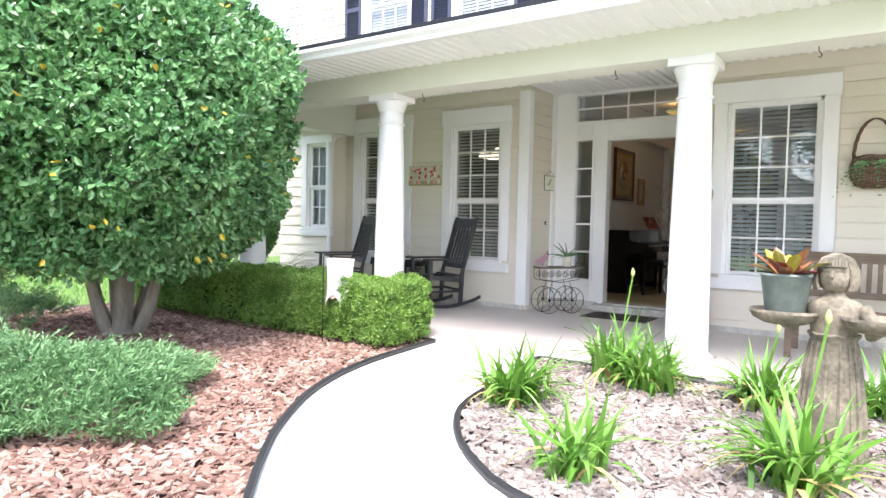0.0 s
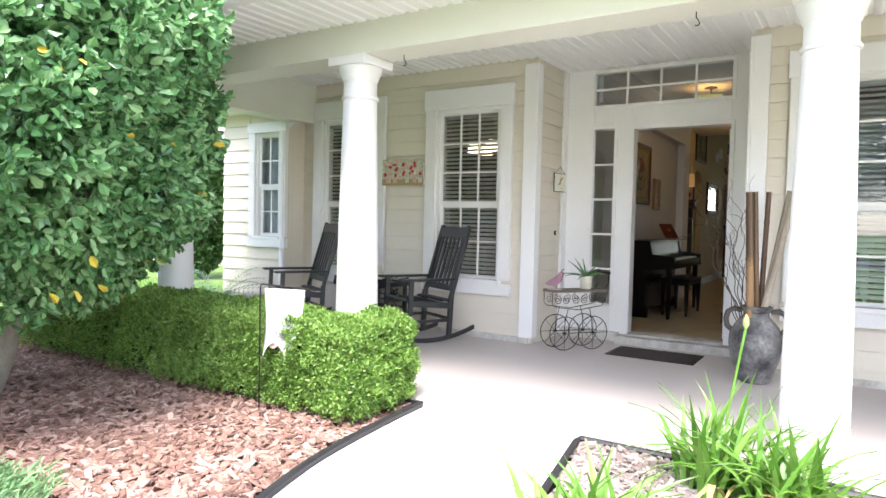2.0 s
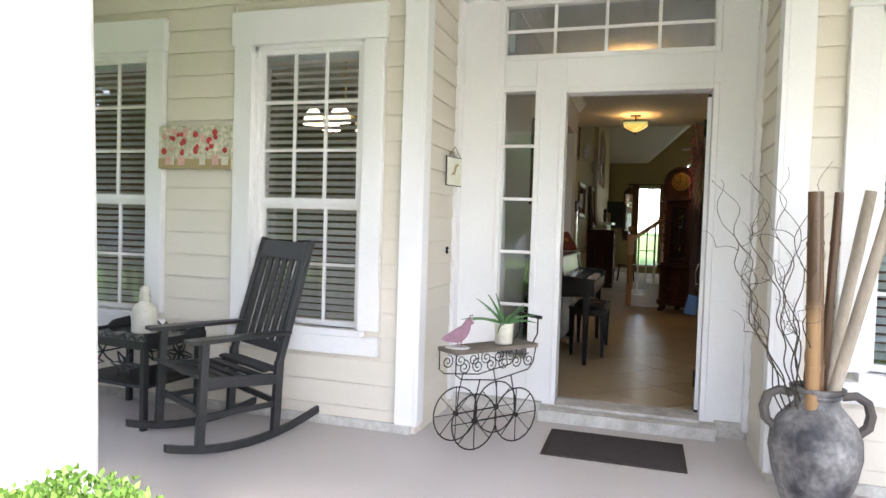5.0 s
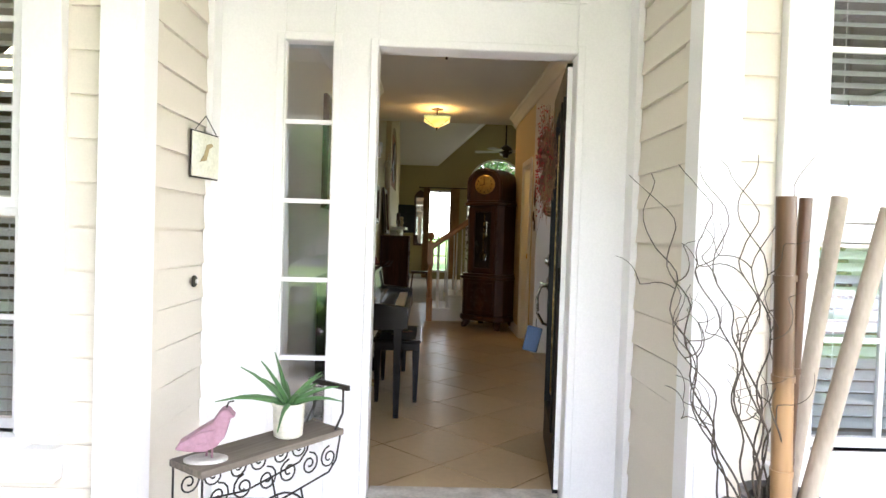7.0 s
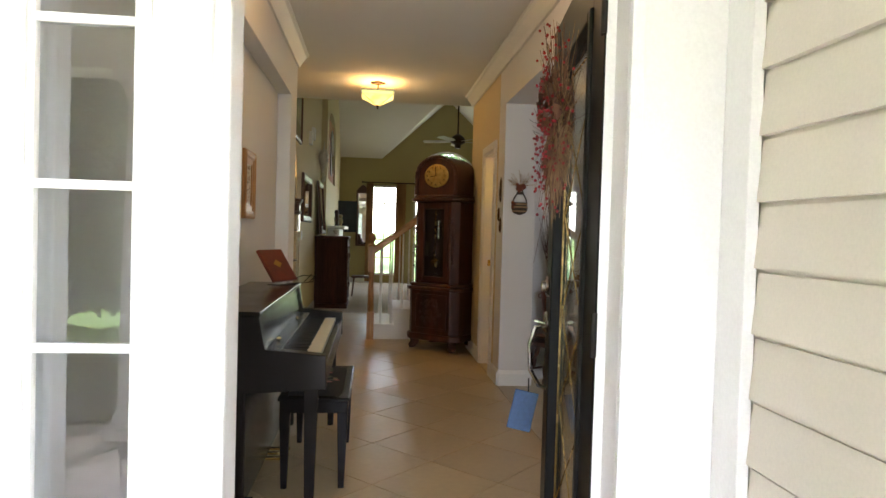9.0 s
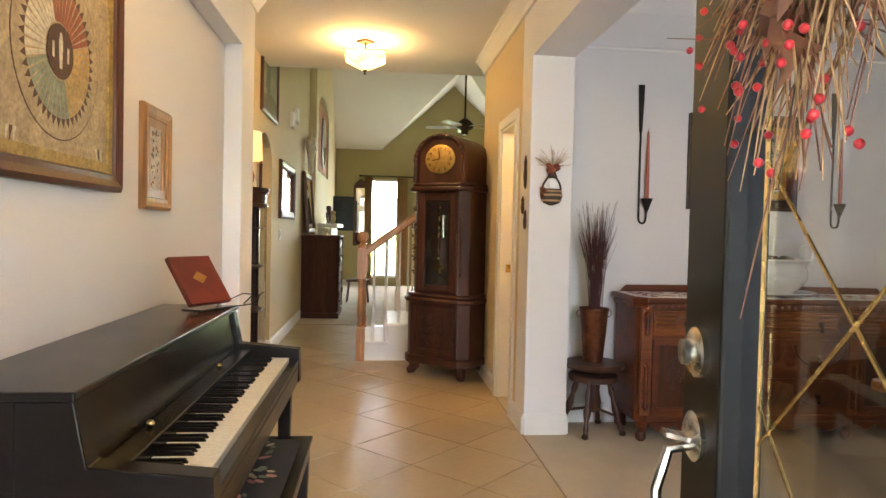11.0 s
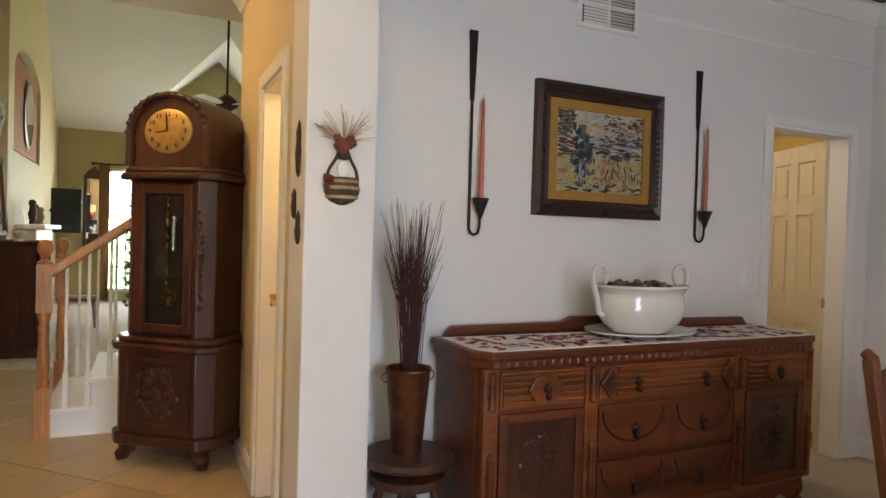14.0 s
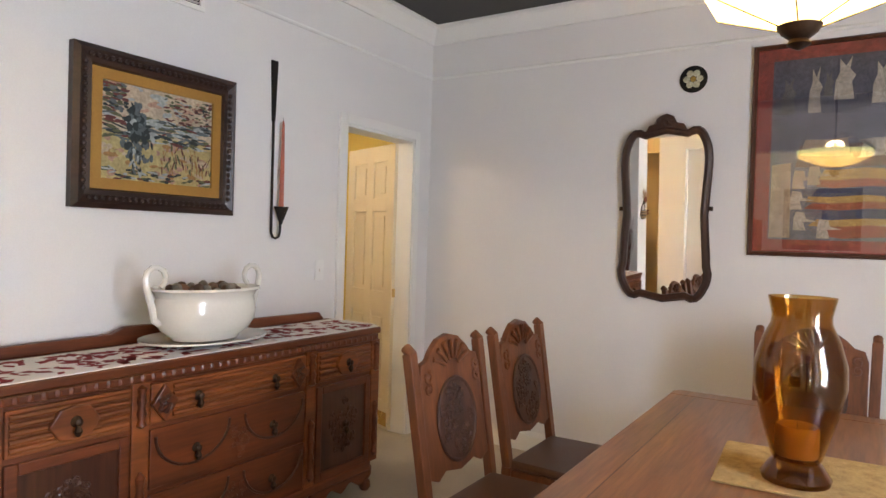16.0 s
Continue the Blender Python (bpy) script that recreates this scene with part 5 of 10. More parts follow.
for k in range(30):
    a, b, r = rng.uniform(-0.25, 0.25), rng.uniform(-0.04, 0.115), rng.uniform(0.010, 0.025)
    part("flower", Shape().lathe([(r, 0), (r * 0.8, 0.003), (0.002, 0.004)], 9, pose(a, -0.0215 - 0.0003 * k, b, 90, 0, 0)), RED if k % 3 else PINK, fp)
    if k % 5 == 0:
        part("painted_pot", Shape().box(a - 0.022, a + 0.022, -0.0245 - 0.0004 * k, -0.0215, -0.115, -0.05 - 0.0006 * k), PINK if k % 2 else CREAMC, fp)


# plant cart of bent wire
def spiral(c, r, turns, ax=0, n=22, start=0.0, sgn=1):
    out = []
    for k in range(n):
        t = k / (n - 1)
        a, rr = start + sgn * t * turns * 2 * math.pi, r * (1 - 0.82 * t)
        u, w = rr * math.cos(a), rr * math.sin(a)
        out.append((c[0] + (u if ax == 0 else 0), c[1] + (u if ax == 1 else 0), c[2] + w))
    return out


cart = thing("plant_cart", pose(-3.48, 7.08, 0, 0, 0, 52) @ Matrix.Scale(0.945, 4), "black wrought iron plant cart with a wooden shelf", "plant stand")
part("shelf", Shape().prism([(-0.31, -0.09), (0.33, -0.09), (0.33, 0.10), (-0.31, 0.10)], 0.575, 0.60), wood("weathered_grey_shelf", (0.17, 0.14, 0.11), (0.10, 0.08, 0.062), 0.8, 0), cart, "weathered brown wooden shelf", bevel=0.003)
ir = Shape()
for y in (-0.08, 0.09):
    ir.tube([(-0.30, y, 0.575), (-0.30, y, 0.46), (-0.26, y, 0.43), (0.0, y, 0.40), (0.26, y, 0.44), (0.30, y, 0.48), (0.32, y, 0.575)], 0.004, 5)
    for k in range(6):
        ir.tube(spiral((-0.24 + k * 0.1, y, 0.50), 0.045, 1.6, 0, 20, math.pi / 2, 1 if k % 2 else -1), 0.0035, 5)
    ir.tube([(-0.12, y, 0.42), (-0.15, y, 0.3), (-0.16, y, 0.17)], 0.004, 5)
    ir.tube([(0.12, y, 0.42), (0.15, y, 0.3), (0.16, y, 0.17)], 0.004, 5)
    ir.tube([(-0.16, y, 0.17), (0.16, y, 0.17)], 0.004, 5)
ir.tube([(0.29, 0.09, 0.6), (0.33, 0.09, 0.66), (0.33, 0.09, 0.76), (0.31, 0.06, 0.78)], 0.005, 5)
ir.tube([(0.29, -0.08, 0.6), (0.33, -0.08, 0.66), (0.33, -0.08, 0.76)], 0.005, 5)
ir.beam((0.33, -0.11, 0.765), (0.33, 0.12, 0.765), 0.015, 0.02)
part("iron_frame", ir, IRON, cart)
for x in (-0.16, 0.16):
    for y in (-0.09, 0.10):
        wl = Shape()
        wl.tube([(x + 0.165 * math.cos(a), y, 0.17 + 0.165 * math.sin(a)) for a in [2 * math.pi * k / 28 for k in range(29)]], 0.0045, 5)
        for k in range(8):
            a = k * math.pi / 4
            wl.tube([(x, y, 0.17), (x + 0.165 * math.cos(a), y, 0.17 + 0.165 * math.sin(a))], 0.003, 4)
        wl.lathe([(0.014, -0.014), (0.014, 0.014)], 10, pose(x, y, 0.17, 90))
        part("wheel", wl, IRON, cart)
bird = thing("metal_bird", pose(-3.617, 6.905, 0.567, 0, 0, 10) @ Matrix.Scale(0.98, 4), "mauve metal quail figure on the plant cart", "bird figure")
BIRDM = mat("mauve_painted_metal", (0.34, 0.18, 0.23), (0.25, 0.13, 0.165), 0.5, scale=20)
b = Shape()
prof = [(-0.095, 0.045), (-0.05, 0.035), (0.0, 0.035), (0.035, 0.05), (0.06, 0.08), (0.07, 0.115), (0.075, 0.142), (0.092, 0.145), (0.08, 0.157), (0.07, 0.172), (0.05, 0.172), (0.035, 0.155), (0.02, 0.13), (-0.03, 0.10), (-0.07, 0.07)]
b.prism(prof, -0.03, 0.03, Matrix(((1, 0, 0, 0), (0, 0, -1, 0), (0, 1, 0, 0), (0, 0, 0, 1))))
part("body", b, BIRDM, bird, bevel=0.012)
part("wing", Shape().prism([(-0.085, 0.062), (-0.02, 0.06), (0.03, 0.075), (0.03, 0.11), (-0.02, 0.10)], -0.038, 0.038, Matrix(((1, 0, 0, 0), (0, 0, -1, 0), (0, 1, 0, 0), (0, 0, 0, 1)))), BIRDM, bird, bevel=0.004)
part("crest", Shape().tube([(0.06, 0, 0.168), (0.068, 0, 0.19), (0.085, 0, 0.193)], 0.003, 5), IRON, bird)
part("leg", Shape().tube([(0.0, 0.01, 0.04), (0.0, 0.01, 0.01)], 0.004, 5).tube([(0.02, -0.01, 0.045), (0.02, -0.01, 0.01)], 0.004, 5), BIRDM, bird)
part("base", Shape().lathe([(0.07, 0), (0.07, 0.006), (0.06, 0.01)], 20, None, 1.0, 0.7), SILLM, bird)
aloe = thing("potted_aloe", pose(-3.41, 7.17, 0.567), "green aloe in a cream pot on the cart", "potted plant")
part("pot", Shape().lathe([(0.045, 0), (0.052, 0.005), (0.058, 0.11), (0.062, 0.118), (0.058, 0.125), (0.05, 0.12), (0.048, 0.10)], 18), CREAMC, aloe, "cream pot with a small painted flowerpot", smooth=True)
part("painted_motif", Shape().prism([(-0.017, 0.03), (0.017, 0.03), (0.022, 0.06), (-0.022, 0.06)], 0.0565, 0.06, Matrix(((0.74, 0, 0.6, 0), (-0.6, 0, 0.0, 0), (0, 1, 0, 0), (0, 0, 0, 1))) @ pose(0, 0, 0)), RED, aloe)
for k in range(15):
    a = k * 2.4
    L, ln = 0.25 + 0.11 * ((k * 7) % 5) / 5, 0.45 + 0.5 * ((k * 3) % 7) / 7
    s = Shape()
    pts = [Vector((math.cos(a) * L * t * ln, math.sin(a) * L * t * ln, 0.11 + L * t * (1.15 - ln) - 0.11 * ln * t * t)) for t in (0, 0.25, 0.5, 0.75, 1.0)]
    part("leaf", s.tube(pts, 0.013, 5, 0.002), leaf_mat("aloe_leaf", (0.06, 0.14, 0.05), (0.09, 0.20, 0.07), (0.13, 0.26, 0.09), 0.4, 0.1) if k == 0 else bpy.data.materials["aloe_leaf"], aloe, smooth=True)

mt = thing("doormat", pose(-2.76, 7.22, 0), "dark brown ribbed doormat at the threshold", "doormat")
MATM = mat("dark_brown_rubber", (0.045, 0.032, 0.028), (0.03, 0.022, 0.02), 0.8, scale=20, fine=200, bump=0.5)
part("base", Shape().box(-0.385, 0.385, -0.235, 0.235, 0.0, 0.01), MATM, mt, bevel=0.003)
rib = Shape()
for k in range(20):
    rib.box(-0.35, 0.35, -0.21 + k * 0.0215, -0.21 + k * 0.0215 + 0.011, 0.01, 0.015)
part("ribs", rib, MATM, mt)

# large jar with bamboo and curly willow
jar = thing("amphora_jar", pose(-1.87, 6.68, 0) @ Matrix.Diagonal((1.0, 1.0, 0.91, 1.0)), "grey weathered two-handled clay jar on the porch", "jar")
JARM = mat("weathered_grey_clay", (0.25, 0.235, 0.225), (0.035, 0.033, 0.036), 0.6, scale=7, fine=40, bump=0.35, depth=0.004, fine_amt=0.3)
part("body", Shape().lathe([(0.095, 0), (0.11, 0.01), (0.135, 0.08), (0.17, 0.2), (0.19, 0.32), (0.185, 0.40), (0.16, 0.47), (0.12, 0.525), (0.095, 0.555), (0.09, 0.585), (0.10, 0.60), (0.094, 0.61), (0.112, 0.625), (0.115, 0.64), (0.10, 0.645), (0.085, 0.63), (0.08, 0.5)], 36), JARM, jar, smooth=True)
for sx in (-1, 1):
    part("handle", Shape().tube([(sx * 0.10, 0, 0.60), (sx * 0.155, 0, 0.61), (sx * 0.20, 0, 0.58), (sx * 0.215, 0, 0.52), (sx * 0.205, 0, 0.46), (sx * 0.165, 0, 0.42)], 0.022, 8), mat("dark_clay_handle", (0.10, 0.085, 0.075), (0.06, 0.05, 0.045), 0.6) if sx < 0 else bpy.data.materials["dark_clay_handle"], jar, smooth=True)
part("crest_mark", Shape().box(-0.022, 0.022, -0.186, -0.178, 0.375, 0.381).box(-0.003, 0.003, -0.187, -0.178, 0.36, 0.396).box(-0.03, -0.024, -0.185, -0.175, 0.37, 0.392).box(0.024, 0.03, -0.185, -0.175, 0.37, 0.392), JARM, jar)
BAMB = [mat("dark_bamboo", (0.13, 0.06, 0.028), (0.06, 0.028, 0.014), 0.35, scale=6, stretch=(1, 1, 0.15)), mat("tan_bamboo", (0.22, 0.12, 0.055), (0.12, 0.06, 0.028), 0.35, scale=6, stretch=(1, 1, 0.15)), mat("pale_driftwood_pole", (0.42, 0.35, 0.28), (0.27, 0.22, 0.17), 0.8, scale=8, stretch=(1, 1, 0.3))]


TWO = mat("two_toned_bamboo", (0.16, 0.085, 0.04), (0.08, 0.04, 0.02), 0.35, scale=6, stretch=(1, 1, 0.15))
tn_, tl_ = TWO.node_tree.nodes, TWO.node_tree.links
ts_ = tn_.new("ShaderNodeSeparateXYZ")
tl_.new(tn_.new("ShaderNodeNewGeometry").outputs["Position"], ts_.inputs[0])
tr_ = tn_.new("ShaderNodeMapRange")
tr_.inputs["From Min"].default_value, tr_.inputs["From Max"].default_value = 0.88, 0.98
tl_.new(ts_.outputs["Z"], tr_.inputs["Value"])
tm_ = tn_.new("ShaderNodeMixRGB")
tm_.inputs[1].default_value = (0.30, 0.17, 0.075, 1)
tl_.new(tr_.outputs[0], tm_.inputs[0])
tl_.new(next(k for k in tn_ if k.bl_idname == "ShaderNodeHueSaturation").outputs[0], tm_.inputs[2])
tl_.new(tm_.outputs[0], tn_["Principled BSDF"].inputs["Base Color"])


JAR_SHIFT = Vector((-0.02, 0.24, 0.015))


def pole(base, top, r, material, label, nodes=True):
    s = Shape()
    a, b = Vector(base) + JAR_SHIFT, Vector(top) + JAR_SHIFT
    s.tube([a, b], r, 12, r * 0.92)
    if nodes:
        for t in (0.18, 0.42, 0.62, 0.83):
            q = a.lerp(b, t)
            d = (b - a).normalized()
            s.tube([q - d * 0.009, q - d * 0.003, q + d * 0.003, q + d * 0.009], r * 1.07, 12, r * 1.07)
    ob = part("bamboo_pole", s, material, None, smooth=True)
    return tagged(ob, label, "bamboo pole", "poles in the jar")


pole((-1.87, 6.38, 0.1), (-1.92, 6.35, 1.435), 0.030, TWO, "two-toned brown bamboo pole standing in the jar")
pole((-1.83, 6.42, 0.1), (-1.89, 6.42, 1.44), 0.022, BAMB[1], "tan bamboo pole standing in the jar")
pole((-1.84, 6.46, 0.1), (-1.80, 6.46, 1.44), 0.020, BAMB[0], "thin brown bamboo pole standing in the jar")
pole((-1.89, 6.42, 0.1), (-1.62, 6.36, 1.41), 0.026, BAMB[2], "pale weathered pole leaning in the jar", False)
pole((-1.88, 6.46, 0.1), (-1.66, 6.52, 1.45), 0.026, BAMB[2], "pale weathered pole leaning in the jar", False)
tw = thing("curly_willow", pose(-1.92, 6.66, 0.3), "bunch of dark curly willow twigs in the jar", "twigs")
r2 = np.random.default_rng(21)
TWIG = mat("dark_twig", (0.07, 0.05, 0.035), (0.04, 0.03, 0.02), 0.8, scale=30)
for k in range(11):
    p, s, dv = Vector((r2.uniform(-0.04, 0.04), r2.uniform(-0.04, 0.04), 0)), Shape(), Vector((r2.uniform(-0.5, -0.12) if k < 9 else r2.uniform(0.0, 0.08), r2.uniform(-0.14, 0.08), 1.0)).normalized()
    pts, a, spin = [p.copy()], r2.uniform(0, 6), r2.choice((-1, 1)) * r2.uniform(0.5, 0.8)
    nseg = 46 if k < 7 else 34
    for i in range(nseg):
        a += spin + r2.normal(0.0, 0.25)
        if r2.random() < 0.08:
            spin = -spin
        w = 0.08 + 0.75 * (i / nseg)
        dv2 = dv + Vector((math.cos(a) * w, math.sin(a) * w * 0.8, 0))
        p = p + dv2.normalized() * 0.030
        pts.append(p.copy())
    s.tube(pts, 0.0042, 5, 0.001)
    for j in (18, 26, 33):
        if j < len(pts) - 5:
            q, sub, a2 = pts[j].copy(), [], r2.uniform(0, 6)
            d2 = Vector((r2.uniform(-0.8, 0.4), r2.uniform(-0.5, 0.5), r2.uniform(0.3, 0.9))).normalized()
            for i in range(12):
                sub.append(q.copy())
                a2 += 0.7
                q = q + (d2 + Vector((math.cos(a2), 0.5 * math.sin(a2), math.sin(a2))) * 0.7).normalized() * 0.02
            s.tube(sub, 0.002, 4, 0.0007)
    part("twig", s, TWIG, tw)

# wall plaque, bell
pl = thing("wall_plaque", pose(-3.866, 7.55, 1.61, 0, 0, -12), "small white tile plaque with a black frame on the recess wall", "plaque")
part("tile", Shape().box(0, 0.012, -0.098, 0.098, -0.09, 0.09), mat("pale_glazed_tile", (0.74, 0.73, 0.62), (0.68, 0.66, 0.52), 0.3, scale=14), pl, bevel=0.003)
part("plaque_frame", Shape().box(0, 0.005, -0.104, -0.098, -0.096, 0.096).box(0, 0.005, 0.098, 0.104, -0.096, 0.096).box(0, 0.005, -0.098, 0.098, -0.096, -0.09).box(0, 0.005, -0.098, 0.098, 0.09, 0.096), IRON, pl)
part("painted_figure", Shape().prism([(-0.05, -0.03), (0.0, -0.02), (0.02, 0.03), (0.05, 0.045), (0.035, 0.055), (0.0, 0.045), (-0.02, 0.0)], 0.0125, 0.0135, Matrix(((0, 0, 1, 0), (1, 0, 0, 0), (0, 1, 0, 0), (0, 0, 0, 1)))), OCHRE, pl)
part("hanging_wire", Shape().tube([(0.008, -0.08, 0.097), (0.006, 0, 0.165), (0.008, 0.08, 0.097)], 0.002, 4), IRON, pl)
bell = thing("door_bell", pose(-3.884, 7.51, 1.09), "small black round doorbell on the recess wall", "doorbell")
part("plate", Shape().lathe([(0.024, 0), (0.024, 0.008), (0.018, 0.012)], 18, pose(0, 0, 0, 0, 90, 0)), IRON, bell, smooth=True)
part("button", Shape().lathe([(0.009, 0.012), (0.009, 0.018), (0.004, 0.02)], 12, pose(0, 0, 0, 0, 90, 0)), WHITE, bell, smooth=True)
for x in (-6.0, -3.95, -2.02, -0.6):
    h = thing("ceiling_hook", pose(x, 4.9, 2.325), "small black screw hook under the porch beam", "hook", "plant hooks on the beam")
    part("hook", Shape().tube([(0, 0, 0), (0, 0, -0.03), (0.012, 0, -0.045), (0.02, 0, -0.06), (0.012, 0, -0.075), (-0.004, 0, -0.07)], 0.003, 5), IRON, h)

# garden flag
fl = thing("garden_flag", pose(-4.36, 4.0, -0.06, 0, 0, 20), "white garden flag with a pink flower on a black stand", "garden flag")
part("pole", Shape().tube([(0, 0, 0), (0, 0, 0.80), (0.01, 0, 0.82), (0.33, 0, 0.80)], 0.005, 6), IRON, fl)
fv, ff = [], []
for i in range(13):
    for j in range(15):
        u, w = i / 12, j / 14
        drop = 0.44 - 0.10 * abs(math.sin(u * math.pi * 1.5)) * 1.0
        fv.append((0.03 + 0.27 * u * (1 - 0.18 * w), 0.02 * math.sin(u * 9 + w * 3) * w + 0.03 * w * math.sin(5 * w), 0.795 - drop * w))
ff = [(i * 15 + j, i * 15 + j + 1, (i + 1) * 15 + j + 1, (i + 1) * 15 + j) for i in range(12) for j in range(14)]
cl = part("cloth", Shape().add(fv, ff), mat("white_flag_cloth", (0.64, 0.62, 0.62), (0.54, 0.53, 0.53), 0.8, scale=14, fine=300), fl, smooth=True, fix=False)
sm = cl.modifiers.new("cloth_thickness", "SOLIDIFY")
sm.thickness = 0.0015
part("printed_motif", Shape().lathe([(0.03, 0), (0.022, 0.002)], 10, pose(0.10, -0.022, 0.455, 90, 0, 0)), PINK, fl)
word = bpy.data.curves.new("printed_word", "FONT")
word.body, word.size, word.extrude = "Happy", 0.06, 0.0004
word.materials.append(mat("dark_grey_print", (0.16, 0.16, 0.17), None, 0.8))
wo = new("printed_word", word)
wo.parent = fl
wo.matrix_local = pose(0.09, -0.024, 0.50, 90, 0, 0)
for a, b, c2, d2 in ((0.12, 0.70, 0.19, 0.62), (0.20, 0.73, 0.17, 0.60), (0.13, 0.62, 0.22, 0.66), (0.16, 0.56, 0.25, 0.55)):
    part("printed_stroke", Shape().beam((a, -0.021, b), (c2, -0.021, d2), 0.003, 0.006), mat("grey_print", (0.35, 0.36, 0.34), None, 0.8) if "grey_print" not in bpy.data.materials else bpy.data.materials["grey_print"], fl)

# bench
WOODG = wood("weathered_brown_bench", (0.20, 0.145, 0.10), (0.12, 0.085, 0.06), 0.75, 0)
be = thing("wooden_bench", pose(-0.22, 6.25, 0), "weathered brown wooden slatted bench against the porch wall", "bench")
for x in (-0.62, 0.62):
    part("front_leg", Shape().beam((x, -0.27, 0), (x, -0.27, 0.60), 0.05, 0.05, (0, 1, 0)), WOODG, be, bevel=0.004)
    part("back_leg", Shape().beam((x, 0.22, 0), (x, 0.20, 0.42), 0.05, 0.05, (0, 1, 0)).beam((x, 0.20, 0.42), (x, 0.30, 0.86), 0.05, 0.05, (0, 1, 0)), WOODG, be, bevel=0.004)
    part("arm", Shape().beam((x, -0.32, 0.61), (x, 0.25, 0.62), 0.06, 0.028), WOODG, be, bevel=0.004)
for k in range(6):
    part("seat_slat", Shape().beam((-0.66, -0.26 + k * 0.085, 0.42 - 0.008 * k), (0.66, -0.26 + k * 0.085, 0.42 - 0.008 * k), 0.07, 0.022), WOODG, be, bevel=0.003)
part("top_rail", Shape().beam((-0.62, 0.295, 0.84), (0.62, 0.295, 0.84), 0.03, 0.09), WOODG, be, bevel=0.004)
part("low_rail", Shape().beam((-0.62, 0.22, 0.52), (0.62, 0.22, 0.52), 0.03, 0.06), WOODG, be, bevel=0.004)
for k in range(15):
    part("back_slat", Shape().beam((-0.56 + k * 0.08, 0.225, 0.53), (-0.56 + k * 0.08, 0.29, 0.82), 0.04, 0.014, (0, 1, 0)), WOODG, be)

# statue with a planter
STONE = mat("mossy_cast_stone", (0.23, 0.19, 0.14), (0.09, 0.08, 0.055), 0.9, scale=9, fine=50, bump=0.6, depth=0.006, fine_amt=0.3)
st = Shape()
st.lathe([(0.19, 0), (0.19, 0.04), (0.165, 0.06), (0.16, 0.2), (0.142, 0.42), (0.122, 0.58), (0.105, 0.68), (0.112, 0.70), (0.106, 0.72), (0.118, 0.78), (0.132, 0.84), (0.11, 0.885), (0.055, 0.91), (0.042, 0.93), (0.04, 0.95)], 28, None, 1.0, 0.82)
for k in range(16):
    a = k * 2 * math.pi / 16 + 0.1 * math.sin(5 * k)
    ca, sa = math.cos(a), 0.82 * math.sin(a)
    st.tube([(0.162 * ca, 0.162 * sa, 0.05), (0.15 * ca, 0.15 * sa, 0.28 + 0.05 * math.sin(3 * k)), (0.128 * ca, 0.128 * sa, 0.52), (0.106 * ca, 0.106 * sa, 0.67)], 0.018, 6, 0.007)
for k in range(12):
    a = k * math.pi / 6
    st.tube([(0.108 * math.cos(a), 0.09 * math.sin(a), 0.705), (0.112 * math.cos(a + 0.3), 0.093 * math.sin(a + 0.3), 0.713), (0.108 * math.cos(a + 0.56), 0.09 * math.sin(a + 0.56), 0.705)], 0.011, 6)
# head, nose and bobbed hair
st.lathe([(0.02, 0.93), (0.05, 0.945), (0.072, 0.985), (0.078, 1.03), (0.07, 1.075), (0.045, 1.105), (0.01, 1.115)], 20, pose(0, -0.008, 0))
st.tube([(0, -0.083, 1.05), (0, -0.094, 1.018), (0, -0.083, 1.01)], 0.009, 6)
for sx in (-1, 1):
    st.tube([(sx * 0.05, -0.066, 1.046), (sx * 0.028, -0.082, 1.052), (sx * 0.012, -0.083, 1.046)], 0.0025, 5)
for k in range(27):
    a = math.pi * (-0.17 + 1.34 * k / 26)
    ca, sa = math.cos(a), math.sin(a)
    st.tube([(0.01 * ca, 0.005 + 0.01 * sa, 1.13), (0.062 * ca, 0.005 + 0.062 * sa, 1.105), (0.088 * ca, 0.005 + 0.084 * sa, 1.05), (0.094 * ca, 0.005 + 0.088 * sa, 0.985), (0.082 * ca, 0.005 + 0.078 * sa, 0.95)], 0.014, 6, 0.01)
for k in range(9):
    x = -0.06 + 0.015 * k
    st.tube([(x * 0.3, -0.01, 1.128), (x * 0.8, -0.06, 1.11), (x, -0.082 + 0.25 * abs(x) ** 1.4, 1.068)], 0.012, 6, 0.008)
for sx in (-1, 1):
    st.tube([(sx * 0.115, 0, 0.855), (sx * 0.165, -0.02, 0.785), (sx * 0.18, -0.07, 0.735), (sx * 0.22, -0.10, 0.77)], 0.042, 10, 0.03)
    st.lathe([(0.03, 0.74), (0.10, 0.75), (0.15, 0.775), (0.17, 0.81), (0.165, 0.825), (0.14, 0.80), (0.03, 0.79)], 20, pose(sx * 0.215, -0.08, 0), 1.0, 0.8)
stat = part("garden_statue", st, STONE, None, smooth=True)
stat.matrix_world = pose(-0.34, 3.45, -0.06, 0, 0, -10) @ Matrix.Diagonal((0.95, 0.95, 0.91, 1.0))
tagged(stat, "weathered stone figure holding two shallow bowls among lilies", "statue")
pot = thing("croton_planter", pose(-0.55, 3.41, 0.665), "grey-green pot of red and yellow croton on the statue's bowl", "potted plant")
part("pot", Shape().lathe([(0.085, 0), (0.09, 0.01), (0.115, 0.19), (0.12, 0.195), (0.112, 0.205), (0.10, 0.19)], 24), mat("grey_green_pot", (0.15, 0.175, 0.155), (0.09, 0.105, 0.09), 0.6, scale=14), pot, smooth=True)
part("potting_soil", Shape().lathe([(0.10, 0.17), (0.06, 0.185), (0.01, 0.187)], 18), SOIL, pot)
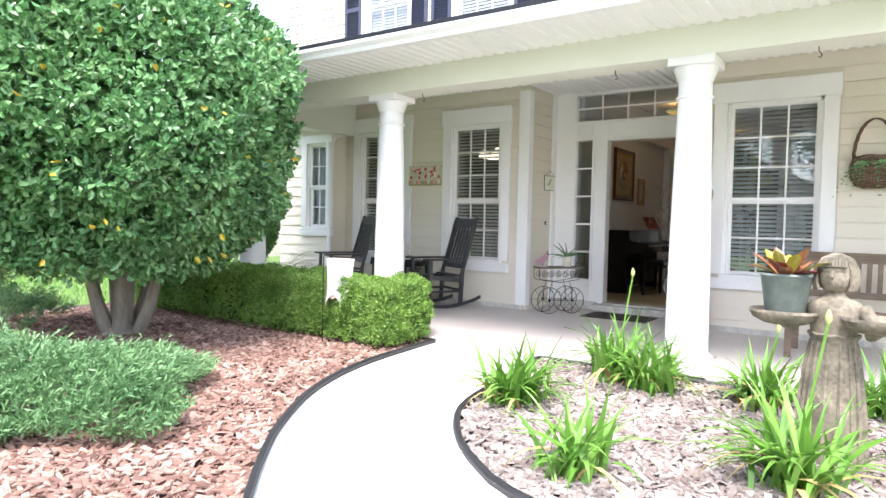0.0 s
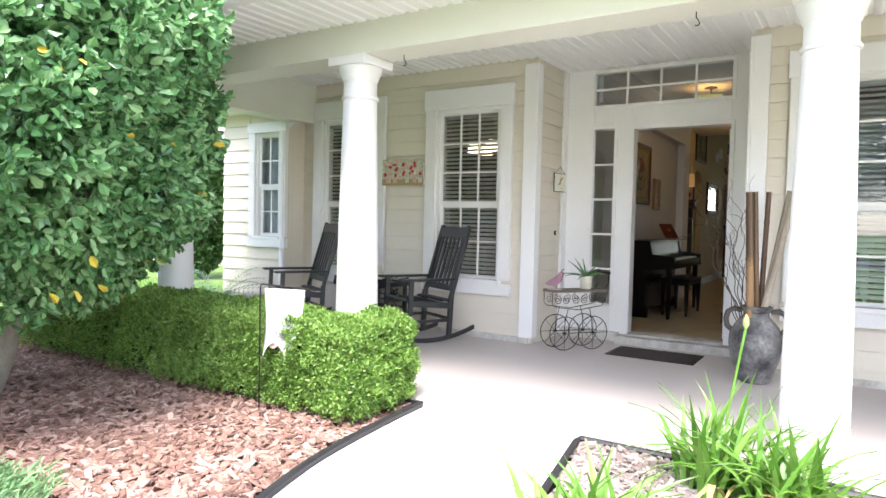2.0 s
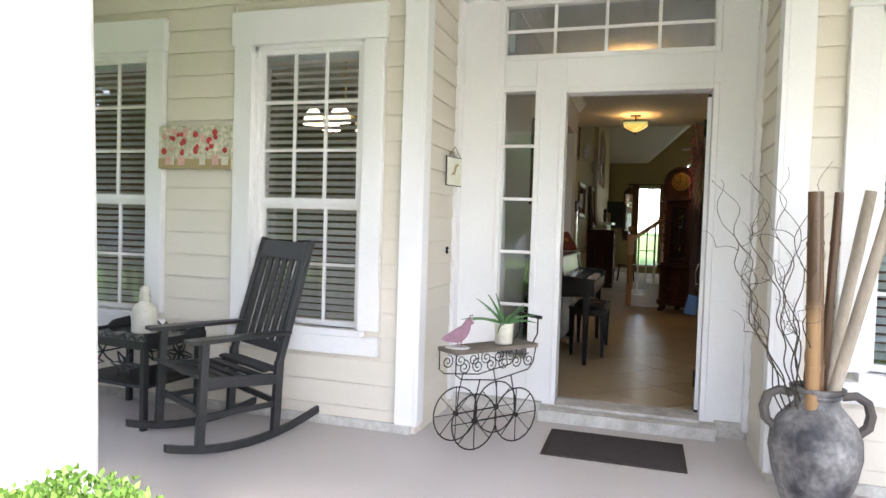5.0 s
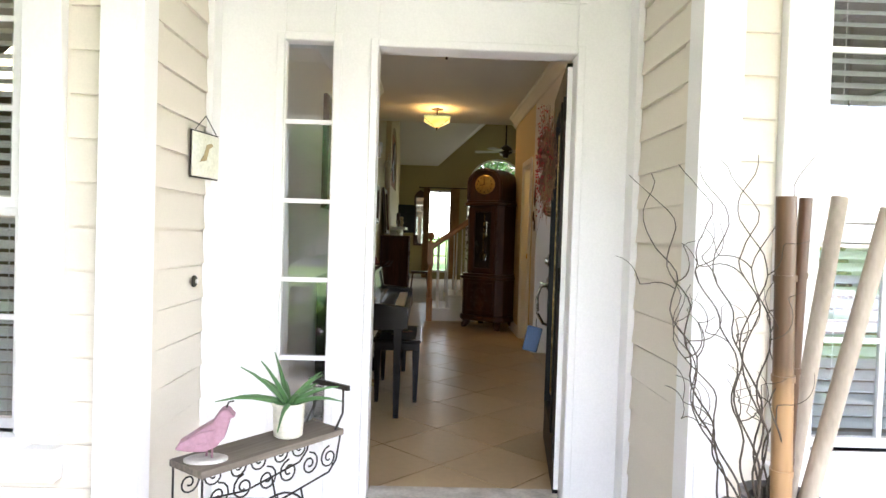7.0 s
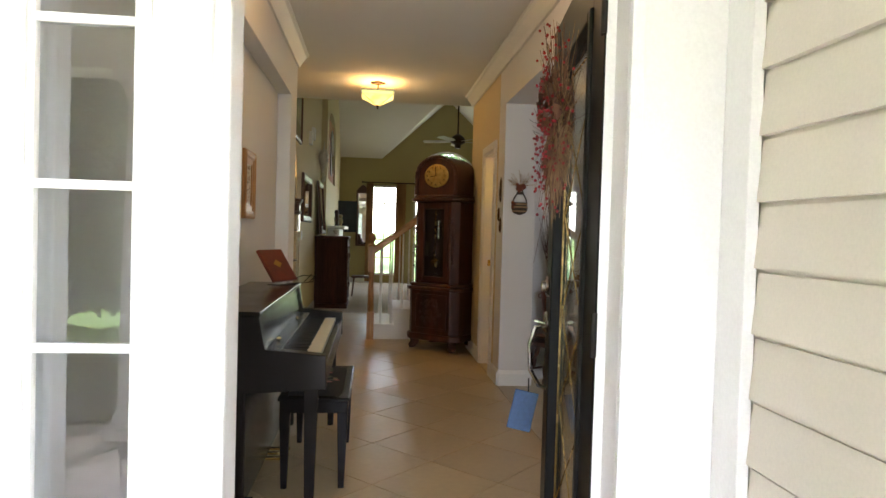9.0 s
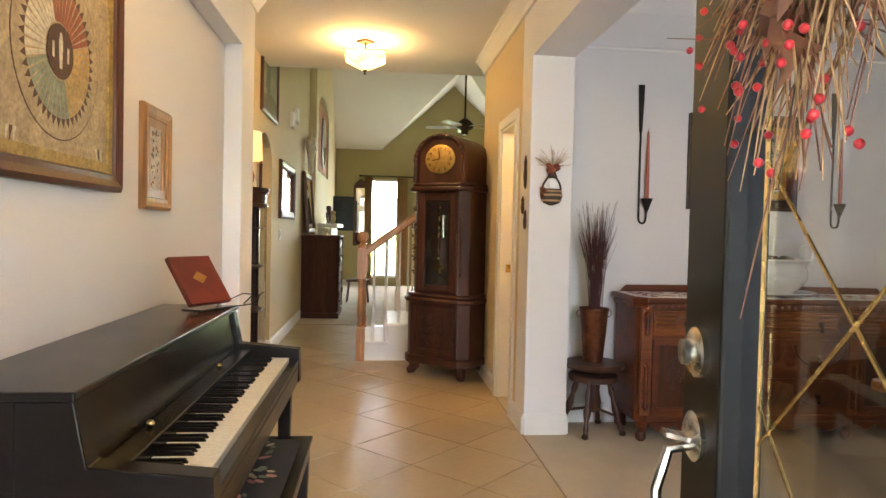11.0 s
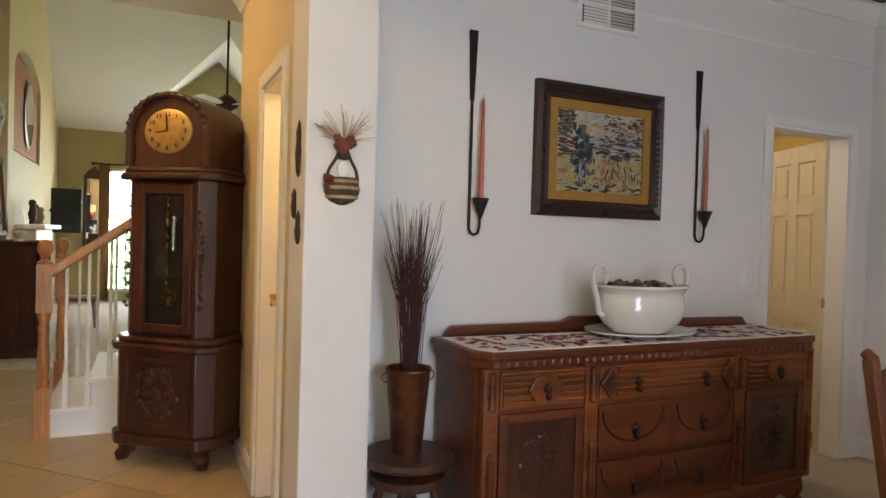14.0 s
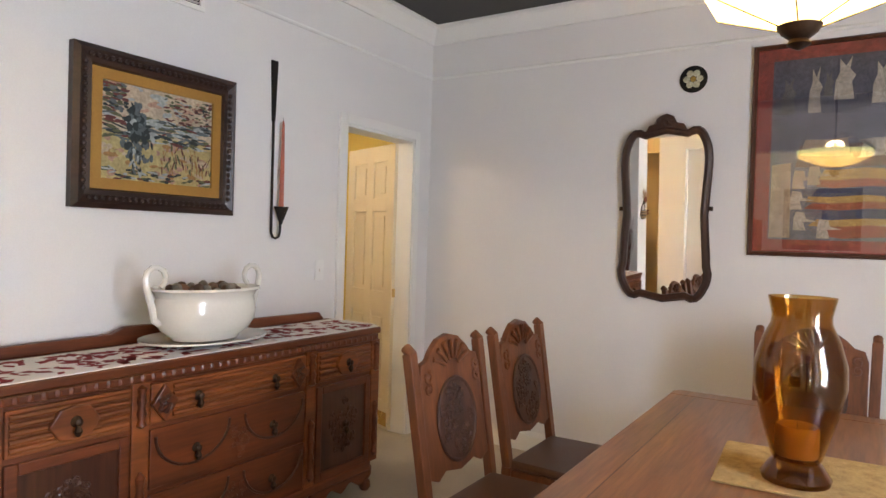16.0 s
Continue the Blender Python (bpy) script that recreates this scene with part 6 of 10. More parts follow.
LFC = [mat("croton_red_leaf", (0.24, 0.05, 0.03), (0.12, 0.025, 0.02), 0.35, scale=30), mat("croton_yellow_leaf", (0.40, 0.34, 0.05), (0.20, 0.24, 0.04), 0.35, scale=30), mat("croton_orange_leaf", (0.34, 0.13, 0.05), (0.16, 0.06, 0.03), 0.35, scale=30)]
for k in range(20):
    a, el, L = k * 2.4, 0.35 + 0.9 * ((k * 5) % 9) / 9, 0.16 + 0.07 * ((k * 3) % 4) / 4
    d, s = Vector((math.cos(a) * math.cos(el), math.sin(a) * math.cos(el), math.sin(el))), Vector((-math.sin(a), math.cos(a), 0))
    o, u = Vector((0.02 * math.cos(a), 0.02 * math.sin(a), 0.18)), Vector((0, 0, 1))
    part("leaf", Shape().add([o, o + d * L * 0.35 + s * 0.03 + u * 0.01, o + d * L * 0.7 + s * 0.028 + u * 0.005, o + d * L - u * 0.02, o + d * L * 0.7 - s * 0.028 + u * 0.005, o + d * L * 0.35 - s * 0.03 + u * 0.01, o + d * L * 0.5],
                             [(0, 1, 6), (1, 2, 6), (2, 3, 6), (3, 4, 6), (4, 5, 6), (5, 0, 6)]), LFC[k % 3], pot, fix=False)
# hanging wall basket with fern
wb = thing("wall_basket", pose(-0.32, 6.98, 1.62), "brown twig wall basket with green fern fronds", "wall basket")
s = Shape()
for k in range(13):
    a0 = -0.16 + k * 0.0267
    s.tube([(a0, 0.0, 0.14), (a0 * 1.15, -0.07, 0.06), (a0 * 1.05, -0.085, -0.06), (a0 * 0.5, -0.05, -0.15)], 0.008, 5)
for k in range(15):
    z = 0.145 - 0.02 * k
    r = 0.19 * math.sqrt(max(0.05, 1 - ((z - 0.01) / 0.185) ** 2)) + 0.004 * (k % 2)
    s.tube([(r * math.cos(a), -0.09 * math.sin(a) - 0.006 * math.sin(9 * a + k), z + 0.006 * math.sin(4 * a + 2 * k)) for a in [math.pi * q / 14 for q in range(15)]], 0.0095, 5)
for ph in (0.0, 2.1, 4.2):
    s.tube([(-0.16 * math.cos(math.pi * q / 24) + 0.011 * math.cos(q * 1.1 + ph), 0.012 * math.sin(q * 1.1 + ph) - 0.012, 0.13 + 0.36 * math.sin(math.pi * q / 24)) for q in range(25)], 0.008, 5)
part("wicker", s, mat("brown_grapevine", (0.17, 0.10, 0.06), (0.085, 0.05, 0.032), 0.85, scale=30), wb)
for k in range(14):
    a, L = rng.uniform(-1.2, 1.2), rng.uniform(0.18, 0.32)
    pts = [Vector((0.05 * math.sin(a) + math.sin(a) * L * t, -0.06 - 0.10 * t, 0.1 + 0.12 * t - 0.42 * t * t * L / 0.3)) for t in [q / 8 for q in range(9)]]
    s = Shape()
    for i, q in enumerate(pts[1:]):
        for sg in (-1, 1):
            w = 0.045 * (1 - i / 9)
            s.add([q, q + Vector((sg * w * math.cos(a), -0.01, -0.012)), q + Vector((sg * w * math.cos(a) * 0.9, -0.012, -0.022)), q + Vector((0, 0, -0.012))], [(0, 1, 2, 3)])
    part("fern_frond", s, LEAF_TREE, wb, fix=False)
# sago palm in a planter beyond the porch end
sg = thing("potted_sago_palm", pose(-7.50, 6.2, -0.09) @ Matrix.Scale(1.35, 4), "green sago palm in a grey bowl beside the porch", "potted plant")
part("pot", Shape().lathe([(0.2, 0), (0.3, 0.05), (0.36, 0.22), (0.37, 0.24), (0.34, 0.25), (0.3, 0.22)], 24), mat("grey_bowl_planter", (0.30, 0.29, 0.28), None, 0.8), sg, smooth=True)
for k in range(26):
    a, L, el = k * 2.4, 0.6, 0.25 + 0.8 * ((k * 5) % 11) / 11
    s = Shape()
    for i in range(1, 14):
        t = i / 14
        q = Vector((math.cos(a) * L * t * math.cos(el), math.sin(a) * L * t * math.cos(el), 0.25 + L * t * math.sin(el) - 0.25 * t * t))
        for sgn in (-1, 1):
            e = q + Vector((-math.sin(a) * sgn * 0.09, math.cos(a) * sgn * 0.09, 0.03)) * (1 - 0.5 * t) + Vector((math.cos(a), math.sin(a), 0)) * 0.04
            s.add([q, q + Vector((math.cos(a), math.sin(a), 0)) * 0.012, e], [(0, 1, 2)])
    part("frond", s, LEAF_TREE, sg, fix=False)

# ---------------------------------------------------------------- sidelight, transom, front door
NICKEL = mat("satin_nickel", (0.60, 0.58, 0.54), (0.52, 0.50, 0.46), 0.25, metal=1.0, scale=20, bump=0.02, fine_amt=0.04)
BRASS = mat("polished_brass", (0.70, 0.50, 0.20), (0.60, 0.42, 0.16), 0.25, metal=1.0, scale=20, bump=0.02)
for nm, (x0, x1, z0, z1), cols, rows, lb in (("window_7", SIDE, 1, 5, "narrow white sidelight with five panes beside the front door"), ("window_8", TRANS, 4, 2, "white transom window with eight panes over the front door")):
    w = tagged(new(nm), lb, "window", kind="structure")
    s, e = Shape(), 0.006
    cw, rh = (x1 - x0) / cols, (z1 - z0) / rows
    for i in range(1, cols):
        s.box(x0 + i * cw - 0.01, x0 + i * cw + 0.01, 7.79, 7.815, z0, z1)
    for j in range(1, rows):
        s.box(x0, x1, 7.791, 7.814, z0 + j * rh - 0.01, z0 + j * rh + 0.01)
    s.box(x0, x0 + e, 7.785, 7.82, z0, z1).box(x1 - e, x1, 7.785, 7.82, z0, z1)
    part("muntins", s, WHITE, w)
    me = Shape().box(0.011, cw - 0.011, -0.002, 0.002, 0.011, rh - 0.011).mesh("pane", WGLASS)
    for i in range(cols):
        for j in range(rows):
            o = new("pane", me)
            o.parent, o.location, o.visible_shadow = w, (x0 + i * cw, 7.80, z0 + j * rh), False

dl = tagged(new("door_1"), "open black front door with leaded glass", "door", kind="structure")
dl.matrix_world = pose(-2.275, 7.86, 0.10, 0, 0, 82.5)
# leaf runs from the hinge along local x, its outer face at local +y
dw, dh = 0.89, 2.035
part("door_leaf", Shape().box(0, 0.15, -0.022, 0.022, 0, dh).box(dw - 0.15, dw, -0.022, 0.022, 0, dh).box(0.15, dw - 0.15, -0.022, 0.022, 0, 0.24).box(0.15, dw - 0.15, -0.022, 0.022, dh - 0.15, dh), DOORBLACK, dl, bevel=0.003)
gm = Shape()
for a in (0.15, dw - 0.18):
    gm.box(a, a + 0.03, -0.032, 0.032, 0.24, dh - 0.15)
gm.box(0.18, dw - 0.18, -0.032, 0.032, 0.24, 0.27).box(0.18, dw - 0.18, -0.032, 0.032, dh - 0.18, dh - 0.15)
part("glass_moulding", gm, DOORBLACK, dl, bevel=0.006)
pn = part("pane", Shape().box(0.18, dw - 0.18, -0.003, 0.003, 0.27, dh - 0.18), GLASS, dl)
pn.visible_shadow = False
cm = Shape()
cx0, cx1, cz0, cz1 = 0.18, dw - 0.18, 0.27, dh - 0.18
cm.tube([(cx0 + 0.06, 0.004, cz0 + 0.06), (cx1 - 0.06, 0.004, cz0 + 0.06), (cx1 - 0.06, 0.004, cz1 - 0.06), (cx0 + 0.06, 0.004, cz1 - 0.06), (cx0 + 0.06, 0.004, cz0 + 0.06)], 0.0032, 5)
for k in range(0, 9, 2):
    z = cz0 + 0.06 + k * (cz1 - cz0 - 0.12) / 9
    cm.tube([(cx0 + 0.06, 0.004, z), (cx1 - 0.06, 0.004, z + 0.38)], 0.0022, 4) if z + 0.38 < cz1 else None
    cm.tube([(cx1 - 0.06, 0.004, z), (cx0 + 0.06, 0.004, z + 0.38)], 0.0022, 4) if z + 0.38 < cz1 else None
    if k % 3 == 0:
        cm.tube([(cx0, 0.004, z + 0.1), (cx0 + 0.06, 0.004, z + 0.1)], 0.0035, 4).tube([(cx1, 0.004, z + 0.1), (cx1 - 0.06, 0.004, z + 0.1)], 0.0035, 4)
part("brass_came", cm, BRASS, dl, "brass caming in a diamond lattice")
for z in (0.22, 1.02, 1.82):
    part("hinge", Shape().box(-0.012, 0.03, 0.019, 0.026, z - 0.05, z + 0.05).tube([(-0.008, 0.026, z - 0.055), (-0.008, 0.026, z + 0.055)], 0.008, 8), IRON, dl)
lx = dw - 0.07
part("deadbolt", Shape().lathe([(0.04, 0.022), (0.04, 0.03), (0.032, 0.036), (0.02, 0.036), (0.02, 0.05), (0.012, 0.052)], 24, pose(lx, 0, 1.075, -90, 0, 0)), NICKEL, dl, smooth=True)
hs = Shape().lathe([(0.04, 0.022), (0.04, 0.03), (0.03, 0.036), (0.01, 0.037)], 24, pose(lx, 0, 0.94, -90, 0, 0))
hs.tube([(lx, 0.03, 0.925), (lx - 0.01, 0.07, 0.92), (lx - 0.02, 0.09, 0.86), (lx - 0.015, 0.085, 0.76), (lx, 0.05, 0.70), (lx, 0.022, 0.69)], 0.009, 8)
hs.beam((lx, 0.03, 0.935), (lx + 0.0, 0.075, 0.945), 0.03, 0.008)
part("door_handle", hs, NICKEL, dl, "satin nickel handle set", smooth=True)
part("hinge_edge_strip", Shape().box(-0.004, 0.0, -0.018, 0.018, 0.02, dh - 0.02), WHITE, dl)
tag = thing("blue_tag", dl.matrix_world @ pose(lx - 0.02, 0.09, 0.70), "blue tag hanging from the door handle", "tag")
part("tag_body", Shape().box(-0.004, 0.004, -0.045, 0.045, -0.17, -0.02, pose(0, 0, 0, 12)), mat("blue_card", (0.05, 0.11, 0.24), (0.04, 0.09, 0.2), 0.5), tag, bevel=0.004)
part("cord", Shape().tube([(0, 0, 0.03), (0, 0, -0.03)], 0.003, 5), IRON, tag)
# wreath of twigs and berries on the door's outer face
wr = thing("berry_wreath", dl.matrix_world @ pose(dw / 2 - 0.04, 0.03, 1.56), "twig wreath with red berries hung on the front door", "wreath")
r3 = np.random.default_rng(5)
STRAW = mat("straw_twig", (0.45, 0.30, 0.16), (0.30, 0.18, 0.09), 0.8, scale=30)
BERRY = mat("red_berry", (0.45, 0.02, 0.03), (0.30, 0.01, 0.02), 0.3, scale=20)
LEAFB = mat("brown_dry_leaf", (0.20, 0.085, 0.045), (0.12, 0.05, 0.03), 0.7, scale=20)
sprays = {m_.name: (m_, Shape()) for m_ in (STRAW, LEAFB, TWIG)}
for k in range(820):
    top = r3.random() < 0.5
    a = r3.normal(0, 0.95)
    L = r3.uniform(0.12, 0.30) if top else r3.uniform(0.10, 0.23)
    o = Vector((r3.normal(0, 0.05), r3.random() * 0.04, 0.04 + r3.normal(0, 0.05)))
    d = Vector((math.sin(a), 0.28 * r3.random(), math.cos(a) * (1 if top else -1))).normalized()
    e = o + d * L + Vector((0, 0.0, -0.05 * L))
    m_ = (LEAFB, STRAW, LEAFB, TWIG)[k % 4] if top else (STRAW, STRAW, LEAFB)[k % 3]
    sprays[m_.name][1].tube([o, o.lerp(e, 0.5) + Vector((r3.normal(0, 0.014), 0.012, r3.normal(0, 0.008))), e], 0.0013 if top else 0.0019, 4, 0.0007)
for m_, sh_ in sprays.values():
    tagged(part("twig_filling", sh_, m_, wr), kind="stuff")
bs = Shape().lathe([(0.0012, -0.0046), (0.0036, -0.0028), (0.0046, 0), (0.0036, 0.0028), (0.0012, 0.0046)], 10).mesh("berry", BERRY, True)
for k in range(270):
    a, rr = r3.uniform(0, 2 * math.pi), r3.uniform(0.03, 0.31)
    o = new("berry", bs)
    o.parent, o.location = wr, (math.cos(a) * rr * 0.8, 0.035 + r3.random() * 0.07, 0.05 + math.sin(a) * rr)
for k in range(18):
    a, rr = r3.uniform(0, 6.28), r3.uniform(0.05, 0.2)
    o = Vector((math.cos(a) * rr, 0.06 + 0.03 * r3.random(), 0.05 + math.sin(a) * rr))
    star = []
    for j in range(10):
        r, t = (0.045 if j % 2 == 0 else 0.02), j * math.pi / 5 + a
        star.append(o + Vector((r * math.cos(t), 0.012 * math.sin(3 * t), r * math.sin(t))))
    part("leaf", Shape().add([o + Vector((0, 0.008, 0))] + star, [(0, i + 1, (i + 1) % 10 + 1) for i in range(10)]), LEAFB, wr, fix=False)


# ---------------------------------------------------------------- foyer things
BLACKP = mat("black_piano_lacquer", (0.010, 0.0075, 0.006), (0.007, 0.005, 0.0045), 0.2, scale=3, fine=60, bump=0.0, spec=0.16, fine_amt=0.02)
IVORY = mat("ivory_key", (0.72, 0.68, 0.55), (0.68, 0.63, 0.50), 0.3, scale=20, rnd=0.03)
pi = thing("spinet_piano", pose(-3.64, 9.09, FZ), "black spinet piano against the white wall", "piano")
Y, T = 1.55, 0.93
part("case_back", Shape().box(0, 0.27, 0.006, Y - 0.006, 0.10, T - 0.02), BLACKP, pi, bevel=0.005)
part("lid", Shape().box(-0.005, 0.325, -0.01, Y + 0.01, T - 0.02, T), BLACKP, pi, bevel=0.005)
part("fallboard", Shape().add([(0.305, 0.06, T - 0.022), (0.305, Y - 0.06, T - 0.022), (0.335, Y - 0.06, 0.75), (0.335, 0.06, 0.75), (0.285, 0.06, T - 0.022), (0.285, Y - 0.06, T - 0.022), (0.31, Y - 0.06, 0.74), (0.31, 0.06, 0.74)],
                                 [(0, 1, 2, 3), (7, 6, 5, 4), (0, 4, 5, 1), (1, 5, 6, 2), (2, 6, 7, 3), (3, 7, 4, 0)]), BLACKP, pi, bevel=0.003)
part("fallboard_rail", Shape().box(0.335, 0.40, 0.06, Y - 0.06, 0.715, 0.75), BLACKP, pi, bevel=0.004)
for yy in (0.35, 1.08):
    part("brass_knob", Shape().lathe([(0.006, 0), (0.011, 0.008), (0.008, 0.016), (0.002, 0.018)], 12, pose(0.355, yy, 0.75)), BRASS, pi, smooth=True)
for y0, y1 in ((0, 0.065), (Y - 0.065, Y)):
    part("cheek", Shape().prism([(0.2, 0.1), (0.2, T - 0.022), (0.318, T - 0.022), (0.345, 0.77), (0.60, 0.745), (0.605, 0.6), (0.26, 0.58), (0.24, 0.1)], -y1, -y0, Matrix(((1, 0, 0, 0), (0, 0, -1, 0), (0, 1, 0, 0), (0, 0, 0, 1)))), BLACKP, pi, bevel=0.004)
part("keybed", Shape().box(0.24, 0.60, 0.065, Y - 0.065, 0.60, 0.675), BLACKP, pi, bevel=0.004)
part("key_slip", Shape().box(0.565, 0.60, 0.065, Y - 0.065, 0.675, 0.70), BLACKP, pi, bevel=0.003)
kw = (Y - 0.16) / 52
wk = Shape().box(0.40, 0.56, 0.0006, kw - 0.0006, 0.69, 0.712).mesh("white_key", IVORY)
bk = Shape().add([(0.40, 0, 0.712), (0.497, 0, 0.712), (0.49, 0.001, 0.723), (0.40, 0.001, 0.723), (0.40, 0.011, 0.712), (0.497, 0.011, 0.712), (0.49, 0.010, 0.723), (0.40, 0.010, 0.723)],
                 [(0, 1, 2, 3), (7, 6, 5, 4), (1, 5, 6, 2), (3, 2, 6, 7), (0, 3, 7, 4)]).mesh("black_key", BLACKP)
for k in range(52):
    o = new("white_key", wk)
    o.parent, o.location = pi, (0, 0.08 + k * kw, 0)
    if k % 7 in (0, 2, 3, 5, 6) and k < 51:
        o = new("black_key", bk)
        o.parent, o.location = pi, (0, 0.08 + (k + 1) * kw - 0.0055, 0)
for yy in (0.04, Y - 0.04):
    part("leg", Shape().add([(x * s, y * s, z) for z, s in ((0, 0.6), (0.6, 1.0)) for x, y in ((-0.03, -0.03), (0.03, -0.03), (0.03, 0.03), (-0.03, 0.03))], [(0, 1, 2, 3), (4, 7, 6, 5), (0, 4, 5, 1), (1, 5, 6, 2), (2, 6, 7, 3), (3, 7, 4, 0)], pose(0.54, yy, 0)), BLACKP, pi, bevel=0.003)
for yy in (0, Y - 0.06):
    part("toe_block", Shape().box(0.0, 0.3, yy, yy + 0.06, 0, 0.12), BLACKP, pi, bevel=0.003)
part("pedal", Shape().box(0.24, 0.36, Y / 2 - 0.09, Y / 2 - 0.06, 0.06, 0.07).box(0.24, 0.36, Y / 2 - 0.015, Y / 2 + 0.015, 0.06, 0.07).box(0.24, 0.36, Y / 2 + 0.06, Y / 2 + 0.09, 0.06, 0.07), BRASS, pi)

pb = thing("piano_bench", pose(-3.12, 9.89, FZ), "black piano bench with a floral needlepoint seat", "bench")
part("seat_box", Shape().box(-0.165, 0.165, -0.38, 0.38, 0.38, 0.44), BLACKP, pb, bevel=0.006)
part("seat_rim", Shape().box(-0.175, 0.175, -0.39, 0.39, 0.44, 0.458), BLACKP, pb, bevel=0.006)
cush = Shape()
cush.add([(-0.14 + 0.28 * i / 8, -0.35 + 0.70 * j / 16, 0.456 + 0.03 * math.sin(math.pi * i / 8) ** 0.5 * math.sin(math.pi * j / 16) ** 0.5) for i in range(9) for j in range(17)],
         [(i * 17 + j, (i + 1) * 17 + j, (i + 1) * 17 + j + 1, i * 17 + j + 1) for i in range(8) for j in range(16)])
part("cushion", cush, mat("black_needlepoint", (0.02, 0.018, 0.018), (0.012, 0.011, 0.011), 0.95, fine=300, bump=0.6), pb, smooth=True)
NEED = [mat("needlepoint_tan", (0.34, 0.27, 0.15), None, 0.95, fine=300, bump=0.5), mat("needlepoint_green", (0.12, 0.14, 0.08), None, 0.95, fine=300, bump=0.5), mat("needlepoint_rose", (0.42, 0.18, 0.14), None, 0.95, fine=300, bump=0.5)]
r4 = np.random.default_rng(3)
for k in range(46):
    a, rr = r4.uniform(0, 6.28), math.sqrt(r4.random())
    u, w = 0.10 * rr * math.cos(a), 0.28 * rr * math.sin(a)
    z = 0.457 + 0.03 * math.sqrt(max(0.0, math.sin(math.pi * (u + 0.14) / 0.28) * math.sin(math.pi * (w + 0.35) / 0.70)))
    part("stitched_flower" if k % 4 == 0 else "stitched_leaf", Shape().lathe([(r4.uniform(0.012, 0.024) * (1.2 if k % 4 == 0 else 1), 0.0), (0.009, 0.003), (0.001, 0.0035)], 7, pose(u, w, z, 0, 0, math.degrees(a)), 1.0, 0.5), NEED[2 if k % 8 == 0 else k % 2], pb)
for x in (-0.14, 0.14):
    for y in (-0.35, 0.35):
        part("leg", Shape().add([(a * s, b * s, z) for z, s in ((0, 0.55), (0.38, 1.0)) for a, b in ((-0.026, -0.026), (0.026, -0.026), (0.026, 0.026), (-0.026, 0.026))], [(0, 1, 2, 3), (4, 7, 6, 5), (0, 4, 5, 1), (1, 5, 6, 2), (2, 6, 7, 3), (3, 7, 4, 0)], pose(x, y, 0)), BLACKP, pb, bevel=0.003)

bk_ = thing("leather_album", pose(-3.45, 10.53, FZ + T, 0, 0, -30), "dark red leather album on a wire stand on the piano", "book")
REDL = mat("dark_red_leather", (0.19, 0.028, 0.016), (0.12, 0.016, 0.01), 0.35, scale=10, fine=120, bump=0.25)
tilt = pose(0.06, 0, 0.02, 0, -36, 0)
part("cover", Shape().box(-0.012, 0.012, -0.115, 0.115, 0, 0.235, tilt), REDL, bk_, bevel=0.004)
part("gilt_emblem", Shape().prism([(-0.04, 0.125), (0, 0.095), (0.04, 0.125), (0, 0.155)], 0.012, 0.0135, tilt @ Matrix(((0, 0, 1, 0), (1, 0, 0, 0), (0, 1, 0, 0), (0, 0, 0, 1)))), mat("gilt", (0.45, 0.25, 0.06), None, 0.4, metal=0.5), bk_)
part("stand", Shape().tube([(0.0, -0.1, 0.003), (0.10, -0.1, 0.003), (0.10, 0.24, 0.003), (0.10, 0.26, 0.04), (0.0, 0.26, 0.04), (0.0, 0.1, 0.003), (-0.08, 0.1, 0.2)], 0.003, 5).tube([(0.10, 0.2, 0.003), (0.10, 0.28, 0.05)], 0.003, 5).tube([(0.06, 0.2, 0.003), (0.06, 0.28, 0.05)], 0.003, 5), IRON, bk_)


# ---------------------------------------------------------------- pictures
def frame_of(name, m, w, h, border, depth, material, label, inner=None, innerw=0.0, category="picture"):
    """A framed flat piece; local x across, z up, facing -y, back at y 0."""
    f = thing(name, m, label, category)
    s = Shape()
    prof = [(0, 0), (0, depth * 0.7), (border * 0.25, depth), (border * 0.6, depth * 0.7), (border * 0.85, depth * 0.75), (border, depth * 0.35), (border, 0)]
    cs = [(-w / 2, -h / 2, 1, 1), (w / 2, -h / 2, -1, 1), (w / 2, h / 2, -1, -1), (-w / 2, h / 2, 1, -1)]
    n = len(prof)
    vs = [(x + sx * u, -d, z + sz * u) for x, z, sx, sz in cs for u, d in prof]
    fs = [(c * n + i, c * n + i + 1, ((c + 1) % 4) * n + i + 1, ((c + 1) % 4) * n + i) for c in range(4) for i in range(n - 1)]
    part("picture_frame", s.add(vs, fs), material, f)
    if inner:
        b2 = border + innerw
        t = Shape()
        for x0, x1, z0, z1 in ((-w / 2 + border * 0.9, -w / 2 + b2, -h / 2 + border * 0.9, h / 2 - border * 0.9), (w / 2 - b2, w / 2 - border * 0.9, -h / 2 + border * 0.9, h / 2 - border * 0.9), (-w / 2 + b2, w / 2 - b2, -h / 2 + border * 0.9, -h / 2 + b2), (-w / 2 + b2, w / 2 - b2, h / 2 - b2, h / 2 - border * 0.9)):
            t.box(x0, x1, -depth * 0.5, -0.004, z0, z1)
        part("liner", t, inner, f)
    return f


def flat(f, name, poly, d, material, label=""):
    """A flat painted shape (x, z) at depth d in front of the backing."""
    return part(name, Shape().prism(poly, d, d + 0.0008, Matrix(((1, 0, 0, 0), (0, 0, -1, 0), (0, 1, 0, 0), (0, 0, 0, 1)))), material, f, label)


def rect(x0, x1, z0, z1):
    return [(x0, z0), (x1, z0), (x1, z1), (x0, z1)]


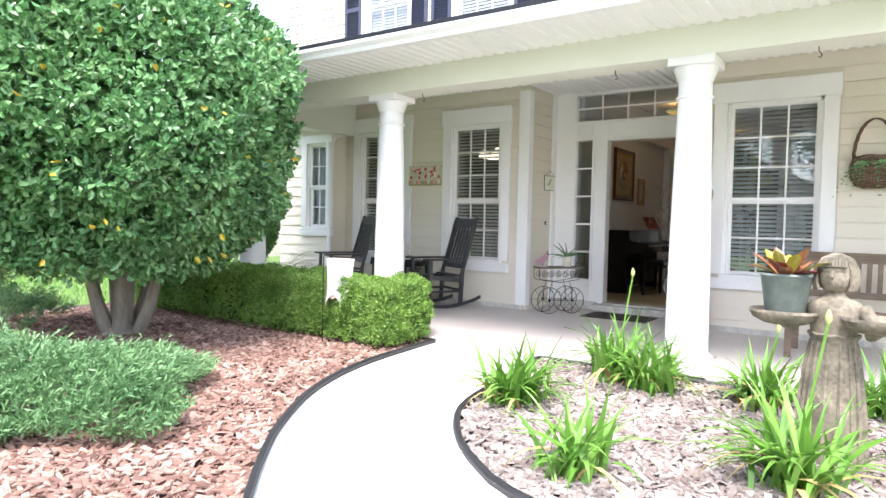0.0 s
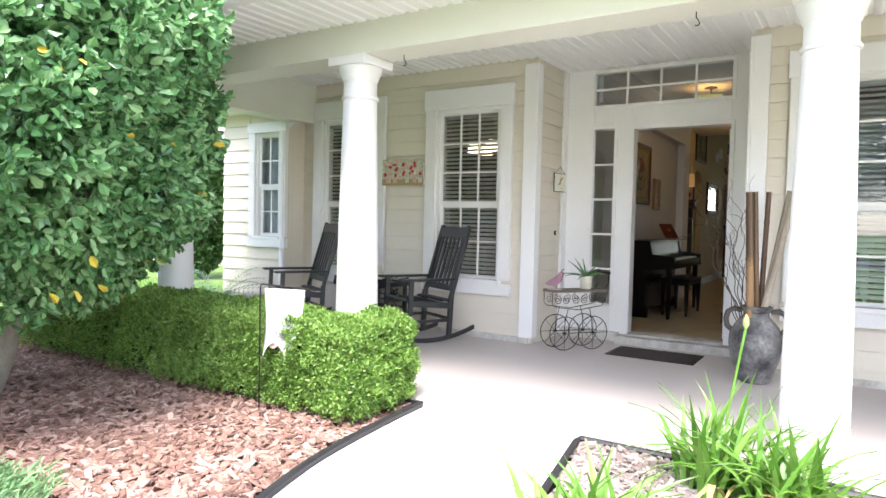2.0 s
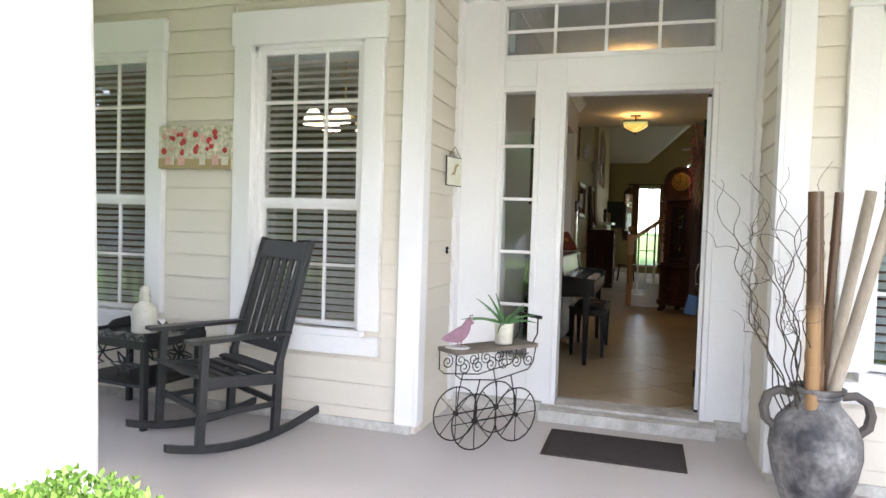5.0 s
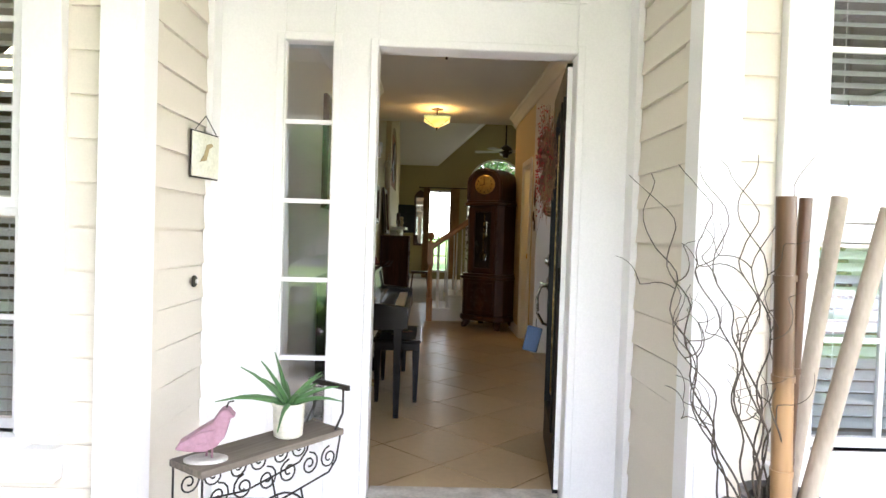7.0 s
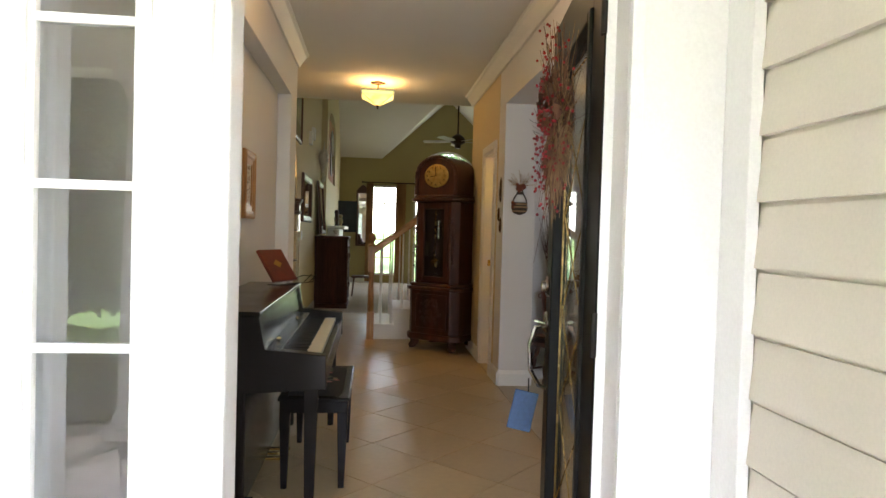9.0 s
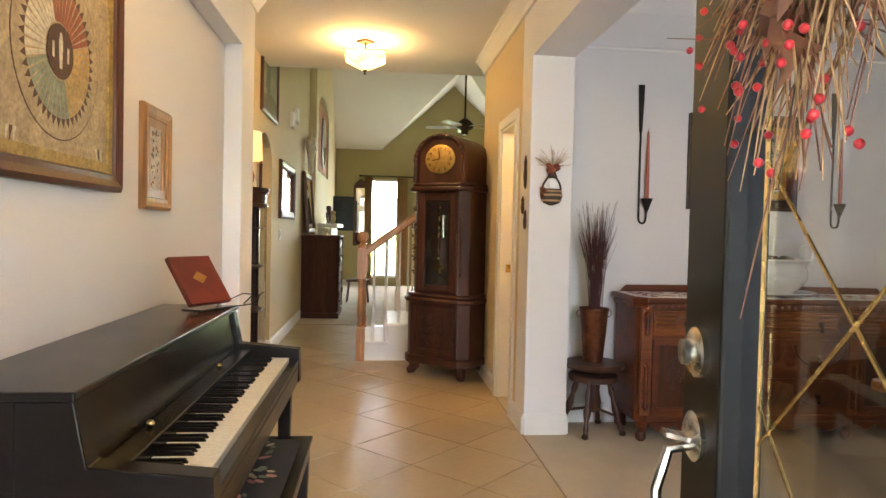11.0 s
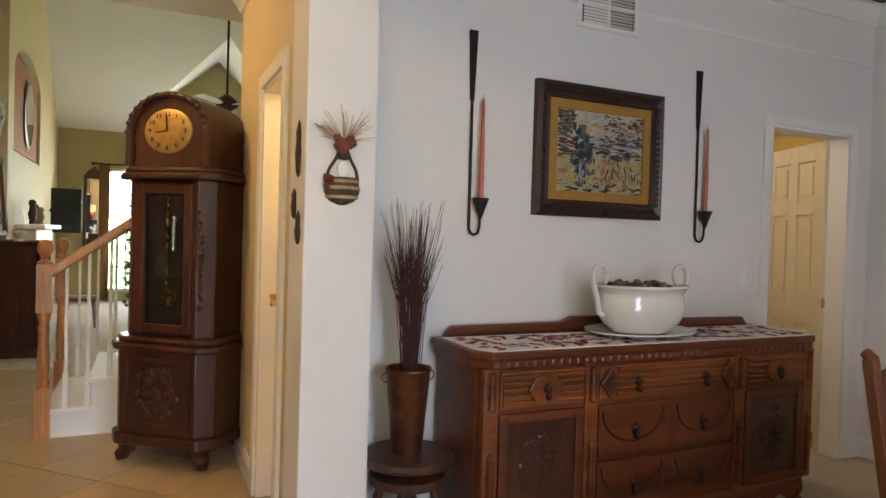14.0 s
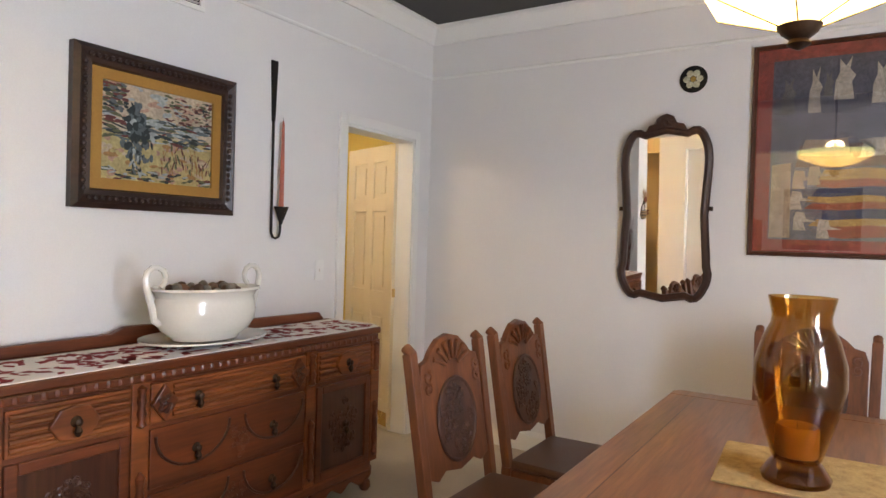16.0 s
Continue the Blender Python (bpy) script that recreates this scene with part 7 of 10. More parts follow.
def blob(cx, cz, rx, rz, seed, n=14, rough=0.3):
    q = np.random.default_rng(seed)
    return [(cx + rx * math.cos(2 * math.pi * k / n) * q.uniform(1 - rough, 1 + rough), cz + rz * math.sin(2 * math.pi * k / n) * q.uniform(1 - rough, 1 + rough)) for k in range(n)]


def flatmat(name, c, rough=0.75):
    return bpy.data.materials.get(name) or mat(name, c, tuple(v * 0.7 for v in c), rough, scale=14, fine=70, fine_amt=0.25, local=True)


MAHOG = wood("dark_mahogany_frame", (0.10, 0.035, 0.018), (0.055, 0.02, 0.01), 0.35, 2)
OAK = wood("golden_oak", (0.42, 0.22, 0.085), (0.30, 0.145, 0.05), 0.4, 2)
TAN = flatmat("tan_sand", (0.44, 0.34, 0.20))
bp = frame_of("sand_painting", pose(-3.66, 9.72, 1.86, 0, 0, 90), 0.86, 0.78, 0.065, 0.04, MAHOG, "round patterned sand painting in a dark wooden frame", flatmat("gold_liner", (0.40, 0.28, 0.09)), 0.03)
part("board", Shape().box(-0.37, 0.37, -0.012, 0, -0.33, 0.33), TAN, bp)
ring = [(0.26 * math.cos(2 * math.pi * k / 48), 0.26 * math.sin(2 * math.pi * k / 48)) for k in range(48)]
flat(bp, "ring_line", ring, 0.0125, flatmat("dark_brown_sand", (0.10, 0.05, 0.03)))
flat(bp, "ring_field", [(x * 0.985, z * 0.985) for x, z in ring], 0.0135, TAN)
cols = [flatmat("rust_sand", (0.32, 0.10, 0.05)), flatmat("cream_sand", (0.62, 0.56, 0.42)), flatmat("sage_sand", (0.26, 0.30, 0.22)), flatmat("gold_sand", (0.50, 0.32, 0.11))]
for k in range(44):
    a = 2 * math.pi * k / 44 + 0.4
    q = int(4 * k / 44)
    da = 0.060
    flat(bp, "wedge", [(r * math.cos(a + s), r * math.sin(a + s)) for r, s in ((0.085, -da), (0.195, -da * 0.85), (0.195, da * 0.85), (0.085, da))], 0.0145, cols[q])
    flat(bp, "dark_tip", [(0.195 * math.cos(a - da), 0.195 * math.sin(a - da)), (0.222 * math.cos(a), 0.222 * math.sin(a)), (0.195 * math.cos(a + da), 0.195 * math.sin(a + da))], 0.0145, flatmat("dark_brown_sand", (0.10, 0.05, 0.03)))
flat(bp, "centre_disc", [(0.08 * math.cos(2 * math.pi * k / 32), 0.08 * math.sin(2 * math.pi * k / 32)) for k in range(32)], 0.016, flatmat("dark_brown_sand", (0.10, 0.05, 0.03)))
flat(bp, "pale_motif", [(-0.008, -0.05), (0.008, -0.05), (0.012, 0.03), (0.004, 0.055), (-0.004, 0.055), (-0.012, 0.03)], 0.0172, cols[1])
for sx in (-1, 1):
    flat(bp, "pale_motif", rect(sx * 0.045 - 0.006, sx * 0.045 + 0.006, -0.025, 0.02), 0.0172, cols[1])
    for sz in (-1, 1):
        for j in range(3):
            flat(bp, "corner_feather", [(sx * 0.26 + j * 0.018 - 0.02, sz * 0.255), (sx * 0.26 + j * 0.018 - 0.006, sz * 0.255), (sx * 0.27 + j * 0.018 - 0.012, sz * 0.305)], 0.0145, cols[1] if j % 2 == 0 else flatmat("dark_brown_sand", (0.1, 0.05, 0.03)))
sp = frame_of("small_framed_print", pose(-3.66, 10.565, 1.635, 0, 0, 90), 0.34, 0.43, 0.055, 0.028, OAK, "small print of tiny figures in a light oak frame", OAK, 0.03)
part("mat_board", Shape().box(-0.15, 0.15, -0.008, 0, -0.19, 0.19), OAK, sp)
flat(sp, "print_paper", rect(-0.065, 0.065, -0.145, 0.145), 0.009, flatmat("cream_paper", (0.62, 0.56, 0.46)))
for k in range(26):
    u, w = r4.uniform(-0.055, 0.05), r4.uniform(-0.135, 0.13)
    flat(sp, "printed_mark", rect(u, u + r4.uniform(0.006, 0.016), w, w + r4.uniform(0.004, 0.02)), 0.0102, flatmat(("print_grey", "print_rust")[k % 2], ((0.14, 0.13, 0.12), (0.28, 0.10, 0.05))[k % 2]))
for z in (-0.17, 0.17):
    flat(sp, "inlay", [(-0.03, z), (0, z - 0.008), (0.03, z), (0, z + 0.008)], 0.0095, MAHOG)

# ---------------------------------------------------------------- ceiling lights
AMBER = mat("amber_stained_glass", (0.78, 0.50, 0.14), (0.60, 0.34, 0.06), 0.4, scale=14, emit=0.2, bump=0.05)
AMBER2 = mat("green_stained_glass", (0.55, 0.55, 0.20), (0.40, 0.40, 0.12), 0.4, scale=14, emit=0.13, bump=0.05)
BRONZE = mat("dark_bronze", (0.06, 0.035, 0.02), (0.04, 0.022, 0.012), 0.45, metal=0.7, scale=14)


def pan_light(x, y, ceil_z, rim_z, low_z, r, label, rod=False, sides=4):
    f = thing("ceiling_light", pose(x, y, ceil_z, 0, 0, 45 if sides == 4 else 0), label, "ceiling light", "stained glass ceiling lights")
    rz, lz = rim_z - ceil_z, low_z - ceil_z
    part("canopy", Shape().box(-0.055, 0.055, -0.055, 0.055, -0.02, 0), BRONZE, f, bevel=0.005)
    part("stem", Shape().tube([(0, 0, -0.02), (0, 0, lz - 0.01)], 0.008, 8), BRONZE, f)
    fk = 3.0 if sides == 6 else 1.0
    part("finial", Shape().lathe([(q_ * fk, z_ * min(fk, 1.6)) for q_, z_ in [(0.02, 0.012), (0.016, 0), (0.008, -0.012), (0.011, -0.02), (0.002, -0.03)]], 20, pose(0, 0, lz)), BRONZE, f, smooth=True)
    for k in range(sides):
        a0, a1 = 2 * math.pi * k / sides, 2 * math.pi * (k + 1) / sides
        for (r0, z0), (r1, z1), material, nm in (((r, rz), (r * 0.97, rz - 0.03), AMBER2, "rim_panel"), ((r * 0.97, rz - 0.03), (r * 0.13, lz + 0.01), AMBER, "glass_panel")):
            pts = [Vector((rr * math.cos(a), rr * math.sin(a), zz)) for rr, zz, a in ((r0, z0, a0), (r0, z0, a1), (r1, z1, a1), (r1, z1, a0))]
            o = part(nm, Shape().add(pts + [q + Vector((0, 0, 0.004)) for q in pts], [(0, 1, 2, 3), (7, 6, 5, 4), (0, 4, 5, 1), (1, 5, 6, 2), (2, 6, 7, 3), (3, 7, 4, 0)]), material, f)
            o.visible_shadow = False
        p0, p1, p2 = ((r * math.cos(a0), r * math.sin(a0), rz), (r * 0.97 * math.cos(a0), r * 0.97 * math.sin(a0), rz - 0.03), (r * 0.13 * math.cos(a0), r * 0.13 * math.sin(a0), lz + 0.01))
        part("lead_strip", Shape().tube([p0, p1, p2], 0.003, 4).tube([(r * math.cos(a0), r * math.sin(a0), rz), (r * math.cos(a1), r * math.sin(a1), rz)], 0.003, 4), BRONZE, f)


pan_light(-2.82, 9.71, 2.90, 2.785, 2.65, 0.235, "amber stained glass ceiling light near the front door")
pan_light(-2.84, 13.08, 2.90, 2.785, 2.65, 0.235, "amber stained glass ceiling light in the hall")
pan_light(0.12, 9.5, 2.98, 2.22, 2.08, 0.29, "large amber glass pendant over the dining table", True, 6)

# ---------------------------------------------------------------- longcase clock
CLOCK = wood("carved_red_oak", (0.070, 0.017, 0.007), (0.030, 0.008, 0.0045), 0.42, 2, coat=0.15)
CLOCKD = wood("carved_dark_oak", (0.075, 0.024, 0.013), (0.035, 0.012, 0.008), 0.45, 2)
ck = thing("longcase_clock", pose(-2.07, 13.42, FZ, 0, 0, -39) @ Matrix.Diagonal((1.22, 1.22, 1.0, 1.0)), "tall carved dark oak longcase clock with an arched hood", "clock")


def chamfer(w, d, c):
    return [(-w + c, -d), (w - c, -d), (w, -d + c), (w, d), (-w, d), (-w, -d + c)]


for x, y in ((-0.2, -0.14), (0.2, -0.14), (0.2, 0.15), (-0.2, 0.15)):
    part("foot", Shape().tube([(x * 1.06, y * 1.1, 0.02), (x * 1.08, y * 1.12, 0.045), (x * 0.98, y, 0.075), (x, y, 0.13)], 0.03, 8, 0.045), CLOCK, ck, smooth=True)
part("plinth_moulding", Shape().prism(chamfer(0.285, 0.215, 0.07), 0.12, 0.19), CLOCK, ck, bevel=0.015)
part("base", Shape().prism(chamfer(0.265, 0.20, 0.065), 0.19, 0.66), CLOCK, ck, bevel=0.006)
part("ledge", Shape().prism(chamfer(0.295, 0.222, 0.075), 0.66, 0.70).prism(chamfer(0.272, 0.205, 0.068), 0.70, 0.735), CLOCK, ck, bevel=0.014)
part("waist", Shape().prism([(-0.235 + 0.06, -0.17), (-0.15, -0.17), (-0.15, -0.13), (0.15, -0.13), (0.15, -0.17), (0.235 - 0.06, -0.17), (0.235, -0.11), (0.235, 0.18), (-0.235, 0.18), (-0.235, -0.11)], 0.735, 1.62), CLOCK, ck, bevel=0.005)
dr = part("clock_door", Shape().box(-0.15, -0.105, -0.178, -0.15, 0.76, 1.60).box(0.105, 0.15, -0.178, -0.15, 0.76, 1.60).box(-0.105, 0.105, -0.178, -0.15, 0.76, 0.81).box(-0.105, 0.105, -0.178, -0.15, 1.54, 1.60), CLOCK, ck, bevel=0.006)
gp = part("door_glass", Shape().box(-0.105, 0.105, -0.166, -0.162, 0.81, 1.54), GLASS, dr)
gp.visible_shadow = False
part("dark_interior", Shape().box(-0.14, 0.14, -0.132, -0.128, 0.80, 1.55), mat("clock_shadowed_back", (0.03, 0.014, 0.009), None, 0.8), ck)
part("pendulum", Shape().beam((0, -0.145, 1.52), (0, -0.145, 0.98), 0.012, 0.004, (0, 1, 0)).lathe([(0.05, 0), (0.045, 0.008), (0.003, 0.01)], 20, pose(0, -0.14, 0.96, 90)), BRASS, ck, "brass pendulum", smooth=True)
part("weight", Shape().tube([(0.035, -0.147, 1.42), (0.035, -0.147, 1.22)], 0.014, 12), NICKEL, ck, "polished weight")
part("cornice", Shape().prism(chamfer(0.275, 0.205, 0.07), 1.62, 1.66).prism(chamfer(0.255, 0.19, 0.065), 1.66, 1.69), CLOCK, ck, bevel=0.012)


def arch(w, z0, zs, n=18):
    return [(-w, z0)] + [(-w * math.cos(math.pi * k / n), zs + w * math.sin(math.pi * k / n)) for k in range(n + 1)] + [(w, z0)]


XZ = Matrix(((1, 0, 0, 0), (0, 0, 1, 0), (0, 1, 0, 0), (0, 0, 0, 1)))
part("hood", Shape().prism(arch(0.215, 1.69, 1.895), -0.15, 0.18, XZ), CLOCK, ck, smooth=True)
hf = Shape()
pts = arch(0.205, 1.70, 1.895)
hf.tube([(x, -0.158, z) for x, z in pts], 0.018, 8)
part("hood_moulding", hf, CLOCKD, ck, smooth=True)
hc = Shape()
for k in range(15):
    a = math.pi * k / 14
    hc.lathe([(0.004, -0.012), (0.014, -0.004), (0.014, 0.006), (0.004, 0.014)], 8, pose(-0.205 * math.cos(a), -0.172, 1.895 + 0.205 * math.sin(a), 90))
part("carved_beading", hc, CLOCKD, ck, smooth=True)
DIAL = mat("gilt_dial", (0.60, 0.42, 0.14), (0.48, 0.30, 0.08), 0.35, metal=0.7, scale=20, fine=120)
di = part("dial", Shape().lathe([(0.125, 0), (0.125, 0.008), (0.115, 0.012), (0.002, 0.012)], 36, pose(0, -0.150, 1.895, 90)), DIAL, ck, "round gilt clock face", smooth=True)
for k in range(12):
    a = math.pi / 2 - k * math.pi / 6
    txt = bpy.data.curves.new("numeral", "FONT")
    txt.body, txt.size, txt.align_x, txt.align_y, txt.extrude = str(12 if k == 0 else k), 0.034, "CENTER", "CENTER", 0.0008
    txt.materials.append(IRON)
    o = new("numeral", txt)
    o.parent, o.location, o.rotation_euler = di, (0.094 * math.cos(a), -0.1635, 1.895 + 0.094 * math.sin(a)), (radians(90), 0, 0)
for ang, L in ((-3, 0.085), (262, 0.06)):
    a = radians(90 - ang)
    part("pointer", Shape().beam((0, -0.166, 1.895), (L * math.cos(a), -0.166, 1.895 + L * math.sin(a)), 0.006, 0.002, (0, 1, 0)), IRON, di)
part("base_panel", Shape().box(-0.17, -0.15, -0.212, -0.198, 0.24, 0.62).box(0.15, 0.17, -0.212, -0.198, 0.24, 0.62).box(-0.15, 0.15, -0.212, -0.198, 0.24, 0.26).box(-0.15, 0.15, -0.212, -0.198, 0.60, 0.62), CLOCK, ck, bevel=0.004)


def carving(cx, cz, rx, rz, y, n, seed, r=0.008):
    """Scrolled relief: many small curls and bosses on a panel facing -y."""
    q, s = np.random.default_rng(seed), Shape()
    for k in range(n):
        a, rr = q.uniform(0, 6.28), math.sqrt(q.random())
        c = (cx + rx * rr * math.cos(a), y, cz + rz * rr * math.sin(a))
        sg = 1 if c[0] > cx else -1
        s.tube(spiral(c, r * q.uniform(1.6, 3.2), 1.3, 0, 9, q.uniform(0, 6.28), sg), r * 0.55, 5)
    s.lathe([(rx * 0.22, 0), (rx * 0.16, r), (0.001, r * 1.3)], 10, pose(cx, y, cz, 90))
    return s


part("carved_panel", carving(0, 0.43, 0.11, 0.14, -0.203, 46, 1), CLOCKD, ck, "carved foliage panel", smooth=True)
for sx in (-1, 1):
    part("carved_drop", carving(sx * 0.195, 1.2, 0.016, 0.34, -0.172, 26, 4 + sx, 0.006), CLOCKD, ck, smooth=True)

# ---------------------------------------------------------------- stair
st_ = thing("staircase", pose(-2.86, 14.03, FZ), "staircase with white risers and an oak handrail", "staircase")
OAKR = wood("orange_oak_rail", (0.42, 0.19, 0.06), (0.30, 0.125, 0.04), 0.35, 2)
for k in range(9):
    part("step", Shape().box(0.02 + k * 0.25, 0.02 + (k + 1) * 0.25 + (0.02 if k == 8 else 0), 0.01, 0.97, 0, 0.185 * (k + 1) - 0.03), TRIMIN, st_)
    part("tread", Shape().box(0.0 + k * 0.25, 0.03 + (k + 1) * 0.25, -0.015, 0.985, 0.185 * (k + 1) - 0.03, 0.185 * (k + 1)), TRIMIN, st_, bevel=0.006)


def newel_post(x, y, z):
    s = Shape().box(x - 0.042, x + 0.042, y - 0.042, y + 0.042, z, z + 0.32).box(x - 0.042, x + 0.042, y - 0.042, y + 0.042, z + 0.80, z + 1.10)
    s.lathe([(0.04, 0.32), (0.03, 0.335), (0.038, 0.36), (0.028, 0.39), (0.034, 0.43), (0.036, 0.52), (0.028, 0.66), (0.034, 0.70), (0.026, 0.73), (0.036, 0.77), (0.04, 0.80)], 16, pose(x, y, z))
    s.lathe([(0.04, 1.10), (0.045, 1.115), (0.022, 1.13), (0.018, 1.145), (0.035, 1.165), (0.047, 1.195), (0.043, 1.23), (0.025, 1.253), (0.004, 1.258)], 16, pose(x, y, z))
    return s


part("newel_post", newel_post(0.0, 0.0, 0), OAKR, st_, "turned oak newel post with a ball top", smooth=True)
part("newel_post", newel_post(0.0, 0.97, 0), OAKR, st_, "turned oak newel post with a ball top", smooth=True)
part("newel_post", newel_post(2.3, 0.0, 1.0), OAKR, st_, "turned oak newel post with a ball top", smooth=True)
for yy in (0.0, 0.97):
    part("handrail", Shape().beam((0.02, yy, 1.04), (2.3, yy, 1.04 + 2.28 * 0.74), 0.055, 0.06), OAKR, st_, "orange oak handrail", bevel=0.012)
    for k in range(17):
        x = 0.12 + k * 0.125
        zb = 0.185 * (int((x - 0.02) / 0.25) + 1)
        zt = 1.02 + x * 0.74 - 0.02
        part("baluster", Shape().box(x - 0.016, x + 0.016, yy - 0.016 + 0.03 * (1 if yy == 0 else -1), yy + 0.016 + 0.03 * (1 if yy == 0 else -1), zb, zb + 0.22).tube([(x, yy + 0.03 * (1 if yy == 0 else -1), zb + 0.22), (x, yy + 0.03 * (1 if yy == 0 else -1), zb + 0.3), (x, yy + 0.015 * (1 if yy == 0 else -1), zt)], 0.013, 7, 0.010), TRIMIN, st_)

# ---------------------------------------------------------------- hall things
CURIO = wood("dark_curio_wood", (0.06, 0.022, 0.012), (0.03, 0.012, 0.008), 0.3, 2)
cu = thing("curio_cabinet", pose(-3.86, 12.90, FZ), "dark bow-fronted curio cabinet with glass doors", "cabinet")
bow = [(0.13 + 0.15 * math.sin(math.pi * k / 12), -0.30 + 0.60 * k / 12) for k in range(13)]
plan = [(-0.18, -0.30)] + bow + [(-0.18, 0.30)]
for z0, z1, nm, g in ((0.21, 0.285, "bottom_board", 1.0), (0.62, 0.635, "shelf", 0.93), (0.96, 0.975, "shelf", 0.93), (1.26, 1.275, "shelf", 0.93), (1.46, 1.535, "frieze", 1.0), (1.535, 1.55, "cornice", 1.04), (1.55, 1.58, "top_board", 1.08)):
    part(nm, Shape().prism([(x * g, y * g) for x, y in plan], z0, z1), CURIO, cu, bevel=0.004)
part("back_panel", Shape().box(-0.18, -0.165, -0.29, 0.29, 0.28, 1.47), CURIO, cu)
for yy in (-0.28, 0.28):
    part("corner_post", Shape().box(0.095, 0.155, yy - 0.03, yy + 0.03, 0.18, 1.54), CURIO, cu, bevel=0.012)
    part("rear_post", Shape().box(-0.18, -0.13, yy - 0.02, yy + 0.02, 0.18, 1.54), CURIO, cu, bevel=0.006)
    o = part("side_pane", Shape().box(-0.13, 0.095, yy - 0.003, yy + 0.003, 0.285, 1.46), GLASS, cu)
    o.visible_shadow = False
    for x in (-0.155, 0.135):
        part("cabriole_leg", Shape().tube([(x, yy, 0.22), (x + 0.025, yy * 1.03, 0.16), (x + 0.012, yy, 0.07), (x + 0.03, yy * 1.03, 0.025), (x + 0.045, yy * 1.06, 0.012)], 0.032, 8, 0.018), CURIO, cu, smooth=True)
for z in (0.30, 1.445):
    part("door_rail", Shape().tube([(x, y, z) for x, y in bow[1:12]], 0.016, 6), CURIO, cu, smooth=True)
part("door_stile", Shape().box(bow[11][0] - 0.014, bow[11][0] + 0.014, bow[11][1] - 0.016, bow[11][1] + 0.016, 0.29, 1.455), CURIO, cu, bevel=0.004)
sgl = Shape()
for (x0, y0), (x1, y1) in zip(bow[1:11], bow[2:12]):
    sgl.add([(x0, y0, 0.31), (x1, y1, 0.31), (x1, y1, 1.44), (x0, y0, 1.44)], [(0, 1, 2, 3)])
o = part("curved_pane", sgl, GLASS, cu, smooth=True, fix=False)
o.visible_shadow = False
for k in range(11):
    z = (0.286, 0.636, 0.976, 1.276)[k % 4]
    o = thing("ornament", pose(-3.86 + (0.08 if k % 3 else 0.0), 12.90 + 0.17 * math.sin(k * 2.2), FZ + z), "small glazed ornament on a curio shelf", "ornament", "ornaments in the cabinet")
    h_ = (1.0, 0.8, 1.2, 0.75)[(k * 3) % 4]
    part("body", Shape().lathe([(0.03, 0), (0.045, 0.03 * h_), (0.05, 0.08 * h_), (0.025, 0.13 * h_), (0.03, 0.16 * h_)], 14), (CREAMC, BRONZE, BIRDM, WALLO, MAHOG)[k % 5], o, smooth=True)
tl = thing("table_lamp", pose(-3.79, 13.0, FZ + 1.58), "lit table lamp with a cream shade on the cabinet", "lamp")
part("base", Shape().lathe([(0.06, 0), (0.065, 0.012), (0.06, 0.025), (0.09, 0.06), (0.098, 0.10), (0.085, 0.145), (0.05, 0.18), (0.02, 0.205), (0.008, 0.24)], 24), mat("red_glazed_ceramic", (0.35, 0.03, 0.02), (0.25, 0.02, 0.012), 0.2), tl, "red glazed ceramic base", smooth=True)
shd = Shape()
n = 28
shd.add([(r * math.cos(2 * math.pi * k / n), r * math.sin(2 * math.pi * k / n), z) for r, z in ((0.155, 0.23), (0.145, 0.45), (0.142, 0.45), (0.152, 0.23)) for k in range(n)], [(i * n + k, i * n + (k + 1) % n, ((i + 1) % 4) * n + (k + 1) % n, ((i + 1) % 4) * n + k) for i in range(4) for k in range(n)])
o = part("shade", shd, mat("lit_cream_shade", (0.72, 0.45, 0.17), (0.66, 0.40, 0.14), 0.8, emit=0.045), tl, "glowing cream fabric shade", smooth=True)
o.visible_shadow = False
cd = thing("candlestick", pose(-3.67, 13.13, FZ + 1.58), "dark candlestick on the curio cabinet", "candlestick")
part("stick", Shape().lathe([(0.03, 0), (0.012, 0.015), (0.012, 0.2), (0.02, 0.21), (0.011, 0.215), (0.011, 0.26)], 10), CURIO, cd, smooth=True)

DRESS = wood("dark_dresser_wood", (0.06, 0.018, 0.010), (0.03, 0.010, 0.006), 0.6, 2)
DRESS.node_tree.nodes["Principled BSDF"].inputs["Specular IOR Level"].default_value = 0.15
ch = thing("tall_dresser", pose(-3.52, 17.4, FZ), "dark carved dresser against the tan wall", "dresser")
part("body", Shape().box(-0.26, 0.24, -0.42, 0.42, 0.08, 1.14), DRESS, ch, bevel=0.006)
part("top", Shape().box(-0.265, 0.28, -0.45, 0.45, 1.14, 1.18), DRESS, ch, bevel=0.01)
part("base", Shape().box(-0.26, 0.27, -0.44, 0.44, 0, 0.08), DRESS, ch, bevel=0.01)
for k in range(4):
    d_ = part("drawer", Shape().box(0.24, 0.262, -0.36, 0.36, 0.12 + k * 0.255, 0.35 + k * 0.255), DRESS, ch, bevel=0.006)
    for y in (-0.2, 0.2):
        part("knob", Shape().lathe([(0.01, 0), (0.018, 0.012), (0.004, 0.02)], 10, pose(0.262, y, 0.235 + k * 0.255, 0, 90, 0)), BRONZE, d_, smooth=True)
for y in (-0.41, 0.41):
    part("carved_stile", Shape().tube([(0.25, y, 0.1 + 0.065 * q) for q in range(17)], 0.022, 8).lathe([(0.03, 0.3), (0.036, 0.34), (0.03, 0.38)], 10, pose(0.25, y, 0)).lathe([(0.03, 0.8), (0.036, 0.84), (0.03, 0.88)], 10, pose(0.25, y, 0)), DRESS, ch, smooth=True)
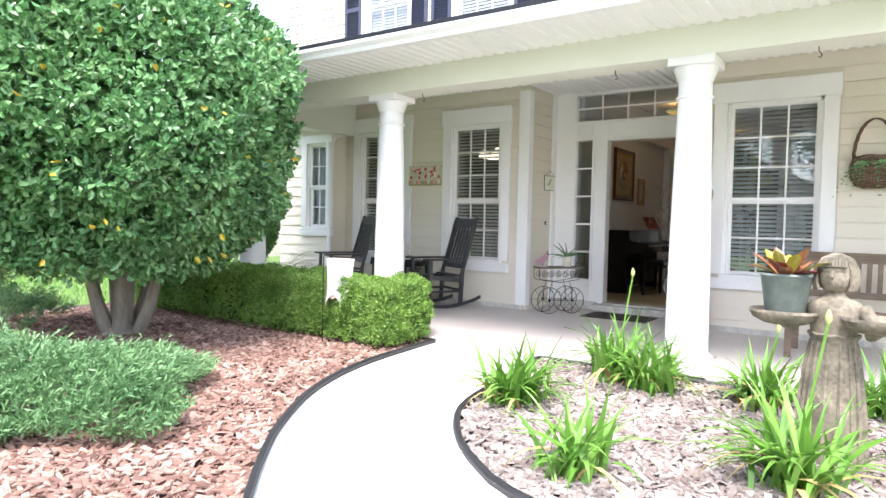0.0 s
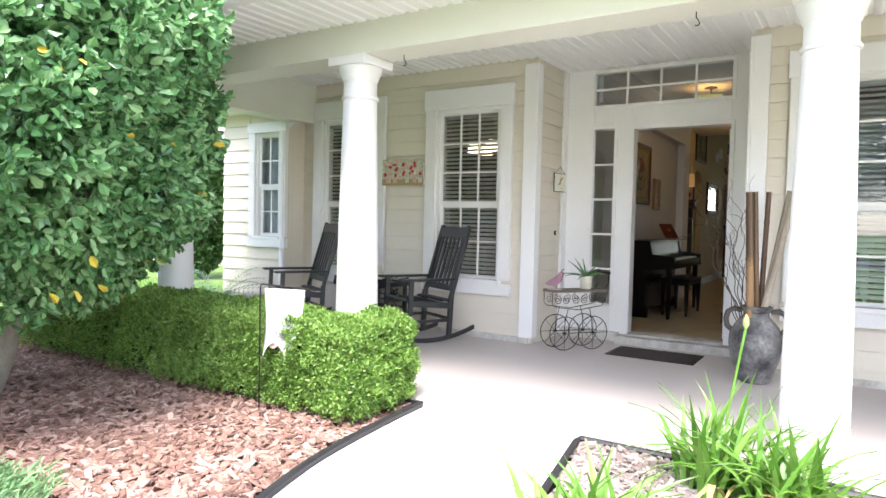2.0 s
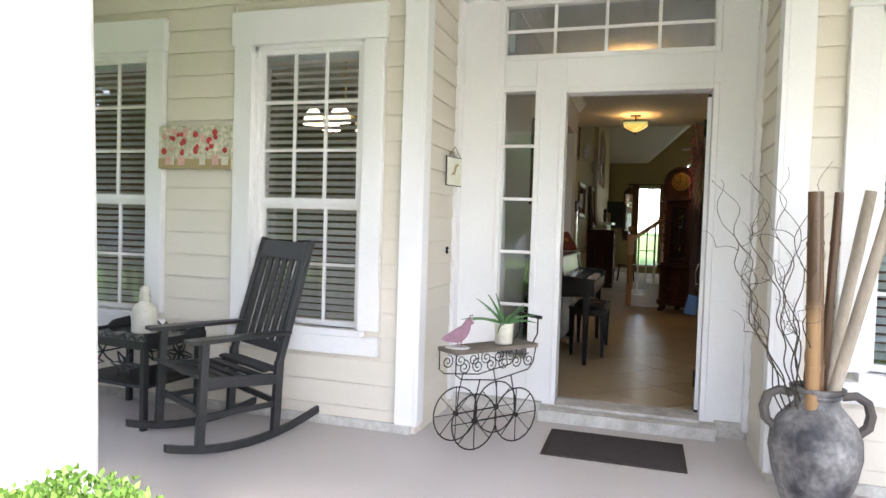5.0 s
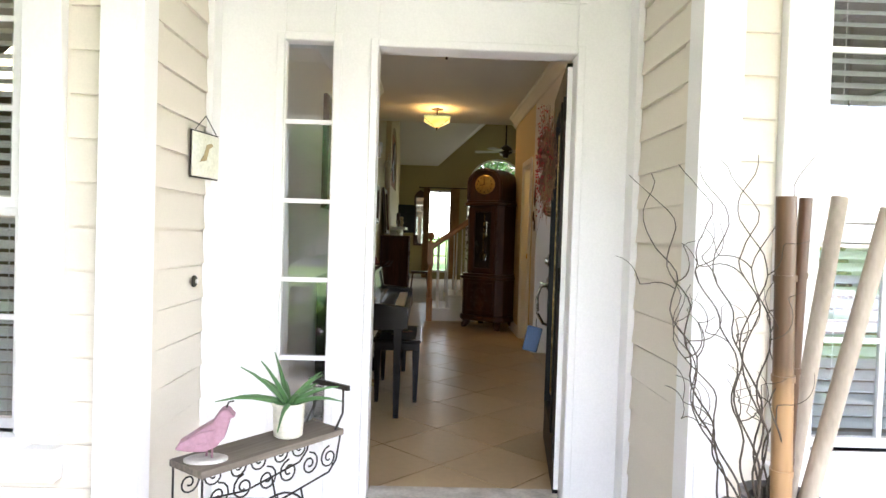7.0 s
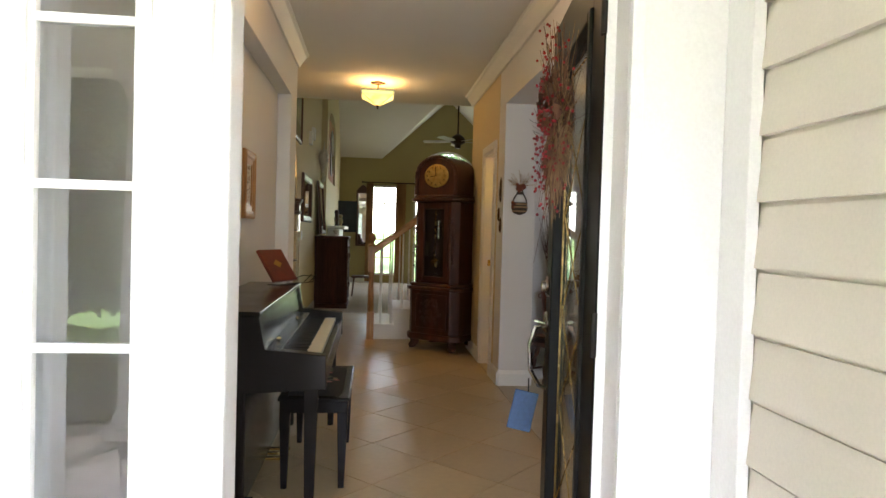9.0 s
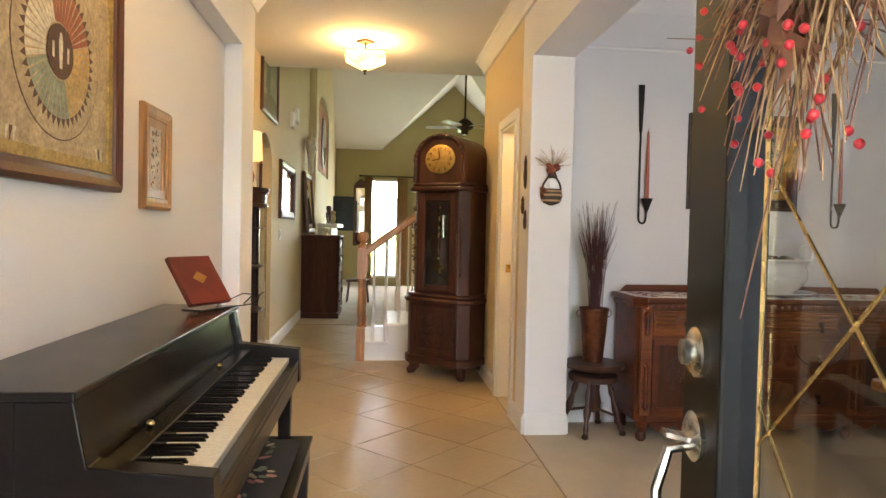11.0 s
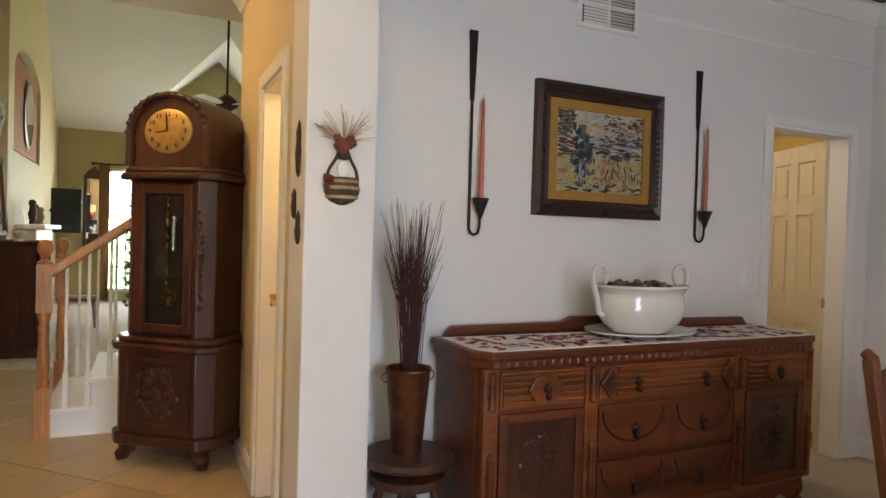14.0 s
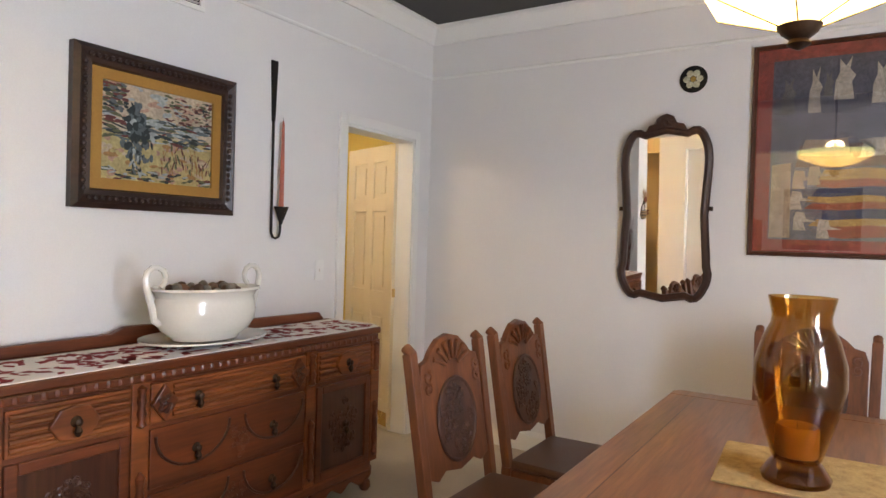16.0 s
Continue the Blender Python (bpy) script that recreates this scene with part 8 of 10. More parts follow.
SM = bpy.data.materials.new("mirror_silver")
SM.use_nodes = True
for key, val in (("Base Color", (0.88, 0.88, 0.87, 1)), ("Metallic", 1.0), ("Roughness", 0.015)):
    SM.node_tree.nodes["Principled BSDF"].inputs[key].default_value = val
f = frame_of("framed_mirror", pose(-3.79, 15.45, 1.78, 0, 0, 90), 1.15, 0.64, 0.09, 0.04, MAHOG, "wide mirror in a dark frame on the tan hall wall", category="mirror")
part("mirror_glass", Shape().box(-0.5, 0.5, -0.012, -0.004, -0.25, 0.25), SM, f)
f = frame_of("framed_mirror", pose(-3.74, 17.45, 1.72, -4, 0, 90), 1.0, 0.86, 0.07, 0.04, MAHOG, "dark framed mirror above the dresser", category="mirror")
part("mirror_glass", Shape().box(-0.45, 0.45, -0.012, -0.004, -0.38, 0.38), SM, f)
f = frame_of("framed_print", pose(-3.79, 14.18, 2.78, 0, 0, 90), 0.92, 0.72, 0.05, 0.03, MAHOG, "muted landscape print in a dark frame high on the hall wall")
part("print", Shape().box(-0.42, 0.42, -0.012, -0.004, -0.33, 0.33), flatmat("muted_green_print", (0.30, 0.30, 0.20)), f)
flat(f, "printed_tree", blob(-0.1, 0.0, 0.12, 0.2, 2), 0.0125, flatmat("print_dark_green", (0.16, 0.18, 0.11)))
flat(f, "printed_ground", [(-0.42, -0.33), (0.42, -0.33), (0.42, -0.18), (0.1, -0.12), (-0.42, -0.2)], 0.0125, flatmat("print_olive", (0.22, 0.20, 0.11)))
sw = thing("light_switch", pose(-3.79, 15.0, 1.28), "cream light switch plate on the hall wall", "light switch")
part("plate", Shape().box(0, 0.006, -0.06, 0.06, -0.06, 0.06), TRIMIN, sw, bevel=0.002)
part("rocker", Shape().box(0.006, 0.011, -0.035, -0.01, -0.03, 0.03).box(0.006, 0.011, 0.01, 0.035, -0.03, 0.03), TRIMIN, sw, bevel=0.001)
for y in (15.75, 16.15):
    o = thing("wall_chime_box", pose(-3.79, y, 2.66 if y < 16 else 2.78), "small white box high on the tan wall", "chime box", "boxes on the hall wall")
    part("cover", Shape().box(0, 0.05, -0.08, 0.08, -0.09, 0.09), TRIMIN, o, bevel=0.006)
sk = thing("steer_skull", pose(-3.76, 17.3, 2.45), "pale animal skull mounted on the hall wall", "skull")
BONE = mat("bleached_bone", (0.66, 0.60, 0.48), (0.50, 0.44, 0.33), 0.8, scale=14)
part("skull", Shape().lathe([(0.03, -0.3), (0.06, -0.26), (0.07, -0.1), (0.12, 0.05), (0.14, 0.14), (0.10, 0.22), (0.03, 0.25)], 14, pose(0.06, 0, 0), 0.6, 1.0), BONE, sk, smooth=True)
for sg_ in (-1, 1):
    part("horn", Shape().tube([(0.05, sg_ * 0.1, 0.16), (0.08, sg_ * 0.24, 0.2), (0.09, sg_ * 0.3, 0.34)], 0.028, 7, 0.006), BONE, sk, smooth=True)
    # Black disc on the bone stands for the shade in the eye hollow.
    part("eye_socket", Shape().lathe([(0.03, 0), (0.022, 0.006)], 10, pose(0.125, sg_ * 0.07, 0.06, 0, 90, 0)), BLACKWOOD, sk)
mn = thing("fireplace_mantel", pose(-3.69, 19.2, FZ), "white fireplace mantel on the chimney wall", "mantel")
part("shelf", Shape().box(0, 0.32, -0.85, 0.85, 1.30, 1.36), TRIMIN, mn, bevel=0.012)
part("frieze", Shape().box(0, 0.22, -0.75, 0.75, 1.08, 1.30), TRIMIN, mn, bevel=0.02)
for y in (-0.62, 0.62):
    part("leg", Shape().box(0, 0.14, y - 0.1, y + 0.1, 0, 1.08), TRIMIN, mn, bevel=0.008)
part("firebox", Shape().box(0.002, 0.03, -0.5, 0.5, 0, 0.9), BLACKWOOD, mn)
for k, (x, y, h) in enumerate(((-3.53, 18.55, 0.30), (-3.47, 18.75, 0.22), (-3.55, 18.95, 0.26))):
    o = thing("figurine", pose(x, y, FZ + 1.36), "small dark figurine on the mantel shelf", "figurine", "mantel ornaments")
    part("body", Shape().lathe([(0.04, 0), (0.03, 0.03), (0.05, h * 0.4), (0.03, h * 0.7), (0.045, h * 0.82), (0.035, h * 0.95), (0.005, h)], 12), (BRONZE, OCHRE, BLACKWOOD)[k], o, smooth=True)
lp = thing("oil_lamp", pose(-3.45, 17.08, FZ + 1.18), "clear glass oil lamp on the dresser", "oil lamp")
part("font", Shape().lathe([(0.05, 0), (0.02, 0.03), (0.05, 0.07), (0.05, 0.1), (0.02, 0.12)], 14), CREAMC, lp, smooth=True)
part("chimney", Shape().lathe([(0.025, 0.12), (0.045, 0.19), (0.022, 0.3), (0.024, 0.32)], 14), GLASS, lp, smooth=True)
nv = thing("niche_picture", pose(-3.737, 19.3, 2.32), "oval mirror on an orange panel in the wall niche", "mirror")
part("panel", Shape().box(0, 0.02, -0.9, 0.9, 0, 1.15), flatmat("orange_niche_panel", (0.42, 0.15, 0.06)), nv)
part("oval_frame", Shape().lathe([(0.32, 0), (0.36, 0.02), (0.32, 0.03)], 28, Matrix.Translation((0.02, 0.1, 0.55)) @ pose(0, 0, 0, 0, 90, 0), 1.3, 1.0), MAHOG, nv, smooth=True)
part("mirror_glass", Shape().lathe([(0.31, 0.031), (0.30, 0.033)], 28, Matrix.Translation((0.02, 0.1, 0.55)) @ pose(0, 0, 0, 0, 90, 0), 1.3, 1.0), SM, nv)
tv = thing("television", pose(-3.45, 21.5, 1.68, 0, 0, 12), "flat black television on a wall arm", "television")
part("screen", Shape().box(-0.22, 0.22, -0.02, 0, -0.36, 0.36), mat("black_glossy_screen", (0.03, 0.04, 0.05), (0.025, 0.03, 0.04), 0.08), tv, bevel=0.006)
part("arm", Shape().beam((0, 0, 0), (-0.26, 0.12, 0), 0.03, 0.05), IRON, tv)
f = frame_of("tall_mirror", pose(-3.12, 22.5, 1.66), 0.32, 1.35, 0.05, 0.035, MAHOG, "tall narrow dark framed mirror on the olive wall", category="mirror")
part("mirror_glass", Shape().box(-0.12, 0.12, -0.012, -0.004, -0.63, 0.63), SM, f)
part("crest", Shape().prism([(-0.17, 0.66), (-0.1, 0.76), (0, 0.84), (0.1, 0.76), (0.17, 0.66)], 0.005, 0.03, Matrix(((1, 0, 0, 0), (0, 0, -1, 0), (0, 1, 0, 0), (0, 0, 0, 1)))), MAHOG, f)
fs = thing("foot_stool", pose(-3.05, 19.2, FZ), "small dark stool in the living room", "stool")
part("seat", Shape().box(-0.2, 0.2, -0.16, 0.16, 0.36, 0.40), MAHOG, fs, bevel=0.008)
for x in (-0.15, 0.15):
    for y in (-0.12, 0.12):
        part("leg", Shape().beam((x * 1.25, y * 1.25, 0), (x, y, 0.37), 0.03, 0.03, (0, 1, 0)), MAHOG, fs)
fan = thing("ceiling_fan", pose(-1.37, 18.0, 3.0), "dark ceiling fan hanging from the vaulted ceiling", "ceiling fan")
part("rod", Shape().tube([(0, 0, 0.1), (0, 0, 2.6)], 0.015, 8), BRONZE, fan)
part("motor", Shape().lathe([(0.03, 0.16), (0.11, 0.10), (0.14, 0.05), (0.13, 0.0), (0.06, -0.04), (0.05, -0.1)], 24), BRONZE, fan, smooth=True)
for k in range(5):
    a = k * 2 * math.pi / 5 + 0.3
    part("blade", Shape().prism([(0.13, -0.03), (0.25, -0.065), (0.62, -0.07), (0.65, 0), (0.62, 0.07), (0.25, 0.065), (0.13, 0.03)], 0.02, 0.03, pose(0, 0, 0, 0, 0, math.degrees(a)) @ pose(0, 0, 0, 10)), mat("pale_fan_blade", (0.55, 0.50, 0.42), None, 0.5) if k == 0 else bpy.data.materials["pale_fan_blade"], fan)
# living room windows and curtains
for nm, (x0, x1, z0, z1), cols_, rows_ in (("window_9", LW, 2, 5), ("window_10", AW, 4, 5)):
    w = tagged(new(nm), "tall white living room window with muntins", "window", kind="structure")
    s, e = Shape(), 0.05
    s.box(x0, x0 + e, 22.52, 22.6, z0, z1).box(x1 - e, x1, 22.52, 22.6, z0, z1).box(x0, x1, 22.52, 22.6, z0, z0 + e).box(x0, x1, 22.52, 22.6, z1 - e, z1)
    for i in range(1, cols_):
        s.box(x0 + i * (x1 - x0) / cols_ - 0.012, x0 + i * (x1 - x0) / cols_ + 0.012, 22.54, 22.57, z0, z1)
    for j in range(1, rows_):
        s.box(x0, x1, 22.541, 22.569, z0 + j * (z1 - z0) / rows_ - 0.012, z0 + j * (z1 - z0) / rows_ + 0.012)
    part("window_frame", s, WHITE, w)
    o = part("pane", Shape().box(x0 + e, x1 - e, 22.552, 22.556, z0 + e, z1 - e), GLASS, w)
    o.visible_shadow = False
w = tagged(new("window_11"), "white arched fanlight with radiating muntins", "window", kind="structure")
s = Shape()
for k in range(1, 6):
    a = math.pi * k / 6
    s.tube([(CX + 0.2 * math.cos(a), 22.55, RZ + 0.2 * math.sin(a)), (CX + RR * math.cos(a), 22.55, RZ + RR * math.sin(a))], 0.013, 4)
s.tube([(CX + 0.78 * math.cos(math.pi * k / 20), 22.55, RZ + 0.78 * math.sin(math.pi * k / 20)) for k in range(21)], 0.035, 6).tube([(CX + 0.2 * math.cos(math.pi * k / 10), 22.55, RZ + 0.2 * math.sin(math.pi * k / 10)) for k in range(11)], 0.013, 4)
s.box(CX - RR, CX + RR, 22.52, 22.6, 2.56, 2.62)
part("window_frame", s, WHITE, w)
CURT = mat("gold_brown_curtain", (0.46, 0.27, 0.11), (0.34, 0.19, 0.075), 0.9, scale=6, fine=120, stretch=(1, 1, 0.2))
for x0, x1 in ((-3.03, -2.86), (-2.30, -2.06), (-0.05, 0.2)):
    c = thing("curtain", pose((x0 + x1) / 2, 22.42, 0.12), "gold brown patterned curtain panel beside the window", "curtain", "living room curtains")
    w_ = (x1 - x0) / 2
    nn = 28
    row = [(-w_ + 2 * w_ * k / nn, 0.025 * math.sin(k * 1.35)) for k in range(nn + 1)]
    s = Shape().add([(x, y, z) for z in (0, 2.43) for x, y in row], [(k, k + 1, nn + 2 + k, nn + 1 + k) for k in range(nn)])
    o = part("cloth", s, CURT, c, smooth=True, fix=False)
    o.modifiers.new("cloth_thickness", "SOLIDIFY").thickness = 0.004
rod = thing("curtain_rod", pose(-1.4, 22.42, 2.56), "dark curtain rod over the living room windows", "curtain rod")
part("pole", Shape().tube([(-1.72, 0, 0), (1.7, 0, 0)], 0.014, 8), IRON, rod)
for x in (-1.74, 1.72):
    part("finial", Shape().lathe([(0.012, -0.02), (0.03, 0), (0.012, 0.025)], 12, pose(x, 0, 0, 0, 90, 0)), IRON, rod, smooth=True)


# ---------------------------------------------------------------- dining room things
SBW = wood("carved_walnut", (0.165, 0.042, 0.011), (0.065, 0.016, 0.005), 0.36, 0)
SBD = wood("dark_burl_panel", (0.085, 0.028, 0.013), (0.035, 0.012, 0.007), 0.3, 2, coat=0.2)
SBL = wood("ribbed_light_walnut", (0.25, 0.074, 0.017), (0.11, 0.030, 0.008), 0.38, 0)
sb = thing("sideboard", pose(-0.12, 11.73, FZ), "carved walnut sideboard with drawers against the white wall", "sideboard")
HW, D0, D1 = 0.97, -0.20, 0.22
body = [(-HW + 0.06, D0), (HW - 0.06, D0), (HW, D0 + 0.06), (HW, D1), (-HW, D1), (-HW, D0 + 0.06)]
part("carcass", Shape().prism(body, 0.16, 0.83), SBW, sb, bevel=0.004)
topp = [(-HW + 0.03, D0 - 0.035), (HW - 0.03, D0 - 0.035), (HW + 0.035, D0 + 0.05), (HW + 0.035, D1), (-HW - 0.035, D1), (-HW - 0.035, D0 + 0.05)]
part("top_board", Shape().prism(topp, 0.865, 0.90), SBW, sb, bevel=0.008)
part("cornice", Shape().prism([(x * 0.99, y * 0.97) for x, y in topp], 0.83, 0.865), SBW, sb, bevel=0.008)
dn = Shape().lathe([(0.002, -0.014), (0.012, -0.008), (0.014, 0.004), (0.010, 0.014), (0.002, 0.016)], 8).mesh("dentil", SBW, True)
for k in range(44):
    o = new("dentil", dn)
    o.parent, o.location = sb, (-HW + 0.06 + k * (2 * HW - 0.12) / 43, D0 - 0.02, 0.845)
part("back_gallery", Shape().prism([(-HW + 0.02, 0.90), (-HW + 0.06, 0.945), (-0.32, 0.95), (-0.26, 0.975), (0.26, 0.975), (0.32, 0.95), (HW - 0.06, 0.945), (HW - 0.02, 0.90)], -D1, -D1 + 0.035, Matrix(((1, 0, 0, 0), (0, 0, -1, 0), (0, 1, 0, 0), (0, 0, 0, 1)))), SBW, sb, "moulded back gallery", bevel=0.006)
part("base_rail", Shape().prism([(x * 1.01, y * 1.03) for x, y in body], 0.12, 0.17), SBW, sb, bevel=0.01)
sc = Shape()
for x0, x1 in ((-0.90, -0.46), (-0.42, 0.42), (0.46, 0.90)):
    n = 16
    pts = [(x0, 0.125)] + [(x0 + (x1 - x0) * k / n, 0.085 + 0.02 * math.cos(6 * math.pi * k / n)) for k in range(n + 1)] + [(x1, 0.125)]
    sc.prism(pts, -D0 - 0.01, -D0 + 0.01, Matrix(((1, 0, 0, 0), (0, 0, -1, 0), (0, 1, 0, 0), (0, 0, 0, 1))))
part("apron", sc, SBW, sb)
for x in (-0.93, -0.44, 0.44, 0.93):
    part("front_leg", Shape().lathe([(0.022, 0), (0.034, 0.02), (0.03, 0.05), (0.02, 0.06), (0.036, 0.09), (0.036, 0.13)], 12, pose(x, D0 + 0.04, 0)), SBW, sb, smooth=True)
    col = Shape().box(x - 0.035, x + 0.035, D0 - 0.012, D0 + 0.02, 0.17, 0.83)
    part("stile", col, SBL, sb, bevel=0.004)
    for z0, z1 in ((0.2, 0.5), (0.66, 0.82)):
        tn = Shape()
        nn = 7
        prof = [(0.004, z0)] + [(0.012 + 0.008 * ((k % 2) == 0), z0 + (z1 - z0) * (k + 0.5) / nn) for k in range(nn)] + [(0.004, z1)]
        tn.lathe(prof, 10, pose(x, D0 - 0.014, 0))
        part("turned_ornament", tn, SBW, sb, smooth=True)
for x in (-0.93, 0.93):
    part("back_leg", Shape().box(x - 0.03, x + 0.03, D1 - 0.06, D1, 0, 0.14), SBW, sb)


def pull(parent, x, y, z):
    s = Shape().lathe([(0.02, 0), (0.014, 0.005), (0.008, 0.012), (0.013, 0.02), (0.004, 0.025)], 12, pose(x, y, z, 90))
    s.lathe([(0.006, 0), (0.014, -0.018), (0.008, -0.034), (0.001, -0.038)], 10, pose(x, y - 0.014, z - 0.012))
    part("drop_pull", s, BRONZE, parent, smooth=True)


def ribs(sh, x0, x1, z0, z1, y, n=5):
    h = (z1 - z0) / n
    for k in range(n):
        sh.tube([(x0, y, z0 + h * (k + 0.5)), (x1, y, z0 + h * (k + 0.5))], h * 0.42, 8)
    return sh


YF = D0 - 0.006
for sx in (-1, 1):
    x0, x1 = (-0.89, -0.48) if sx < 0 else (0.48, 0.89)
    d_ = part("drawer", Shape().box(x0, x1, YF - 0.006, D0 + 0.02, 0.665, 0.815), SBL, sb, bevel=0.004)
    part("reeding", ribs(Shape(), x0 + 0.01, x1 - 0.01, 0.675, 0.805, YF - 0.006), SBL, d_, smooth=True)
    xc = (x0 + x1) / 2
    part("diamond_boss", Shape().prism([(xc - 0.085, 0.74), (xc - 0.05, 0.79), (xc, 0.80), (xc + 0.05, 0.79), (xc + 0.085, 0.74), (xc + 0.05, 0.69), (xc, 0.68), (xc - 0.05, 0.69)], -YF, -YF + 0.028, Matrix(((1, 0, 0, 0), (0, 0, -1, 0), (0, 1, 0, 0), (0, 0, 0, 1)))), SBL, d_, bevel=0.005)
    pull(d_, xc, YF - 0.028, 0.745)
    d_ = part("cabinet_door", Shape().box(x0, x0 + 0.04, YF - 0.008, D0 + 0.02, 0.18, 0.645).box(x1 - 0.04, x1, YF - 0.008, D0 + 0.02, 0.18, 0.645).box(x0 + 0.04, x1 - 0.04, YF - 0.008, D0 + 0.02, 0.18, 0.22).box(x0 + 0.04, x1 - 0.04, YF - 0.008, D0 + 0.02, 0.605, 0.645), SBW, sb, bevel=0.005)
    part("door_panel", Shape().box(x0 + 0.04, x1 - 0.04, YF + 0.002, D0 + 0.015, 0.22, 0.605), SBD, d_)
    part("carved_rosette", carving(xc, 0.42, 0.10, 0.13, YF, 52, 11 + sx, 0.0075), SBD, d_, "dark carved oval rosette", smooth=True)
    if sx > 0:
        pull(d_, xc, YF - 0.012, 0.43)
for z0, z1, k in ((0.665, 0.815, 0), (0.42, 0.645, 1), (0.18, 0.40, 2)):
    d_ = part("drawer", Shape().box(-0.40, 0.40, YF - 0.006, D0 + 0.02, z0, z1), SBL if k == 0 else SBW, sb, bevel=0.004)
    zc = (z0 + z1) / 2
    if k == 0:
        part("reeding", ribs(Shape(), -0.31, 0.31, z0 + 0.01, z1 - 0.01, YF - 0.006), SBL, d_, smooth=True)
        for x in (-0.35, 0.35):
            part("carved_diamond", Shape().prism([(x - 0.055, zc), (x, zc - 0.07), (x + 0.055, zc), (x, zc + 0.07)], -YF, -YF + 0.022, Matrix(((1, 0, 0, 0), (0, 0, -1, 0), (0, 1, 0, 0), (0, 0, 0, 1)))), SBW, d_, bevel=0.004)
            part("carved_flower", carving(x, zc, 0.03, 0.035, YF - 0.022, 9, 30, 0.006), SBD, d_, smooth=True)
    else:
        for x in (-0.21, 0.21):
            s = Shape()
            s.tube([(x - 0.17 * math.cos(math.pi * q / 20), YF - 0.008, z1 - 0.03 - 0.14 * math.sin(math.pi * q / 20)) for q in range(21)], 0.006, 6)
            part("curved_moulding", s, SBD, d_, smooth=True)
        part("carved_leaf", carving(0, zc - 0.02, 0.06, 0.07, YF - 0.006, 20, 40 + k, 0.007), SBW, d_, smooth=True)
    for x in (-0.2, 0.2):
        pull(d_, x, YF - (0.014 if k == 0 else 0.008), zc + 0.0)
# cloth runner with red leaves
rn = thing("table_runner", pose(-0.12, 11.73, FZ + 0.901), "white runner with dark red leaf print on the sideboard", "table runner")
part("cloth", Shape().prism([(-0.985, -0.14), (-0.93, -0.228), (0.93, -0.228), (0.985, -0.14), (0.985, 0.15), (-0.985, 0.15)], 0, 0.003), mat("white_linen", (0.84, 0.81, 0.79), (0.80, 0.77, 0.75), 0.9, fine=300, bump=0.4), rn)
REDP = flatmat("dark_red_print", (0.30, 0.022, 0.03), 0.9)
lv = Shape()
r5 = np.random.default_rng(9)
for k in range(300):
    x, y, a, L = r5.uniform(-0.94, 0.94), r5.uniform(-0.195, 0.115), r5.uniform(0, 6.28), r5.uniform(0.018, 0.045)
    m = pose(x, y, 0, 0, 0, math.degrees(a))
    lv.add([(-L, 0, 0.0036), (-L * 0.2, -L * 0.55, 0.0036), (L, 0.1 * L, 0.0036), (L * 0.1, L * 0.55, 0.0036)], [(0, 1, 2, 3)], m)
part("printed_leaf", lv, REDP, rn, fix=False)
# tureen on its plate
WC = mat("glazed_white_ceramic", (0.74, 0.72, 0.66), (0.72, 0.70, 0.64), 0.12, scale=4, bump=0.0, fine_amt=0.02, coat=0.5)
tu = thing("soup_tureen", pose(-0.14, 11.71, FZ + 0.906), "glazed white oval bowl with scrolled handles, full of pine cones", "bowl")
part("under_plate", Shape().lathe([(0.14, 0), (0.22, 0.008), (0.29, 0.022), (0.292, 0.03), (0.22, 0.016), (0.05, 0.012)], 36, None, 1.0, 0.72), WC, tu, smooth=True)
part("bowl", Shape().lathe([(0.12, 0.014), (0.15, 0.02), (0.158, 0.032), (0.20, 0.06), (0.228, 0.10), (0.236, 0.14), (0.228, 0.18), (0.224, 0.20), (0.238, 0.222), (0.254, 0.232), (0.25, 0.242), (0.235, 0.235), (0.21, 0.20), (0.16, 0.10)], 36, None, 1.0, 0.70), WC, tu, smooth=True)
for sx in (-1, 1):
    s = Shape().tube([(sx * 0.225, 0, 0.10), (sx * 0.25, 0, 0.115), (sx * 0.258, 0, 0.16), (sx * 0.285, 0, 0.25)] + [(sx * (0.245 + 0.045 * math.cos(a)), 0, 0.285 + 0.045 * math.sin(a)) for a in [0.0 + q * 0.6 for q in range(8)]], 0.015, 8, 0.011)
    part("handle", s, WC, tu, "scrolled white handle", smooth=True)
POT = [mat("brown_pine_cone", (0.16, 0.09, 0.05), (0.08, 0.045, 0.03), 0.8), mat("grey_seed_pod", (0.22, 0.20, 0.16), (0.14, 0.12, 0.10), 0.8), mat("tan_nut", (0.26, 0.12, 0.055), (0.18, 0.08, 0.04), 0.5)]
for k in range(26):
    a, rr = k * 2.4, 0.18 * math.sqrt(k / 26)
    o = thing("dried_pod", pose(-0.14 + rr * math.cos(a), 11.71 + 0.65 * rr * math.sin(a), FZ + 0.906 + 0.222 + 0.01 * (k % 3), k * 30, k * 50, 0), "dried seed pod or cone in the white bowl", "seed pod", "dried pods in the bowl")
    r = 0.035 if k == 9 else 0.022
    part("pod", Shape().lathe([(0.003, -r), (r * 0.7, -r * 0.7), (r, 0), (r * 0.7, r * 0.7), (0.003, r)], 9), POT[2 if k == 9 else k % 2], o, smooth=True)

